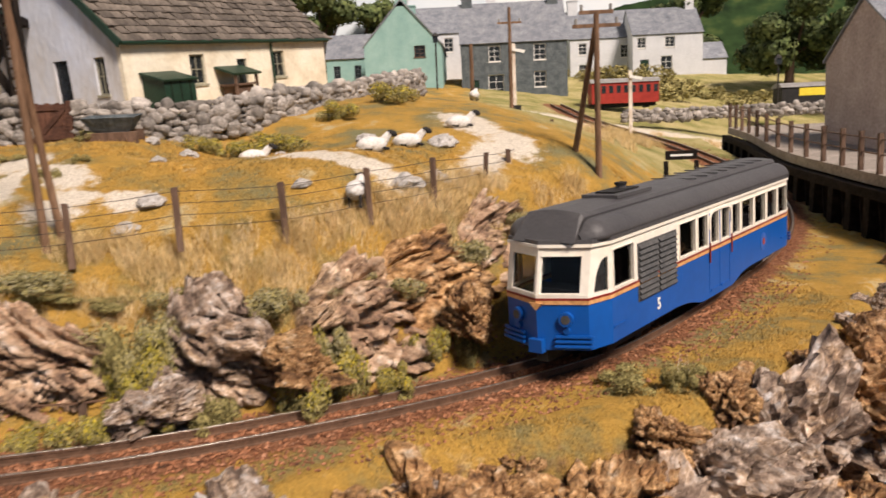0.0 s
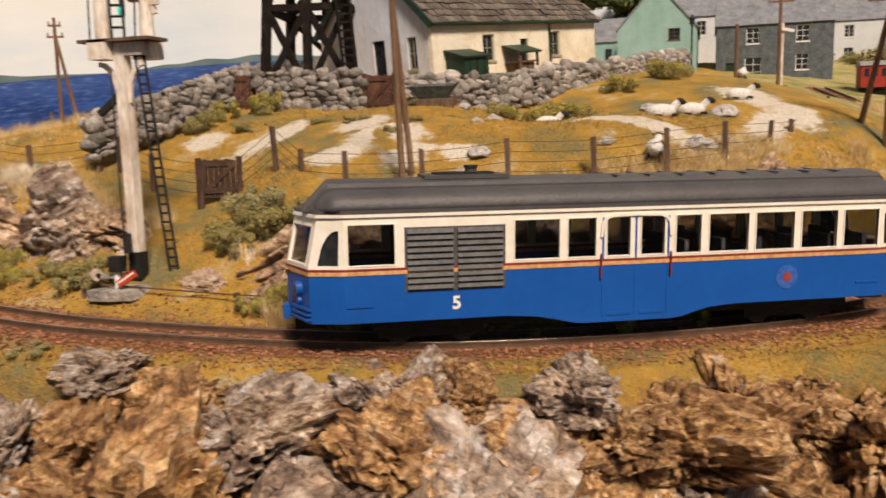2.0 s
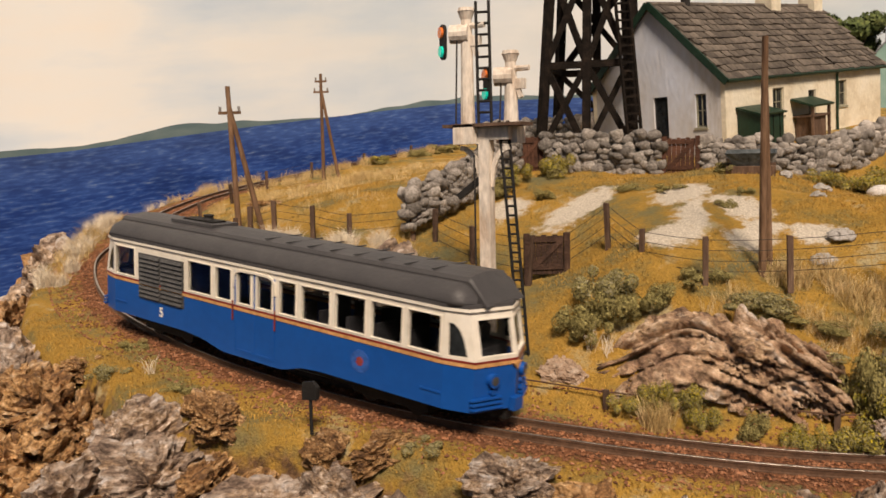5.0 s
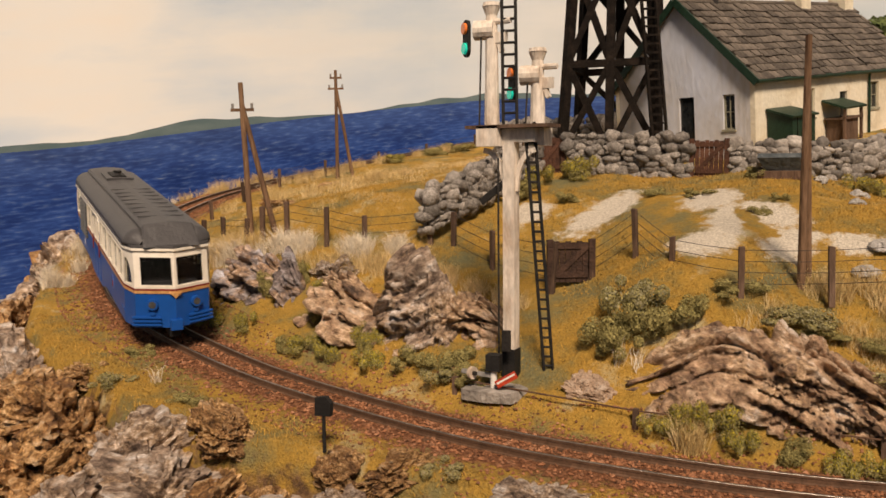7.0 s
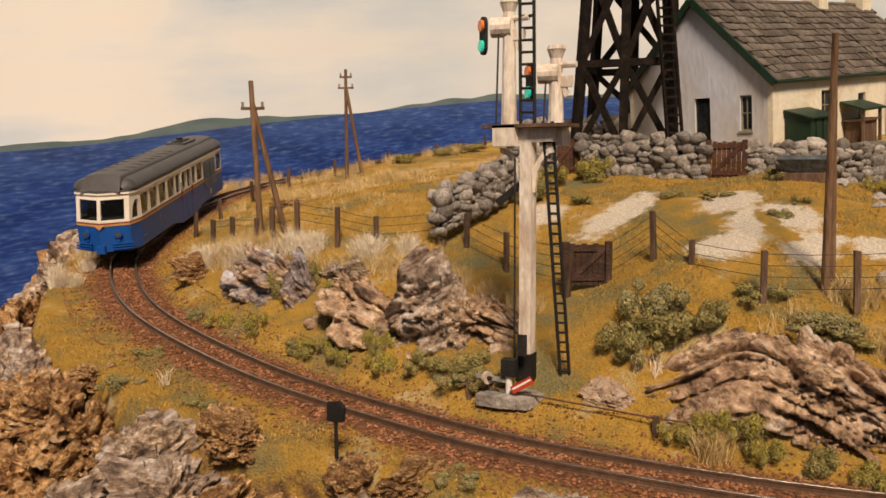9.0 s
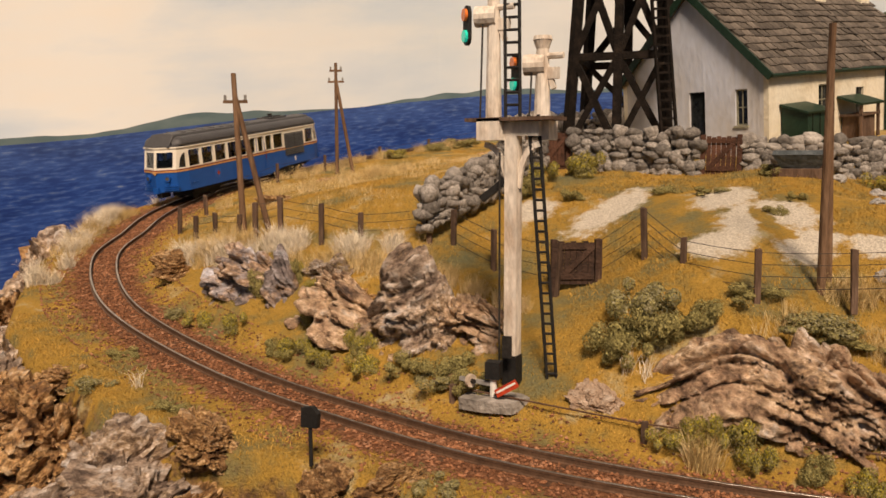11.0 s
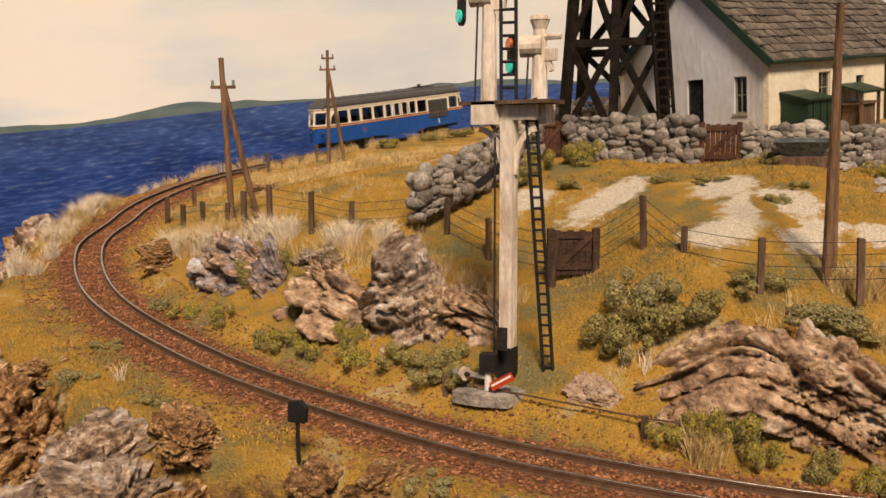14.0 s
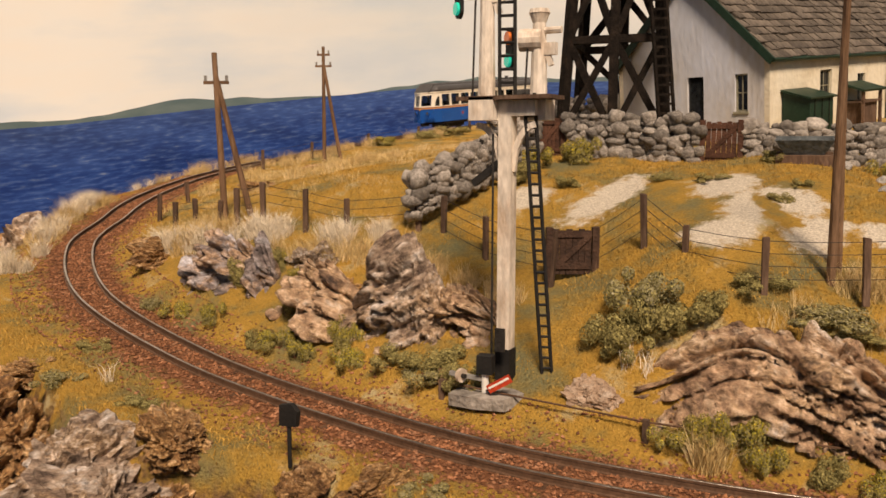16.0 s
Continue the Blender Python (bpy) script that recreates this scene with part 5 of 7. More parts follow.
def house(name, m, L, W, H, rise, wall_mat, roof_mat, label, front=(), gable=(), chimneys=(), frame_mat=None, t=0.12, roof_slates=True, over=0.08, bars=(1, 2)):
    """A gabled house: front wall along x, gable along y at x = 0. front, gable: openings (a0, a1, z0, z1, kind)."""
    frame_mat = frame_mat or PLAIN_WHITE
    root = thing(name, m, label, "house")
    bm = bmesh.new()
    wall_cells(bm, L, H, [o[:4] for o in front], t)
    part("front_wall", bm, wall_mat, root)
    bm = bmesh.new()
    wall_cells(bm, W - 2 * t, H, [(o[0] - t, o[1] - t, o[2], o[3]) for o in gable], t)
    prism(bm, [(-t, H), (W - t, H), (W / 2 - t, H + rise)], "y", 0, t)
    bm.transform(Matrix.Rotation(radians(90), 4, "Z") @ Matrix.Diagonal((1, -1, 1, 1)))
    bmesh.ops.reverse_faces(bm, faces=bm.faces[:])
    bm.transform(Matrix.Translation((0, t, 0)))
    # the cottage's gable has its blue shade in the wall colour
    part("gable_wall", bm, SHADED_GABLE_WALL if name == "cottage" else wall_mat, root)
    bm = bmesh.new()
    box(bm, 0, L, W - t, W, -0.6, H)
    part("back_wall", bm, wall_mat, root)
    bm = bmesh.new()
    box(bm, L - t, L, t, W - t, -0.6, H)
    prism(bm, [(0, H), (W, H), (W / 2, H + rise)], "x", L - t, L)
    part("end_wall", bm, wall_mat, root)
    part("floor", cbox(t, L - t, t, W - t, -0.3, -0.25), TIMBER, root)
    slope = math.atan2(rise, W / 2)
    sl = math.hypot(rise, W / 2) + over
    for side in (0, 1):
        bm = bmesh.new()
        box(bm, -over, L + over, -over, sl - over, 0.0, 0.06)
        mm = Matrix.Translation((0, 0, H)) @ Matrix.Rotation(slope, 4, "X") if side == 0 else Matrix.Translation((0, W, H)) @ Matrix.Diagonal((1, -1, 1, 1)) @ Matrix.Rotation(slope, 4, "X")
        bm.transform(mm)
        if side:
            bmesh.ops.reverse_faces(bm, faces=bm.faces[:])
        part("roof", bm, roof_mat, root)
    for o in front:
        a0, a1, z0, z1, kind = o
        if kind == "window":
            window_part(root, at(a0, 0, z0), a1 - a0, z1 - z0, frame_mat, bars)
        else:
            # "open": no door leaf, a near-black sheet paints the dark interior
            part("door", cbox(a0, a1, 0.06, 0.1, z0, z1), GREEN_PAINT if kind == "green" else DARK_GLASS_AND_SHADE, root)
    for o in gable:
        a0, a1, z0, z1, kind = o
        if kind == "window":
            window_part(root, at(0, a1, z0, 0, 0, -90), a1 - a0, z1 - z0, frame_mat, bars)
        else:
            # an open gable doorway gets the same sheet of painted shade
            part("door", cbox(0.06, 0.1, a0, a1, z0, z1), GREEN_PAINT if kind == "green" else DARK_GLASS_AND_SHADE, root)
    for x, w, h in chimneys:
        c = part("chimney", cbox(x - w / 2, x + w / 2, W / 2 - w / 2, W / 2 + w / 2, H + rise - 0.3, H + rise + h), wall_mat, root)
        part("chimney_cap", cbox(x - w / 2 - 0.05, x + w / 2 + 0.05, W / 2 - w / 2 - 0.05, W / 2 + w / 2 + 0.05, H + rise + h, H + rise + h + 0.07), wall_mat, c)
    return root


def build_cottage():
    L, W, H, rise = 8.1, 3.92, 1.56, 1.9
    m = at(-6.84, 17.07, 3.3, 0, -5.4, 68.7)
    root = house("cottage", m, L, W, H, rise, CREAM_WALL, SLATE, "cream limewashed cottage with brown slate roof and green trim",
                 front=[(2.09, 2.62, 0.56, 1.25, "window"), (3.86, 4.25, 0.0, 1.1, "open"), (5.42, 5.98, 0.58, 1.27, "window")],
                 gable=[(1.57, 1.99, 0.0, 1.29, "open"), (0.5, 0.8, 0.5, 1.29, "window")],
                 chimneys=[(5.5, 0.5, 0.45), (7.95, 0.5, 0.5)], frame_mat=SASH, bars=(1, 1))
    slope = math.atan2(rise, W / 2)
    sl = math.hypot(rise, W / 2)
    bm = bmesh.new()
    box(bm, -0.16, 0.16, 0, 0.36, 0, 0.04)
    me = mesh_from(bm, "slate", SLATE)
    rnd = random.Random(9)
    rows = 11
    for r in range(rows):
        s = -0.1 + r * (sl / rows)
        x = -0.05 + (r % 2) * 0.15
        while x < L + 0.05:
            w = rnd.uniform(0.75, 1.1)
            ob = new("slate", me)
            ob.parent = root
            mm = Matrix.Translation((0, 0, H * S)) @ Matrix.Rotation(slope, 4, "X") @ at(x + 0.15, s + rnd.uniform(-0.03, 0.02), 0.075 + rnd.uniform(0, 0.018), -7 + rnd.uniform(-2.5, 2.5), rnd.uniform(-2, 2), rnd.uniform(-3, 3))
            ob.matrix_basis = mm
            ob.scale = (w, 1, 1)
            x += 0.325
    # green barge boards, gutter, drainpipe and roof joint
    bm = bmesh.new()
    for y0, y1 in ((-0.12, W / 2), (W + 0.12, W / 2)):
        beam(bm, (-0.12, y0, H - 0.06), (-0.12, y1, H + rise + 0.08), 0.05, 0.16)
    part("barge_board", bm, GREEN_PAINT, root, "dark green barge board")
    part("gutter", rods(((-0.1, -0.12, H - 0.03), (L + 0.1, -0.12, H - 0.03)), r=0.05, n=8), GREEN_PAINT, root, "dark green gutter")
    part("drainpipe", rods(((5.34, -0.05, -0.3), (5.34, -0.05, H - 0.12)), ((5.34, -0.05, H - 0.12), (5.3, -0.12, H - 0.03)), r=0.032), GREEN_PAINT, root, "dark green drainpipe")
    bm = bmesh.new()
    beam(bm, (5.3, 0, H + 0.13), (5.3, W / 2, H + rise + 0.13), 0.05, 0.05)
    part("roof_joint", bm, BLACK_TIMBER, root, "dark roof joint strip")
    part("ridge", rods(((-0.1, W / 2, H + rise + 0.08), (L + 0.1, W / 2, H + rise + 0.08)), r=0.07, n=8), SLATE, root, "slate ridge")
    part("stove_pipe", rods(((1.5, W / 2, H + rise), (1.5, W / 2, H + rise + 0.5)), r=0.12, n=12), DARK_METAL, root, "black stove pipe")
    # green bin with sloping lid beside the wall
    b = thing("coal_bunker", m @ at(0.45, 0, 0), "dark green wooden coal bunker with sloping lid against cottage wall", "bunker")
    bm = bmesh.new()
    prism(bm, [(-0.62, -0.3), (-0.03, -0.3), (-0.03, 0.84), (-0.62, 0.68)], "x", 0, 0.98)
    part("body", bm, GREEN_PAINT, b)
    bm = bmesh.new()
    beam(bm, (0.49, -0.68, 0.69), (0.49, -0.02, 0.885), 1.1, 0.04)
    part("lid", bm, GREEN_PAINT, b)
    for x in (0.2, 0.5, 0.8):
        part("plank_joint", cbox(x - 0.01, x + 0.01, -0.63, -0.618, -0.2, 0.66), BLACK_TIMBER, b)
    p = thing("porch_shelter", m @ at(2.95, 0, 0), "small green roofed shelter with brown boards by the cottage door", "shelter")
    bm = bmesh.new()
    beam(bm, (0.5, -0.6, 0.72), (0.5, -0.02, 0.92), 1.1, 0.05)
    part("roof", bm, GREEN_PAINT, p)
    for x in (0.08, 0.92):
        part("leg", cbox(x - 0.03, x + 0.03, -0.55, -0.49, -0.4, 0.72), TIMBER, p)
    part("crate", cbox(0.15, 0.8, -0.5, -0.05, -0.3, 0.45), TIMBER, p)
    part("shelf", cbox(0.05, 0.95, -0.56, -0.03, 0.45, 0.5), TIMBER, p)


build_cottage()


def build_tower():
    root = thing("water_tower", at(-11.3, 16.5, 3.25, 0, 0, 12), "black timber braced water tower with a ladder", "tower")
    w0, w1, h = 2.35, 1.75, 5.0
    legs = []
    for a, b in ((0, 0), (1, 0), (0, 1), (1, 1), (0.5, 0), (0.5, 1)):
        lo = Vector((a * w0, b * w0, -0.4))
        hi = Vector(((w0 - w1) / 2 + a * w1, (w0 - w1) / 2 + b * w1, h))
        legs.append((lo, hi))
        part("leg", beams((lo, hi), w=0.2), BLACK_TIMBER, root)

    def on(i, z):
        lo, hi = legs[i]
        return lo + (hi - lo) * ((z + 0.4) / (h + 0.4))
    levels = [0.1, 2.2, 4.6]
    for z in levels[1:]:
        for i, j in ((0, 1), (2, 3), (0, 2), (1, 3)):
            part("cross_beam", beams((on(i, z), on(j, z)), w=0.17), BLACK_TIMBER, root)
    for z0, z1 in zip(levels, levels[1:]):
        for i, j in ((0, 4), (4, 1), (2, 3)):
            part("brace", beams((on(i, z0), on(j, z1)), w=0.15), BLACK_TIMBER, root)
            part("brace", beams((on(j, z0), on(i, z1)), w=0.15), BLACK_TIMBER, root)
    tank = part("tank", cbox(-0.1, w0 + 0.1, -0.1, w0 + 0.1, h, h + 1.6), BLACK_TIMBER, root)
    lad = part("ladder", beams(((2.3, -0.55, -0.3), (1.75, 0.1, h)), ((2.62, -0.5, -0.3), (2.07, 0.15, h)), w=0.06), BLACK_TIMBER, root)
    for i in range(26):
        k = i / 26
        a = Vector((2.3, -0.55, -0.3)).lerp(Vector((1.75, 0.1, h)), k)
        b = Vector((2.62, -0.5, -0.3)).lerp(Vector((2.07, 0.15, h)), k)
        part("rung", beams((a, b), w=0.05), BLACK_TIMBER, lad)


build_tower()


# ---- signal ----
def ladder(name, a, b, across, root, mat_, width=0.13, rung=0.13, r=0.018):
    a, b, across = Vector(a), Vector(b), Vector(across).normalized() * width / 2
    lad = part(name, beams((a - across, b - across), (a + across, b + across), w=0.034), mat_, root)
    n = int((b - a).length / rung)
    for i in range(1, n):
        c = a.lerp(b, i / n)
        part("rung", rods((c - across, c + across), r=r, n=6), mat_, lad)
    return lad


def build_signal():
    root = thing("railway_signal", at(-8.36, 7.66, 0.32), "weathered white bracket signal with two heads and black ladders", "signal")
    part("post", beams(((0, 0, 0), (0.0, 0, 3.2)), w=0.165), SIGNAL_WHITE, root)
    part("base", beams(((0, 0, -0.1), (0, 0, 0.3)), w=0.19), BLACK, root, "black tarred foot")
    part("crossbeam", cbox(-0.42, 0.38, -0.08, 0.08, 3.1, 3.28), SIGNAL_WHITE, root)
    part("platform", cbox(-0.58, 0.62, -0.22, 0.22, 3.285, 3.33), TIMBER, root, "brown plank platform")
    for x0, x1 in ((-0.08, -0.4), (0.08, 0.36)):
        bm = bmesh.new()
        prev = None
        for i in range(7):
            a = i / 6 * math.pi / 2
            p = Vector((x0 + (x1 - x0) * (1 - math.cos(a)), 0, 2.45 + 0.55 * math.sin(a)))
            if prev:
                beam(bm, prev, p, 0.05, 0.07)
            prev = p
        part("bracket", bm, SIGNAL_WHITE, root)

    def head(x, y, h, label):
        bm = bmesh.new()
        rod(bm, (x, y, 3.3), (x, y, 3.3 + h), 0.105, 12, 0.075)
        doll = part("doll_post", bm, SIGNAL_WHITE, root)
        part("foot_clamp", cbox(x - 0.16, x + 0.16, y - 0.16, y + 0.12, 3.05, 3.32), SIGNAL_WHITE, doll)
        top = 3.3 + h
        bm = bmesh.new()
        rod(bm, (x, y, top - 0.14), (x, y, top - 0.02), 0.075, 14, 0.12)
        rod(bm, (x, y, top - 0.02), (x, y, top + 0.03), 0.125, 14, 0.11)
        part("cap", bm, SIGNAL_WHITE, doll)
        part("lamp_case", rods(((x - 0.22, y - 0.06, top - 0.32), (x + 0.04, y + 0.0, top - 0.32)), r=0.13, n=14), SIGNAL_WHITE, doll)
        bm = bmesh.new()
        pts = []
        for i in range(20):
            a = 2 * math.pi * i / 20
            pts.append((0.105 * math.cos(a), 0.14 * (1 if math.sin(a) > 0 else -1) + 0.105 * math.sin(a)))
        prism(bm, pts, "x", -0.02, 0.02)
        bm.transform(Matrix.Translation((x - 0.32, y - 0.1, top - 0.42)) @ Matrix.Rotation(radians(50), 4, "Z"))
        plate = part("target_plate", bm, BLACK, doll, "black signal target plate")
        for dz, mm in ((0.13, LENS_RED), (-0.13, LENS_GREEN)):
            c = Vector((x - 0.333, y - 0.115, top - 0.42 + dz))
            v = Vector((-math.cos(radians(50)), -math.sin(radians(50)), 0))
            part("lens", rods((c, c + v * 0.035), r=0.075, n=16), mm, plate, "orange lens" if dz > 0 else "lit green lens")
        part("counterweight", rods(((x, y, top - 0.22), (x + 0.28, y, top - 0.22)), r=0.04, n=8), SIGNAL_WHITE, doll)
        part("stay_bracket", cbox(x + 0.04, x + 0.22, y - 0.04, y + 0.04, top - 0.5, top - 0.36), SIGNAL_WHITE, doll)
        part("balance_arm", beams(((x + 0.05, y, top - 0.34), (x + 0.16, y, top - 0.62)), w=0.06), SIGNAL_WHITE, doll)
        part("down_rod", rods(((x - 0.13, y - 0.13, 3.1), (x - 0.1, y - 0.1, top - 0.4)), r=0.013, n=5), DARK_METAL, doll)

    head(-0.25, -0.06, 1.6, "tall")
    head(0.3, 0.2, 1.0, "short")
    ladder("long_ladder", (0.48, 0.2, -0.2), (0.28, -0.02, 3.36), (1, 0.4, 0), root, BLACK, 0.12)
    ladder("upper_ladder", (0.04, -0.1, 3.33), (0.0, -0.06, 5.0), (1, 0.3, 0), root, BLACK, 0.18, 0.15)
    part("pull_rod", rods(((-0.14, -0.1, 0.1), (-0.14, -0.1, 2.9)), r=0.014, n=5), DARK_METAL, root)
    part("weight_bar", beams(((-0.1, 0.0, 2.55), (-0.42, -0.05, 2.3)), w=0.09), BLACK, root, "black balance weight bar")
    # ground signal and slate slab beside the post
    slab = thing("slate_slab", at(-8.45, 7.3, 0.09, 3, -2, 8), "flat dark grey slate slab at the signal's foot", "slab")
    bm = bmesh.new()
    prism(bm, [(-0.42, -0.14), (-0.1, -0.2), (0.3, -0.19), (0.46, 0.08), (0.2, 0.28), (-0.36, 0.2)], "z", -0.1, 0.05)
    part("slab_body", bm, STONE, slab)
    g = thing("ground_signal", at(-8.45, 7.3, 0.14, 0, 0, 10), "small black and white ground signal with red arm", "signal")
    part("stand", rods(((0, 0, 0), (0, 0, 0.25)), r=0.045, n=10), PLAIN_WHITE, g)
    part("case", cbox(-0.09, 0.1, -0.08, 0.08, 0.24, 0.46), BLACK, g)
    part("arm", beams(((0.08, -0.12, 0.08), (0.34, -0.12, 0.24)), w=0.05, h=0.1), RED_PAINT, g)
    part("arm_stripe", beams(((0.09, -0.148, 0.1), (0.33, -0.148, 0.25)), w=0.006, h=0.025), PLAIN_WHITE, g)
    part("disc", rods(((-0.3, -0.06, 0.2), (-0.26, -0.08, 0.2)), r=0.085, n=18), SIGNAL_WHITE, g)
    part("disc_hub", rods(((-0.26, -0.08, 0.2), (-0.22, -0.1, 0.2)), r=0.03, n=10), DARK_METAL, g)
    part("disc_arm", beams(((-0.45, 0.0, 0.2), (0, 0, 0.16)), w=0.05), GREY_METAL, g)
    part("lamp_frame", cbox(0.1, 0.22, 0.04, 0.08, 0.5, 0.78), DARK_METAL, g)


build_signal()


# ---- poles ----
def pole(x, y, z, h, lean, label, arms=(), strut=None, r=0.065, arm_turn=0):
    root = thing("telegraph_pole", at(x, y, z), label, "pole", "telegraph poles")
    top = Vector((lean[0], lean[1], h))
    bm = bmesh.new()
    rod(bm, (0, 0, -0.3), top, r, 10, r * 0.75)
    part("shaft", bm, POLE, root)
    c, s = math.cos(radians(arm_turn)), math.sin(radians(arm_turn))
    for az, aw in arms:
        p = top * (az / h)
        v = Vector((c, s, 0)) * aw
        a = part("cross_arm", beams((p - v, p + v), w=0.05, h=0.06), POLE, root)
        for k in (-0.85, 0.85):
            q = p + v * k
            part("insulator", rods((q + Vector((0, 0, 0.03)), q + Vector((0, 0, 0.13))), r=0.028, n=8), GREY_METAL, a)
    if strut:
        bm = bmesh.new()
        rod(bm, (strut[0], strut[1], strut[2]), top * strut[3], r * 0.95, 10, r * 0.75)
        part("strut", bm, POLE, root)
    return root


pole(-15.45, 10.05, 1.75, 3.05, (-0.2, 0.05), "brown telegraph pole with a leaning strut", [(2.5, 0.24)], (0.5, 0.2, -0.1, 0.86), arm_turn=25)
pole(-20.45, 19.3, 2.62, 3.53, (0.03, 0), "brown telegraph pole with a leaning strut beside far track", [(3.28, 0.2), (2.93, 0.26)], (0.42, 0.3, 0.0, 0.85), arm_turn=25)
pole(-4.98, 9.8, 1.5, 3.25, (0.02, -0.35), "plain brown timber pole standing in the field", [], (0.05, 0.35, -0.2, 0.86), r=0.056)
pole(2.72, 14.9, 1.7, 2.95, (-0.05, -0.3), "tall brown double telegraph pole", [(2.72, 0.42), (2.95, 0.3)], (-0.42, 0.6, 0.1, 0.95), arm_turn=0)
pole(1.75, 27.4, 3.2, 3.5, (0, -0.1), "slim brown telegraph pole in the village", [(3.0, 0.4)], None, r=0.07)
pole(0.45, 28.5, 3.3, 2.4, (0, 0), "short brown post by the village road", [], None, r=0.08)
pole(-9.0, 48.0, 6.0, 3.5, (0, 0), "distant brown telegraph pole", [(3.1, 0.3)], None, r=0.07)

# ---- village behind ----
house("green_house", at(-5.2, 43.3, 5.2, 0, 0, 0) @ pose(0, 0, 0, 0, 0, 90) @ at(0, -4.1, 0), 7.5, 4.1, 2.2, 2.3, TEAL, GREY_SLATE, "pale green rendered house with grey slate roof",
      gable=[(0.85, 1.45, 1.55, 2.15, "window")], chimneys=[(0.3, 0.6, 0.8), (7.0, 0.6, 0.7)], frame_mat=TIMBER)
house("blue_annex", at(-7.9, 47.0, 5.6), 2.6, 3.5, 1.6, 1.5, TEAL, GREY_SLATE, "low bluish annex with grey slate roof", front=[(0.4, 0.8, 0.5, 1.2, "window"), (1.6, 2.0, 0.5, 1.2, "window")], frame_mat=DARK_HOUSE)
house("grey_pub", at(-0.1, 44.7, 4.1), 5.75, 4.6, 3.35, 2.4, DARK_HOUSE, GREY_SLATE, "dark grey stone two storey house with white windows",
      front=[(1.5, 2.15, 2.35, 3.2, "window"), (3.95, 4.6, 2.35, 3.2, "window"), (3.95, 4.6, 0.9, 1.75, "window"), (1.45, 2.3, 0.5, 1.65, "window"), (0.5, 0.95, 0.0, 1.4, "green")], chimneys=[(0.4, 0.6, 0.8), (5.2, 0.6, 0.8)])
house("white_house", at(7.6, 59.6, 5.6), 6.8, 5.0, 3.4, 2.2, HOUSE_WHITE, GREY_SLATE, "white rendered house with grey slate roof",
      front=[(0.6, 1.2, 2.3, 3.1, "window"), (0.6, 1.2, 0.7, 1.6, "window"), (3.6, 4.2, 2.0, 2.9, "window"), (3.6, 4.2, 0.5, 1.4, "window")], chimneys=[(0.5, 0.7, 0.8)])
house("white_cottage", at(11.7, 57.6, 5.5), 4.8, 4.5, 3.4, 2.0, HOUSE_WHITE, GREY_SLATE, "white rendered cottage with dormer windows and blue door",
      front=[(1.9, 2.7, 0.7, 1.9, "window"), (2.2, 2.9, 2.5, 3.2, "window"), (0.3, 0.9, 2.5, 3.2, "window"), (0.5, 1.1, 0.2, 1.7, "green")], chimneys=[(4.4, 0.6, 0.7)])
house("lean_to", at(16.5, 57.8, 5.5), 1.7, 3.0, 1.6, 1.2, HOUSE_WHITE, GREY_SLATE, "small white lean-to at the cottage end")
house("terrace_house", at(-4.5, 54.0, 6.0), 7.0, 5.0, 3.2, 2.0, HOUSE_WHITE, GREY_SLATE, "white terrace house behind with blue slate roof",
      front=[(3.2, 3.8, 2.0, 2.9, "window"), (5.2, 5.8, 2.0, 2.9, "window"), (5.2, 5.8, 0.6, 1.5, "window")], chimneys=[(0.5, 0.6, 0.7), (6.4, 0.6, 0.7)])
house("pink_building", at(11.75, 21.6, 2.3, 0, 0, 0), 4.5, 5.0, 2.1, 1.6, PINK_WALL, GREY_SLATE, "pinkish grey rendered building on the quay", front=[(0.2, 0.42, 1.0, 1.5, "window")])


def coach(name, m, L, H, mat_, label, panel=None):
    root = thing(name, m, label, "railway coach")
    part("body", cbox(0, L, -0.6, 0.6, 0.25, H - 0.25), mat_, root)
    bm = bmesh.new()
    prism(bm, [(-0.66, H - 0.25), (0.66, H - 0.25), (0.5, H - 0.1), (0.2, H - 0.02), (-0.2, H - 0.02), (-0.5, H - 0.1)], "x", -0.06, L + 0.06)
    part("roof", bm, GREY_METAL, root)
    n = int(L / 0.36)
    if panel is None:
        for i in range(n):
            part("window", cbox(0.12 + i * L / n, 0.12 + i * L / n + 0.2, -0.61, -0.585, H * 0.5, H * 0.74), DARK_GLASS_AND_SHADE, root)
    else:
        part("panel", cbox(L * 0.2, L * 0.62, -0.62, -0.6, H * 0.5, H * 0.78), panel, root)
    part("underframe", cbox(0.1, L - 0.1, -0.4, 0.4, 0.08, 0.25), BLACK, root)
    for x in (0.5, L - 0.5):
        for y in (-0.3, 0.3):
            part("wheel", rods(((x, y - 0.04, 0.16), (x, y + 0.04, 0.16)), r=0.16, n=14), BLACK, root)


coach("red_coach", at(6.3, 41.0, 3.55, 0, 0, 2), 3.3, 1.5, WAGON_RED, "maroon red wooden railway coach with grey roof")
coach("black_van", at(15.6, 41.2, 3.1, 0, 0, 0), 4.2, 1.35, BLACK, "black van with a yellow panel and grey roof", YELLOW_PAINT)


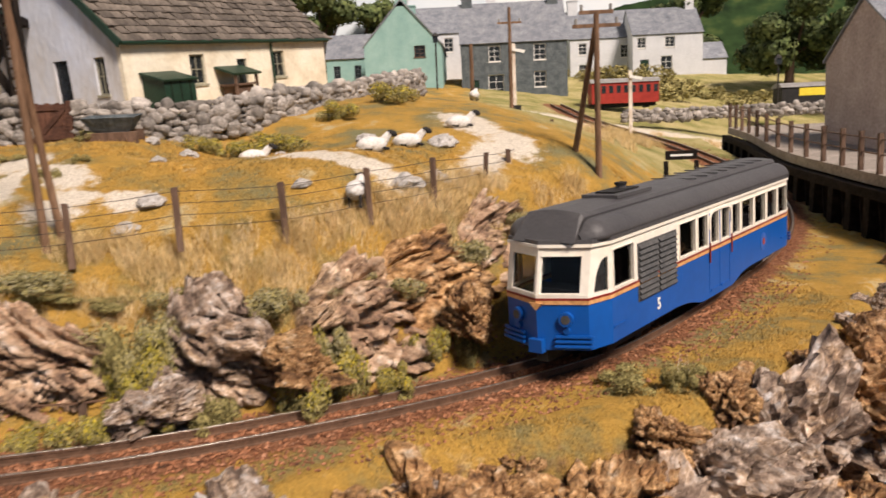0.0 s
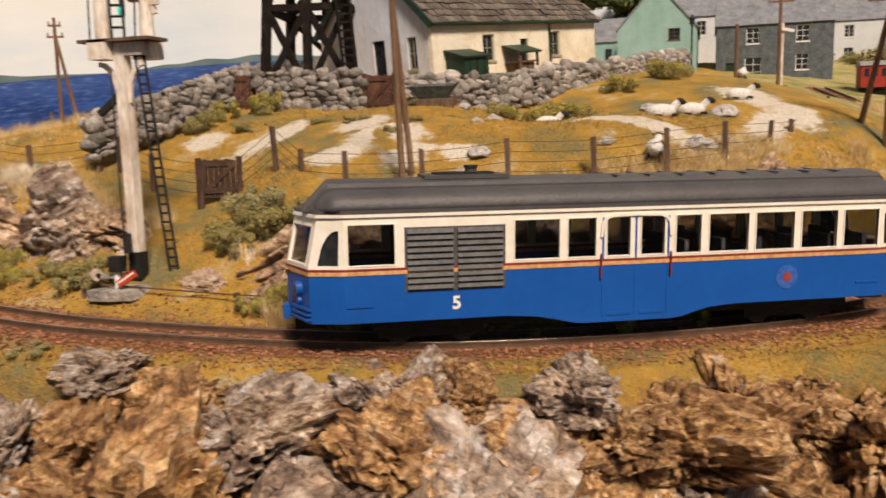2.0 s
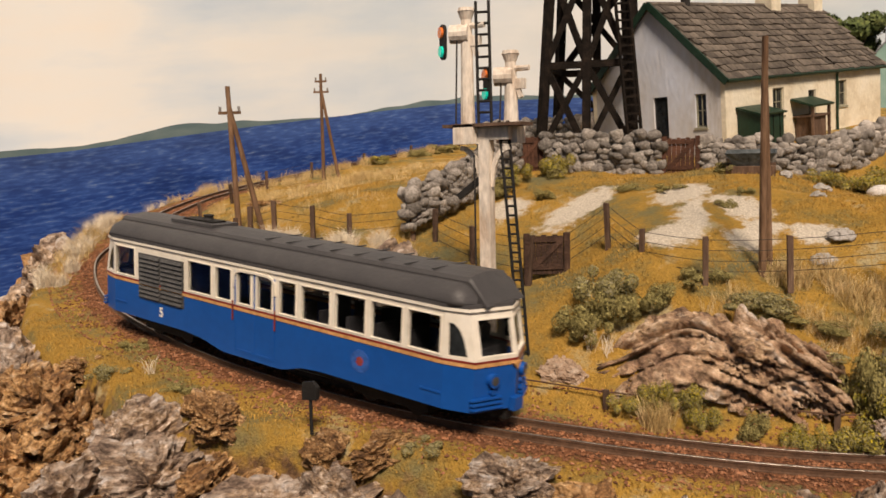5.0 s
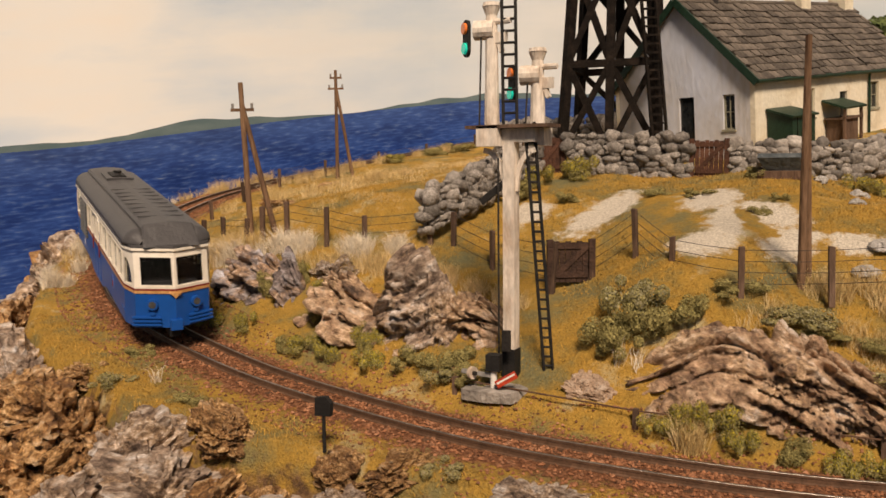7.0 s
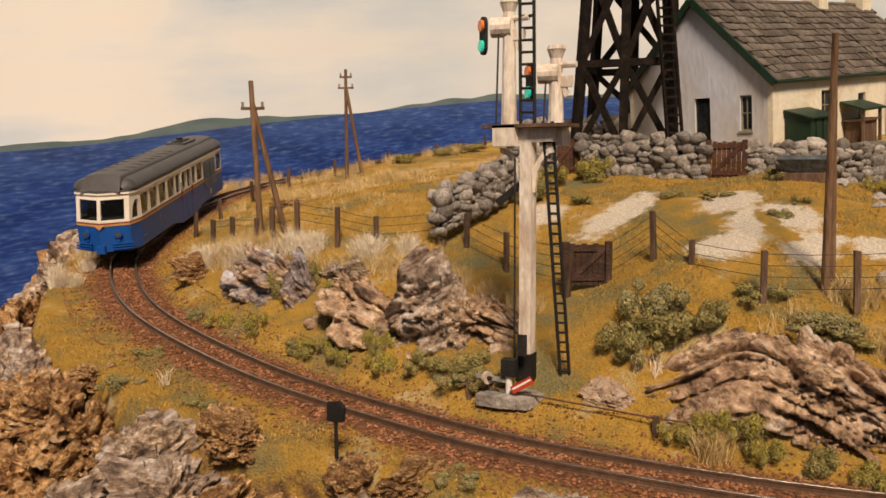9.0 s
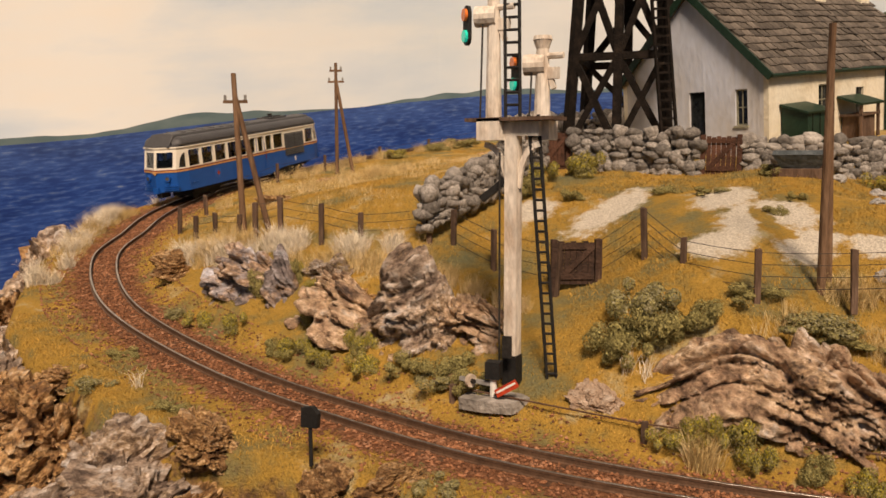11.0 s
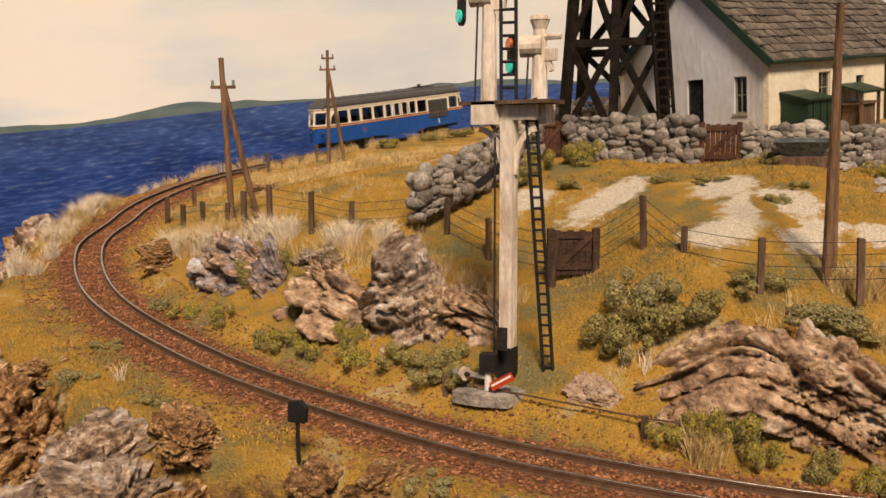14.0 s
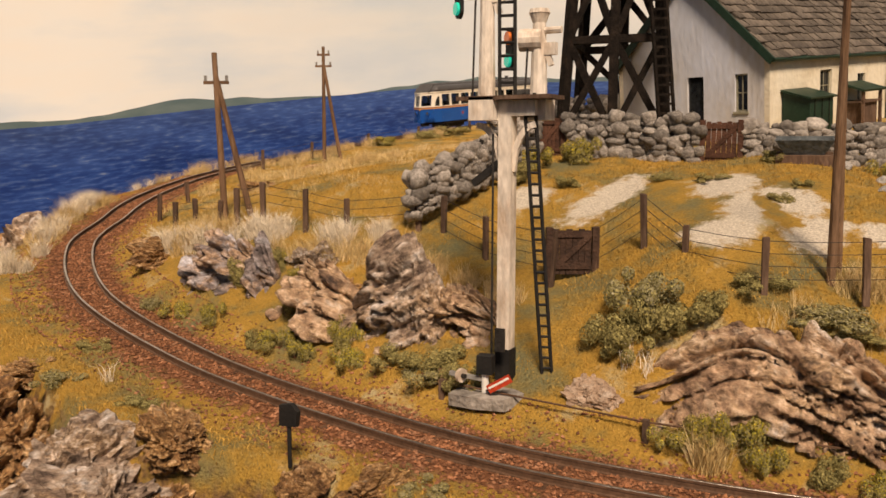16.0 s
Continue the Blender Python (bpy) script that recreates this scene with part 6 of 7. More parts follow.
# trees
def tree(x, y, z, h, w, seed, label):
    rs = np.random.RandomState(seed)
    root = thing("tree", at(x, y, z), label, "tree", "village trees")
    bm = bmesh.new()
    rod(bm, (0, 0, -0.5), (0.1, 0, h * 0.5), 0.32, 10, 0.2)
    tips = []
    for i in range(9):
        a = rs.uniform(0, 6.28)
        t = Vector((math.cos(a) * w * rs.uniform(0.3, 0.75), math.sin(a) * w * rs.uniform(0.3, 0.75), h * rs.uniform(0.28, 0.95)))
        rod(bm, (0.05, 0, h * rs.uniform(0.22, 0.48)), t, 0.13, 6, 0.04)
        tips.append(t)
    part("trunk", bm, TIMBER, root)
    n = 9000
    c = np.array([tips[i] for i in rs.randint(0, 9, n)])
    d = rs.normal(0, 1, (n, 3))
    d /= np.linalg.norm(d, axis=1)[:, None]
    c = c + d * (rs.uniform(0.2, 1.0, n) ** 0.5 * w * 0.42)[:, None] * np.array([1, 1, 0.75])
    t = np.cross(d, rs.normal(0, 1, (n, 3)))
    t /= np.linalg.norm(t, axis=1)[:, None]
    b = np.cross(d, t) + rs.normal(0, 0.4, (n, 3))
    k = rs.uniform(0.07, 0.16, n)[:, None]
    v = np.stack([c - t * k, c + b * k, c + t * k, c - b * k], 1).reshape(-1, 3)
    cr = new("crown", mesh_np("crown", v, np.arange(4)[None] + 4 * np.arange(n)[:, None], DARK_LEAF))
    cr.parent = root


for i, (x, y, z, h, w) in enumerate(((-9.5, 54.0, 6.0, 6.0, 2.6), (-7.0, 57.0, 6.0, 6.5, 2.6), (19.5, 50.0, 4.2, 6.0, 3.2), (23.0, 52.0, 4.2, 6.5, 3.6), (26.5, 49.0, 4.0, 6.5, 3.4), (22.0, 46.0, 3.7, 4.8, 2.6), (16.5, 62.0, 6.0, 7.0, 3.0), (30.0, 54.0, 4.5, 8.0, 3.6))):
    tree(x, y, z, h, w, i, "dark green broadleaf tree behind the village")

hedge = [bush_mesh(40 + i, [LEAF], 500, 0.1) for i in range(3)]
rnd = random.Random(21)
for x, y, k in [(10.0 + i * 1.1, 48.5 + rnd.uniform(-2, 2), rnd.uniform(0.9, 1.7)) for i in range(11)] + [(7.5 + i, 53 + rnd.uniform(-1, 1), 1.2) for i in range(6)]:
    ob = new("hedge_bush", hedge[rnd.randrange(3)])
    ob.matrix_basis = at(x, y, z_at(x, y) - 0.1, 0, 0, rnd.uniform(0, 360))
    ob.scale = (k, k, k * 0.8)
    tagged(ob, "rounded green hedge bush below the white houses", "bush", "hedge bushes")
stone_wall("roadside_wall", [(7.0, 36.0, 2.9), (11.0, 37.0, 2.9), (15.0, 36.5, 2.9), (19.0, 36.0, 2.9)], 0.4, "low stone wall beside the village road", 0.16, 60)


# ---- quay and timber viaduct at the side ----
def build_viaduct():
    root = thing("timber_quay", Matrix(), "black timber quay with a grey deck and fence posts", "quay")
    line = curve_points([(10.2, 31.5, 2.45), (10.0, 28.5, 2.2), (9.3, 23.5, 1.75), (9.1, 19.5, 1.5), (9.2, 16.5, 1.3), (9.8, 12.5, 1.0)], 10)
    verts, faces = [], []
    for p in line:
        verts += [(p[0], p[1], p[2]), (p[0] + 6, p[1] + 1, p[2]), (p[0] + 6, p[1] + 1, p[2] - 0.25), (p[0], p[1], p[2] - 0.25)]
    n = len(line)
    for i in range(n - 1):
        for j in range(4):
            faces.append((i * 4 + j, (i + 1) * 4 + j, (i + 1) * 4 + (j + 1) % 4, i * 4 + (j + 1) % 4))
    ob = new("deck", mesh_np("deck", verts, faces, PLASTER))
    ob.parent = root
    verts, faces = [], []
    for p in line:
        verts += [(p[0] + 0.7, p[1], p[2] - 0.26), (p[0] + 0.7, p[1], p[2] - 5)]
    faces = [(i * 2, i * 2 + 1, i * 2 + 3, i * 2 + 2) for i in range(n - 1)]
    ob = new("back_boarding", mesh_np("back_boarding", verts, faces, BLACK_TIMBER))
    ob.parent = root
    for i in range(0, n, 3):
        p = line[i]
        part("fence_post", cbox(p[0] + 0.02, p[0] + 0.12, p[1] - 0.05, p[1] + 0.05, p[2] - 0.25, p[2] + 0.88), TIMBER, root)
        part("pile", beams(((p[0] - 0.05, p[1], p[2] - 0.3), (p[0] - 0.25, p[1], p[2] - 5)), w=0.26), BLACK_TIMBER, root)
        part("raking_strut", beams(((p[0] + 0.1, p[1], p[2] - 0.35), (p[0] - 0.1, p[1] - 0.7, p[2] - 1.6)), w=0.13), BLACK_TIMBER, root)
    for dz in (0.74, 0.42):
        part("fence_rail", rods(*[((a[0] + 0.07, a[1], a[2] + dz), (b[0] + 0.07, b[1], b[2] + dz)) for a, b in zip(line, line[1:])], r=0.02, n=5), TIMBER, root)
    for dz in (-0.4, -1.9):
        part("waling", beams(*[((a[0] - 0.1, a[1], a[2] + dz), (b[0] - 0.1, b[1], b[2] + dz)) for a, b in zip(line, line[1:])], w=0.22), BLACK_TIMBER, root)


build_viaduct()


def sign_board(x, y, z, turn):
    root = thing("station_nameboard", at(x, y, z, 0, 0, turn), "low dark nameboard on two posts beside the track", "sign")
    part("board", cbox(-0.31, 0.31, -0.025, 0.025, 0.24, 0.42), BLACK_TIMBER, root)
    part("lettering", cbox(-0.22, 0.22, -0.03, -0.0255, 0.31, 0.35), PLAIN_WHITE, root, "unreadable pale lettering bar")
    for a in (-0.3, 0.3):
        part("leg", cbox(a - 0.04, a + 0.04, -0.03, 0.03, -0.2, 0.22), BLACK_TIMBER, root)


sign_board(4.55, 16.2, 1.7, 0)


def street_lamp(x, y, z, h, name="street_lamp"):
    root = thing(name, at(x, y, z), "black cast iron street lamp", "street lamp", "street lamps")
    part("post", rods(((0, 0, 0), (0, 0, h)), r=0.045, n=8), DARK_METAL, root)
    part("lantern", cbox(-0.13, 0.13, -0.13, 0.13, h, h + 0.3), DARK_GLASS_AND_SHADE, root)
    bm = bmesh.new()
    rod(bm, (0, 0, h + 0.3), (0, 0, h + 0.5), 0.2, 8, 0.03)
    part("cap", bm, DARK_METAL, root)


street_lamp(-1.3, 41.0, 4.9, 2.3)
street_lamp(15.3, 40.3, 3.1, 2.2)


def small_signal(x, y, z):
    root = thing("village_signal", at(x, y, z), "white lattice post signal by the village track", "signal")
    part("post", beams(((0, 0, 0), (0, 0, 2.4)), w=0.11), SIGNAL_WHITE, root)
    part("arm", beams(((-0.05, -0.1, 2.2), (0.38, -0.1, 2.1)), w=0.04, h=0.1), PLAIN_WHITE, root)
    part("foot", cbox(-0.2, 0.2, -0.2, 0.2, -0.3, 0.25), BLACK, root)


small_signal(5.9, 28.4, 2.15)
small_signal(1.95, 29.0, 3.3)

# ---- sheep and small things ----
def sheep(x, y, turn, lying, label):
    z = z_at(x, y)
    root = thing("sheep", at(x, y, z, 0, 0, turn), label, "sheep", "sheep in the field")
    root.scale = (0.74, 0.74, 0.74)
    up = 0.13 if lying else 0.3
    bm = bmesh.new()
    bmesh.ops.create_icosphere(bm, subdivisions=3, radius=1)
    v = np.array([q.co for q in bm.verts])
    k = 1 + 0.25 * (fbm(v * 3, 3, 4) - 0.5)
    for q, c, f in zip(bm.verts, v, k):
        q.co = Vector((c[0] * 0.36 * f, c[1] * 0.2 * f, c[2] * 0.19 * f + up))
    part("body", bm, FLEECE, root, smooth=True)
    bm = bmesh.new()
    rod(bm, (0.26, 0, up + 0.06), (0.42, 0, up + 0.24), 0.11, 10, 0.075)
    part("neck", bm, FLEECE, root)
    bm = bmesh.new()
    bmesh.ops.create_icosphere(bm, subdivisions=2, radius=1)
    bm.transform(Matrix.Translation((0.5, 0, up + 0.24)) @ Matrix.Rotation(radians(25), 4, "Y") @ Matrix.Diagonal((0.13, 0.07, 0.075, 1)))
    h = part("head", bm, BLACK_FACE, root, "black face")
    for s in (-1, 1):
        part("ear", rods(((0.43, s * 0.05, up + 0.29), (0.41, s * 0.13, up + 0.27)), r=0.022, n=6), BLACK_FACE, h)
    for a in (-0.2, 0.2):
        for s in (-0.11, 0.11):
            if lying:
                part("leg", rods(((a, s, 0.06), (a + 0.16, s * 1.5, 0.03)), r=0.035, n=6), BLACK_FACE, root)
            else:
                part("leg", rods(((a, s, up - 0.08), (a, s, -0.02)), r=0.03, n=6), BLACK_FACE, root)


sheep(-3.6, 14.6, 20, True, "white sheep with black face lying in the field")
sheep(-1.22, 11.15, 85, False, "white sheep with black face standing by the fence")
sheep(-0.75, 14.5, 15, True, "white sheep with black face resting on the slope")
sheep(-1.25, 13.35, 25, True, "white sheep with black rump lying down")
sheep(0.15, 16.2, 15, True, "white sheep with black face lying beside chalk path")
sheep(0.5, 24.0, 80, False, "white sheep standing far up the slope")


def trough():
    root = thing("stone_trough", at(-5.8, 13.85, z_at(-5.8, 13.85) + 0.08, 8, 0, 6), "flared dark slate water trough on a brown timber base", "trough")
    for y in (-0.16, 0.2):
        part("base", cbox(-0.44, 0.44, y - 0.06, y + 0.06, -0.14, 0.06), TIMBER, root)
    low, high, t, h = (0.3, 0.15), (0.46, 0.28), 0.04, 0.26
    bm = bmesh.new()
    loops = []
    for (a, b), z in ((low, 0.06), (high, 0.06 + h), ((high[0] - t, high[1] - t), 0.06 + h), ((low[0] - t, low[1] - t), 0.1)):
        loops.append([bm.verts.new((x, y, z)) for x, y in ((-a, -b), (a, -b), (a, b), (-a, b))])
    for p, q in zip(loops, loops[1:]):
        for k in range(4):
            bm.faces.new((p[k], p[(k + 1) % 4], q[(k + 1) % 4], q[k]))
    bm.faces.new(loops[0][::-1])
    bm.faces.new(loops[-1])
    part("basin", bm, DARK_HOUSE, root)
    part("water", cbox(-0.34, 0.34, -0.18, 0.18, 0.21, 0.22), DARK_GLASS_AND_SHADE, root)


trough()


def marker():
    root = thing("lineside_marker", at(-9.46, 4.95, -0.02), "small black lineside marker board on a thin stake", "marker")
    part("stake", rods(((0, 0, -0.15), (0, 0, 0.3)), r=0.022, n=6), BLACK, root)
    bm = bmesh.new()
    prism(bm, [(-0.11, 0.28), (0.11, 0.3), (0.13, 0.46), (0.05, 0.53), (-0.1, 0.5)], "y", -0.03, 0.03)
    part("board", bm, BLACK, root)


marker()


def wire_stakes():
    """The signal wire runs on low stakes beside the track."""
    root = thing("signal_wire", Matrix(), "low brown stakes carrying the signal wire beside the track", "wire")
    pts = []
    for s in (-8.2, -6.0, -3.6, -0.6, 2.2):
        p, q = track_at(s), track_at(s + 0.1)
        n = Vector(((q - p).y, -(q - p).x, 0)).normalized()
        c = p + n * 0.98
        c.z = z_at(c.x, c.y) + 0.2
        pts.append(c)
        part("stake", cbox(c.x - 0.035, c.x + 0.035, c.y - 0.03, c.y + 0.03, c.z - 0.3, c.z + 0.03), TIMBER, root)
    part("wire", rods(*zip(pts, pts[1:]), r=0.012, n=5), RAIL, root)


wire_stakes()


def wall_bird():
    root = thing("black_bird", at(-11.05, 11.9, 2.98, 0, 0, 30), "small black bird perched on the stone wall", "bird")
    bm = bmesh.new()
    bmesh.ops.create_icosphere(bm, subdivisions=2, radius=1)
    bm.transform(Matrix.Translation((0, 0, 0.08)) @ Matrix.Diagonal((0.13, 0.08, 0.09, 1)))
    part("body", bm, BLACK_FACE, root)
    part("head", rods(((0.08, 0, 0.12), (0.12, 0, 0.2)), r=0.045, n=8), BLACK_FACE, root)
    part("tail", beams(((-0.1, 0, 0.08), (-0.2, 0, 0.12)), w=0.05, h=0.02), BLACK_FACE, root)


wall_bird()

# ---- the railcar: x ahead, y to its left, z up from the rail ----
XA, XB, XC = 3.32, 3.7, 3.93          # where the side ends, the corner, the nose
WA, WB = 0.66, 0.56
Z_SKIRT, Z_BELT, Z_SILL, Z_TOP, Z_EAVE = 0.36, 0.91, 1.02, 1.48, 1.6
OPENINGS = [(2.76, 3.27), (0.86, 1.39), (0.42, 0.757), (-0.893, -0.578), (-1.51, -1.0), (-2.115, -1.61), (-2.70, -2.22), (-3.27, -2.80)]
DOOR_PANES = [(0.0, 0.283), (-0.43, -0.14)]


def skirt_z(x):
    return float(np.interp(x, [-4, -1.35, -1.0, -0.62, 0.62, 1.1, 1.5, 4], [Z_SKIRT, Z_SKIRT, 0.33, 0.22, 0.22, 0.33, Z_SKIRT, Z_SKIRT]))


def build_railcar():
    root = thing("railcar", Matrix(), "blue and cream streamlined narrow gauge railcar with grey roof", "railcar")
    plan = [(XA, WA), (XB, WB), (XC, 0), (XB, -WB), (XA, -WA), (-XA, -WA), (-XB, -WB), (-XC, 0), (-XB, WB), (-XA, WA)]

    # lower body: skirt panels following the plan, tumbling home a little
    def ring_wall(z_of, z1, mat_, name, label="", t=0.05, grow=0.0, taper=0.0):
        bm = bmesh.new()
        pts = []
        n = len(plan)
        for i in range(n):
            a, b = Vector(plan[i]), Vector(plan[(i + 1) % n])
            k = max(1, int((b - a).length / 0.12))
            pts += [a.lerp(b, j / k) for j in range(k)]
        m = len(pts)
        rows = []
        for p in pts:
            s = Vector((p.x / XC, p.y / WA))
            o = Vector((p.x + grow * math.copysign(1, p.x) * (abs(p.x) > XA), p.y + grow * math.copysign(1, p.y) * (abs(p.y) > 0.05)))
            q = Vector((p.x - t * p.x / XC * (abs(p.x) > XA), p.y - t * math.copysign(1, p.y) * (abs(p.y) > 0.05)))
            lo = Vector((o.x, o.y))
            rows.append([bm.verts.new((lo.x, lo.y, z_of(p.x))), bm.verts.new((o.x * (1 - taper), o.y * (1 - taper), z1)), bm.verts.new((q.x * (1 - taper), q.y * (1 - taper), z1)), bm.verts.new((q.x, q.y, z_of(p.x)))])
        for i in range(m):
            a, b = rows[i], rows[(i + 1) % m]
            for j in range(4):
                bm.faces.new((b[j], a[j], a[(j + 1) % 4], b[(j + 1) % 4]))
        bmesh.ops.recalc_face_normals(bm, faces=bm.faces[:])
        return part(name, bm, mat_, root, label)

    ring_wall(skirt_z, Z_BELT, CAR_BLUE, "lower_body", "bright blue lower body panels")
    ring_wall(lambda x: Z_BELT, Z_BELT + 0.045, ORANGE_LINE, "tan_stripe", "tan stripe", grow=0.008)
    ring_wall(lambda x: Z_BELT + 0.045, Z_BELT + 0.075, MAROON_LINE, "maroon_stripe", "maroon stripe", grow=0.008)
    ring_wall(lambda x: Z_BELT + 0.075, Z_SILL, CAR_CREAM, "waist_rail", "cream waist rail", grow=0.004)
    ring_wall(lambda x: Z_TOP, Z_EAVE, CAR_CREAM, "cant_rail", "cream band under the roof")
    ring_wall(lambda x: Z_EAVE - 0.035, Z_EAVE, CAR_CREAM, "rain_strip", "cream rain strip", grow=0.025)

    # pillars between the window openings on both sides
    edges = sorted(OPENINGS + DOOR_PANES, reverse=True)
    spans = [(XA - 0.001, edges[0][1])] + [(a[0], b[1]) for a, b in zip(edges, edges[1:])] + [(edges[-1][0], -XA + 0.001)]
    for side in (1, -1):
        for hi, lo in spans:
            if hi - lo < 0.02:
                continue
            y0, y1 = sorted((side * WA, side * (WA - 0.05)))
            part("pillar", cbox(lo, hi, y0, y1, Z_SILL, Z_TOP), CAR_CREAM, root)
        for lo, hi in OPENINGS + DOOR_PANES:
            y = side * (WA - 0.03)
            g = part("window_pane", cbox(lo, hi, y - 0.006, y + 0.006, Z_SILL, Z_TOP), GLASS, root)
            g.visible_shadow = False
            bm = bmesh.new()
            yy = sorted((side * (WA + 0.012), side * (WA - 0.02)))
            box(bm, lo - 0.012, lo, *yy, Z_SILL, Z_TOP)
            box(bm, hi, hi + 0.012, *yy, Z_SILL, Z_TOP)
            box(bm, lo - 0.012, hi + 0.012, *yy, Z_SILL - 0.012, Z_SILL)
            box(bm, lo - 0.012, hi + 0.012, *yy, Z_TOP, Z_TOP + 0.012)
            part("frame", bm, CAR_CREAM, g)
    # tapered corner panels with their curved quarter lights, and the split front screens
    for ex in (1, -1):
        for side in (1, -1):
            a, b = Vector((ex * XA, side * WA, 0)), Vector((ex * XB, side * WB, 0))
            d = b - a
            bm = bmesh.new()
            n_out = Vector((d.y, -d.x, 0)).normalized()
            if n_out.y * side < 0:
                n_out = -n_out

            def pt(u, z, off=0.0):
                return a + d * u - n_out * off + Vector((0, 0, z))
            steps = 10
            # cream panel round an arched opening: left jamb, right jamb, arch
            arch = [(0.16, Z_SILL + 0.02)] + [(0.16 + 0.6 * i / steps, Z_SILL + 0.02 + 0.38 * math.sqrt(max(0.0, 1 - (i / steps) ** 2.4))) for i in range(steps + 1)]
            top_in = arch[1:]
            top_out = [(min(1.0, max(0.0, (u - 0.16) / 0.6)), Z_TOP) for u, z in top_in]
            for off in (0.0, 0.045):
                vi = [bm.verts.new(pt(u, z, off)) for u, z in top_in]
                vo = [bm.verts.new(pt(u, z, off)) for u, z in top_out]
                for i in range(len(vi) - 1):
                    bm.faces.new((vi[i], vi[i + 1], vo[i + 1], vo[i]))
                l0 = [bm.verts.new(pt(0, Z_SILL, off)), bm.verts.new(pt(0.16, Z_SILL, off))]
                bm.faces.new((l0[0], l0[1], vi[0], vo[0]))
                r0 = [bm.verts.new(pt(1.0, Z_SILL, off)), bm.verts.new(pt(0.76, Z_SILL, off))]
                bm.faces.new((r0[1], r0[0], vo[-1], vi[-1]))
            part("corner_panel", bm, CAR_CREAM, root)
            bm = bmesh.new()
            f = [bm.verts.new(pt(u, z, 0.03)) for u, z in [(0.16, Z_SILL)] + top_in]
            bm.faces.new(f)
            g = part("quarter_light", bm, DARK_GLASS_AND_SHADE, root, "dark quarter light")
            # front screen half
            c = Vector((ex * XC, 0, 0))
            fd = c - b
            L = fd.length
            u = fd.normalized()
            inw = Vector((-ex, 0, 0))

            def slab(bm_, s0, s1, z0, z1, t0=0.0, t1=0.045):
                vs = []
                for z in (z0, z1):
                    for s, t in ((s0, t0), (s1, t0), (s1, t1), (s0, t1)):
                        vs.append(bm_.verts.new(b + u * s + inw * t + Vector((0, 0, z))))
                for q in ((3, 2, 1, 0), (4, 5, 6, 7), (0, 1, 5, 4), (1, 2, 6, 5), (2, 3, 7, 6), (3, 0, 4, 7)):
                    bm_.faces.new([vs[i] for i in q])
                bmesh.ops.recalc_face_normals(bm_, faces=bm_.faces[:])
            for s0, s1 in ((0.0, 0.1), (L - 0.04, L)):
                bm = bmesh.new()
                slab(bm, s0, s1, Z_SILL, Z_TOP)
                part("screen_pillar", bm, CAR_CREAM, root)
            bm = bmesh.new()
            slab(bm, 0.1, L - 0.04, Z_SILL, Z_TOP, 0.025, 0.032)
            g = part("windscreen", bm, GLASS, root, "flat windscreen pane")
            g.visible_shadow = False
            bm = bmesh.new()
            slab(bm, 0.1, L - 0.04, Z_SILL, Z_SILL + 0.018, -0.008, 0.025)
            slab(bm, 0.1, L - 0.04, Z_TOP - 0.018, Z_TOP, -0.008, 0.025)
            part("screen_frame", bm, CAR_CREAM, g)
            # head lamp with bezel, small lamp below, bumper bars
            mid = b + u * (L * 0.42)
            nrm = Vector((ex, side * 0.25, 0)).normalized()
            lamp = part("headlight", rods((mid + Vector((0, 0, 0.74)) - nrm * 0.02, mid + Vector((0, 0, 0.74)) + nrm * 0.06), r=0.085, n=18), CAR_BLUE, root, "round blue rimmed headlight")
            part("lens", rods((mid + Vector((0, 0, 0.74)) + nrm * 0.05, mid + Vector((0, 0, 0.74)) + nrm * 0.063), r=0.055, n=18), LOUVRE, lamp)
            part("marker_lamp", rods((mid + Vector((0, 0, 0.6)) - nrm * 0.02, mid + Vector((0, 0, 0.6)) + nrm * 0.035), r=0.04, n=12), CAR_BLUE, root)
            for k in range(3):
                bm = bmesh.new()
                zc = 0.4 + k * 0.055
                slab(bm, -0.06, L * 0.62, zc, zc + 0.035, -0.075 + 0.012 * k, 0.0)
                bmesh.ops.bevel(bm, geom=bm.edges[:], offset=0.008, segments=2, affect="EDGES")
                part("bumper_bar", bm, CAR_BLUE, root)
        # nose coupling pad and the pointed drop of the stripe
        part("coupling_pad", cbox(*sorted((ex * (XC - 0.02), ex * (XC + 0.06))), -0.09, 0.09, 0.34, 0.5), CAR_BLUE, root)
        bm = bmesh.new()
        prism(bm, [(-0.09, Z_BELT + 0.02), (0, Z_BELT - 0.07), (0.09, Z_BELT + 0.02)], "x", *sorted((ex * (XC - 0.035), ex * (XC + 0.016))))
        part("stripe_point", bm, ORANGE_LINE, root, "pointed tan stripe end")

    # roof: a thin plate over the plan, a raised deck with sloping ends, rounded shoulders that stop short of the ends
    bm = bmesh.new()
    prism(bm, [(x + 0.02 * math.copysign(1, x), y * 1.03) for x, y in plan], "z", Z_EAVE + 0.002, Z_EAVE + 0.045)
    roof = part("roof", bm, CAR_ROOF, root, "smooth dark grey roof")
    bm = bmesh.new()
    rows_ = [(-3.86, 0.0, 0.42), (-3.83, 0.05, 0.42), (-3.66, 0.28, 0.4), (-3.58, 0.33, 0.4), (3.58, 0.33, 0.4), (3.66, 0.28, 0.4), (3.83, 0.05, 0.42), (3.86, 0.0, 0.42)]
    rings = []
    for x, h, w in rows_:
        prof = [(-w, 0.0), (-w, 0.8 * h), (-w + 0.035, 0.93 * h), (-w * 0.5, h), (0, h + 0.015 * (h > 0.3)), (w * 0.5, h), (w - 0.035, 0.93 * h), (w, 0.8 * h), (w, 0.0)]
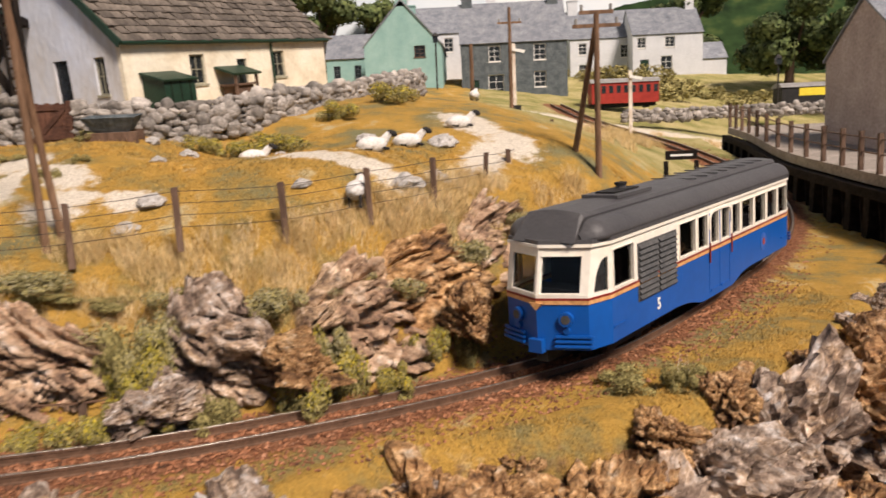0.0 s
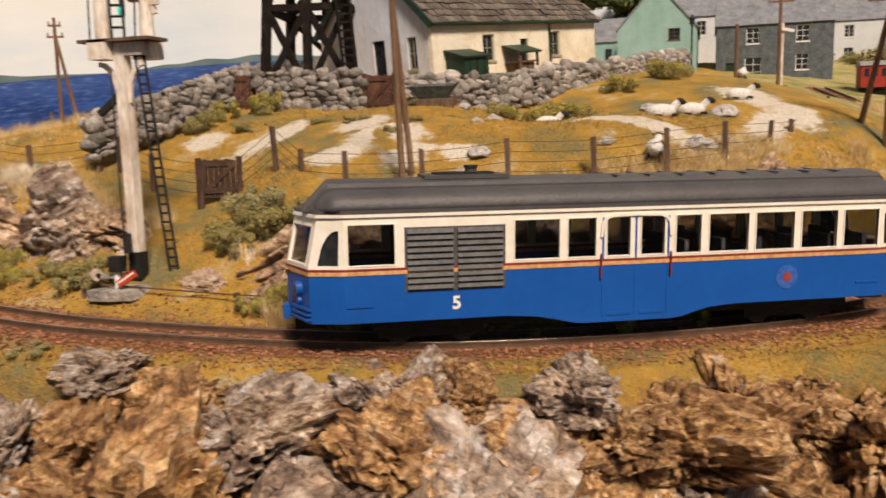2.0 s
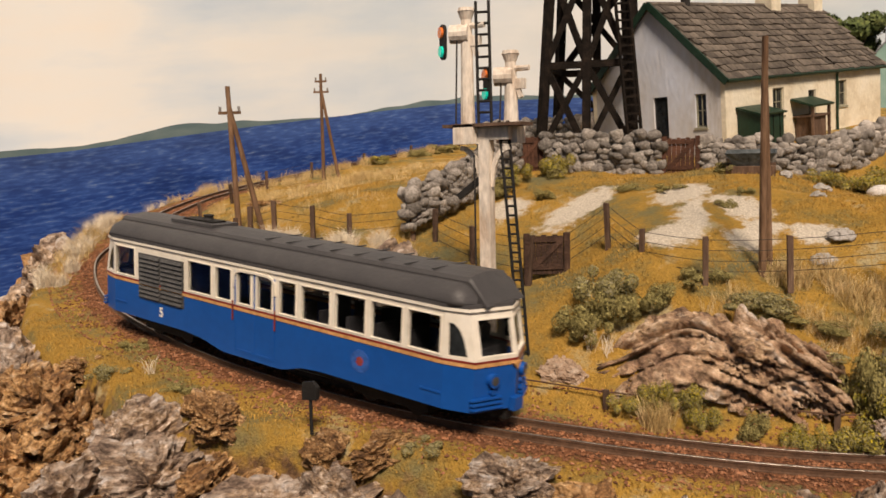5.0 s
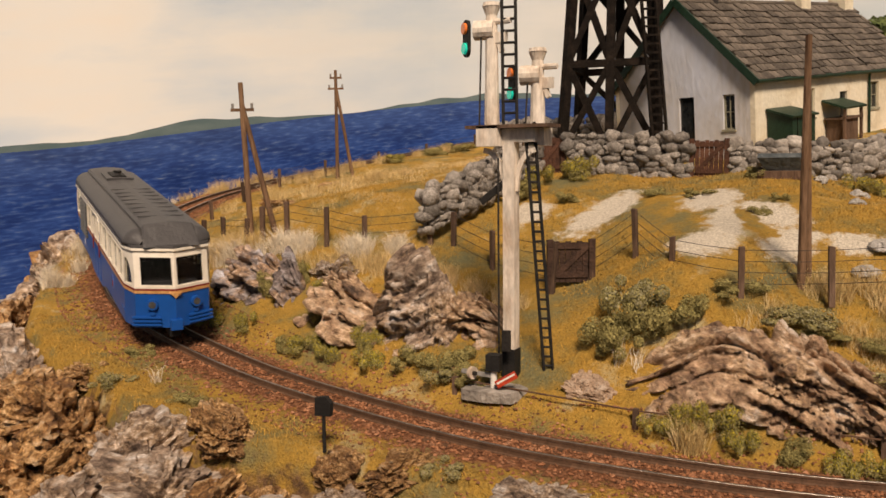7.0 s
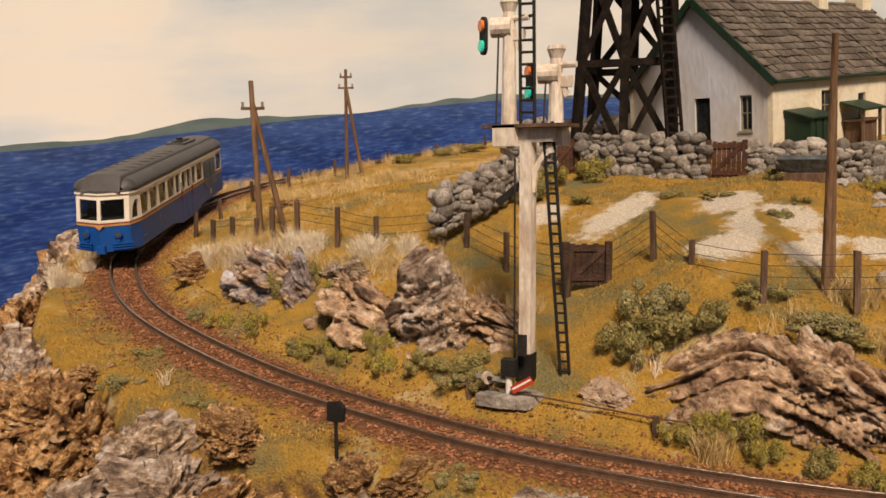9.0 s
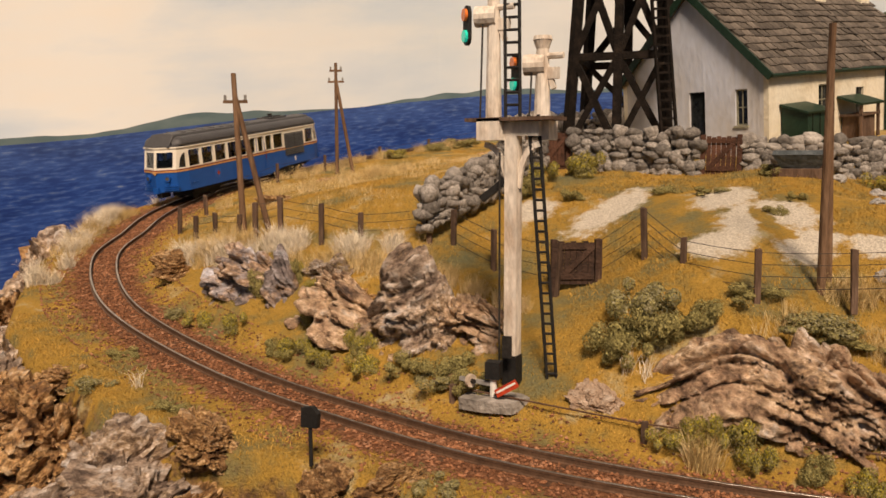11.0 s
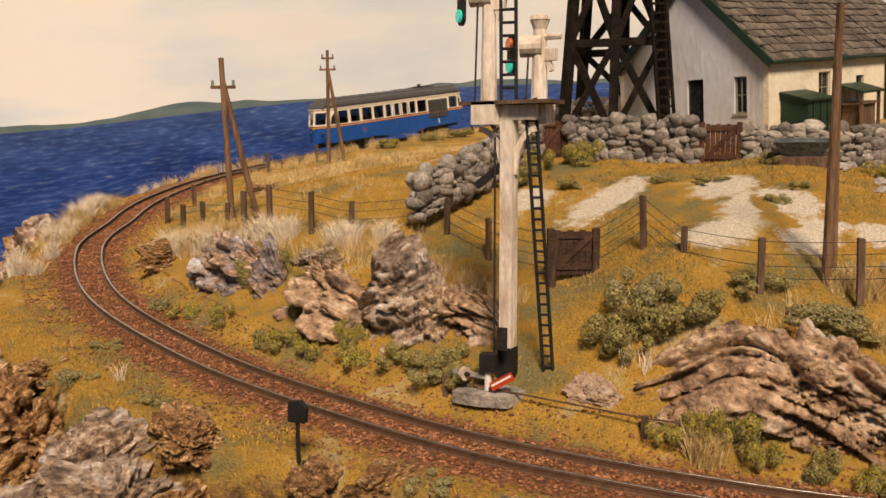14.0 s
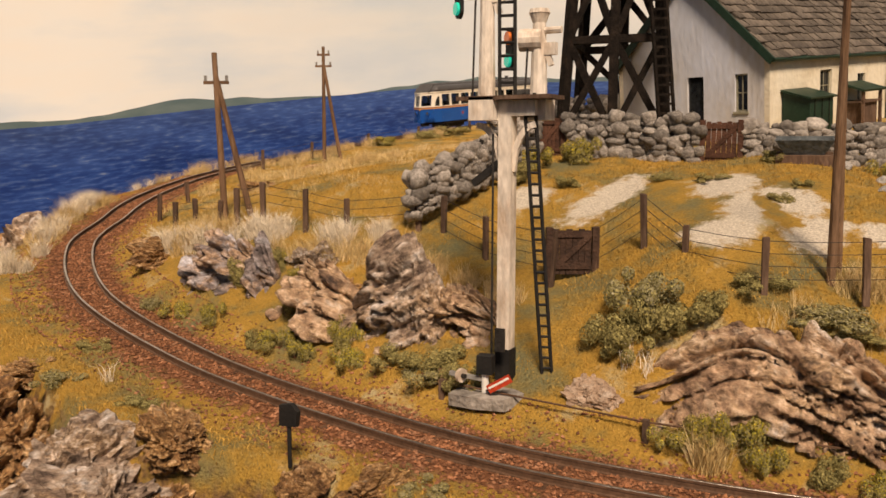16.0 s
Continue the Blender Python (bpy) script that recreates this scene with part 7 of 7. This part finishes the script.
        rings.append([bm.verts.new((x, y, Z_EAVE + 0.02 + z)) for y, z in prof])
    for a, b in zip(rings, rings[1:]):
        for k in range(9):
            bm.faces.new((a[k], a[(k + 1) % 9], b[(k + 1) % 9], b[k]))
    bmesh.ops.remove_doubles(bm, verts=bm.verts[:], dist=1e-4)
    bmesh.ops.recalc_face_normals(bm, faces=bm.faces[:])
    part("roof_deck", bm, CAR_ROOF, roof, "raised grey roof deck with sloping ends")
    for side in (1, -1):
        bm = bmesh.new()
        rings = []
        for k in range(-24, 25):
            x = 3.74 * math.copysign(abs(k / 24) ** 0.5, k)
            e = max(0.0, (abs(x) - 3.4) / 0.345)
            f = math.sqrt(max(0.0004, 1 - e * e))
            ring = [bm.verts.new((x, side * (0.4 + (WA - 0.385) * f * math.cos(a)), Z_EAVE + 0.03 + 0.24 * f ** 0.7 * math.sin(a) ** 0.9)) for a in [math.pi / 2 * q / 8 for q in range(9)]]
            ring.append(bm.verts.new((x, side * 0.4, Z_EAVE + 0.03)))
            rings.append(ring)
        for a, b in zip(rings, rings[1:]):
            for q in range(10):
                bm.faces.new((a[q], a[(q + 1) % 10], b[(q + 1) % 10], b[q]))
        bmesh.ops.recalc_face_normals(bm, faces=bm.faces[:])
        part("roof_shoulder", bm, CAR_ROOF, roof, "rounded grey roof shoulder", smooth=True)
    for i in range(8):
        x = -2.9 + i * 0.42
        part("roof_rib", cbox(x - 0.014, x + 0.014, -0.36, 0.36, Z_EAVE + 0.345, Z_EAVE + 0.362), CAR_ROOF, roof)
    top = Z_EAVE + 0.36
    part("roof_plate", cbox(1.35, 2.35, -0.26, 0.26, top - 0.01, top + 0.035), CAR_ROOF, roof, "flat roof plate")
    part("roof_box", cbox(1.5, 2.2, -0.14, 0.14, top + 0.036, top + 0.06), BLACK, roof, "dark flat roof box")
    part("funnel", rods(((1.75, 0, top + 0.06), (1.75, 0, top + 0.12)), r=0.07, n=14), CAR_ROOF, roof)
    part("funnel_top", rods(((1.75, 0, top + 0.11), (1.75, 0, top + 0.14)), r=0.085, n=14), BLACK, roof)

    for side in (1, -1):
        # louvre panel
        x0, x1 = 1.5, 2.65
        y = side * (WA + 0.006)
        back = part("louvre_panel", cbox(x0, x1, *sorted((y, y - side * 0.01)), 0.7, 1.44), LOUVRE, root, "dark grey louvred vent")
        for k in range(10):
            z = 0.72 + k * 0.071
            for a, b in ((x0 + 0.03, (x0 + x1) / 2 - 0.025), ((x0 + x1) / 2 + 0.025, x1 - 0.03)):
                bm = bmesh.new()
                prism(bm, [(y, z), (y + side * 0.034, z + 0.012), (y, z + 0.058)], "x", a, b)
                part("slat", bm, LOUVRE, back)
        # passenger doors: jambs, grooves, handles
        for x in (0.33, -0.075, -0.48):
            part("door_joint", cbox(x - 0.012, x + 0.012, *sorted((side * (WA - 0.01), side * (WA + 0.006))), 0.3, Z_TOP), CAR_BLUE, root)
        bm = bmesh.new()
        for a, b in ((0.33, -0.075), (-0.075, -0.48)):
            box(bm, b + 0.05, a - 0.05, *sorted((side * WA, side * (WA + 0.01))), 0.3, 0.34)
        part("kick_plate", bm, CAR_BLUE, root)
        for x in (0.36, -0.51):
            part("grab_rail", rods(((x, side * (WA + 0.025), 0.76), (x, side * (WA + 0.025), 1.05)), r=0.012, n=6), MAROON_LINE, root)
        bm = bmesh.new()
        prev = None
        for i in range(9):
            a = math.pi * i / 8
            p = Vector((-0.075 + 0.43 * math.copysign(abs(math.cos(a)) ** 0.4, math.cos(a)), side * (WA + 0.012), 1.25 + 0.26 * math.sin(a) ** 0.5))
            if prev:
                beam(bm, prev, p, 0.03, 0.03)
            prev = p
        part("door_arch", bm, CAR_CREAM, root)
        # crest and running number
        c = Vector((-2.05, side * WA, 0.66))
        crest = part("crest", rods((c, c + Vector((0, side * 0.006, 0))), r=0.15, n=24), CREST_BLUE, root, "round blue crest")
        part("crest_shield", rods((c, c + Vector((0, side * 0.01, 0))), r=0.065, n=6), CREST_RED, crest, "small red shield")
        cu = bpy.data.curves.new("number", "FONT")
        cu.body = "5"
        cu.size = 0.21 * S
        cu.extrude = 0.003 * S
        cu.offset = 0.006 * S
        tmp = bpy.data.objects.new("number", cu)
        scene.collection.objects.link(tmp)
        bpy.context.view_layer.update()
        me = bpy.data.meshes.new_from_object(tmp.evaluated_get(bpy.context.evaluated_depsgraph_get()))
        bpy.data.objects.remove(tmp)
        me.materials.clear()
        me.materials.append(PLAIN_WHITE)
        num = new("running_number", me)
        num.parent = root
        num.matrix_basis = at(2.12, side * (WA + 0.005), 0.48, 90, 0, 180) if side > 0 else at(2.02, side * (WA + 0.005), 0.48, 90, 0, 0)
        # step bars at the ends
        for ex in (1, -1):
            part("side_bar", cbox(*sorted((ex * 3.0, ex * 3.3)), *sorted((side * (WA - 0.01), side * (WA + 0.012))), 0.54, 0.565), CAR_BLUE, root)
    # inside: floor, seats, partition
    part("floor", cbox(-3.3, 3.3, -0.6, 0.6, 0.4, 0.44), BLACK, root)
    part("ceiling_lining", cbox(-3.4, 3.4, -0.58, 0.58, 1.5, 1.53), SEAT, root)
    part("engine_bay", cbox(1.5, 2.65, -0.59, 0.59, 0.45, 1.45), BLACK, root)
    for i in range(8):
        x = -3.0 + i * 0.48
        if -0.6 < x < 0.4:
            continue
        for y in (-0.35, 0.35):
            st = part("seat", cbox(x - 0.16, x + 0.1, y - 0.2, y + 0.2, 0.45, 0.72), SEAT, root)
            part("seat_back", cbox(x - 0.2, x - 0.14, y - 0.2, y + 0.2, 0.7, 1.16), SEAT, st)
    part("driver_desk", cbox(3.25, 3.55, -0.4, 0.4, 0.45, 1.02), SEAT, root)
    part("rear_desk", cbox(-3.55, -3.25, -0.4, 0.4, 0.45, 1.02), SEAT, root)
    # running gear
    part("underframe", cbox(-3.0, 3.0, -0.5, 0.5, 0.24, 0.4), BLACK, root)
    for bx in (2.3, -2.3):
        bog = part("bogie_frame", cbox(bx - 0.62, bx + 0.62, -0.36, 0.36, 0.1, 0.26), BLACK, root)
        for wx in (-0.38, 0.38):
            for wy in (-0.25, 0.25):
                part("wheel", rods(((bx + wx, wy - 0.035, 0.17), (bx + wx, wy + 0.035, 0.17)), r=0.17, n=18), DARK_METAL, bog)
            part("axle", rods(((bx + wx, -0.3, 0.17), (bx + wx, 0.3, 0.17)), r=0.03, n=8), DARK_METAL, bog)
    for ex in (1, -1):
        part("coupling", cbox(*sorted((ex * 3.5, ex * 3.86)), -0.08, 0.08, 0.2, 0.34), BLACK, root)
    # the ends rake back above the waist
    for ob in root.children_recursive:
        for v in ob.data.vertices:
            x, z = v.co.x / S, v.co.z / S
            if abs(x) > XA and z > Z_SILL:
                v.co.x -= math.copysign((z - Z_SILL) * 0.2 * min(1.0, (abs(x) - XA) / (XB - XA)), x) * S
    return root


RAILCAR = build_railcar()
# seconds and distance run along the track
RUN = [(-1.5, -17.5), (0, -12.48), (1.0, -9.1), (2.25, -4.82), (3.5, -0.53), (5.2, 5.05), (7.0, 10.62), (9.0, 16.3), (11.5, 23.75), (12.5, 26.7), (13.5, 29.45), (15.0, 33.4), (16.0, 36.7), (17.0, 39.7)]


def run_at(t):
    """A smooth curve through the rows of RUN."""
    i = max(1, min(len(RUN) - 3, next((k for k in range(len(RUN) - 1) if RUN[k + 1][0] >= t), len(RUN) - 2)))
    (t0, a), (t1, b), (t2, c), (t3, d) = RUN[i - 1:i + 3]
    u = (t - t1) / (t2 - t1)
    m1 = (c - a) / (t2 - t0) * (t2 - t1)
    m2 = (d - b) / (t3 - t1) * (t2 - t1)
    return (2 * u ** 3 - 3 * u ** 2 + 1) * b + (u ** 3 - 2 * u ** 2 + u) * m1 + (3 * u ** 2 - 2 * u ** 3) * c + (u ** 3 - u ** 2) * m2


def motions():
    RAILCAR.scale = (1.024, 1, 1)
    rows = []
    for k in range(33):
        t = k * 0.5
        s = run_at(t) - 0.05
        f, r = track_at(s + 2.55), track_at(s - 2.55)
        ahead = (f - r).normalized()
        left = Vector((0, 0, 1)).cross(ahead).normalized()
        m = Matrix((ahead, left, ahead.cross(left))).transposed().to_4x4()
        m.translation = (f + r) / 2 * S
        rows.append((t, m))
    walk(RAILCAR, rows)


motions()
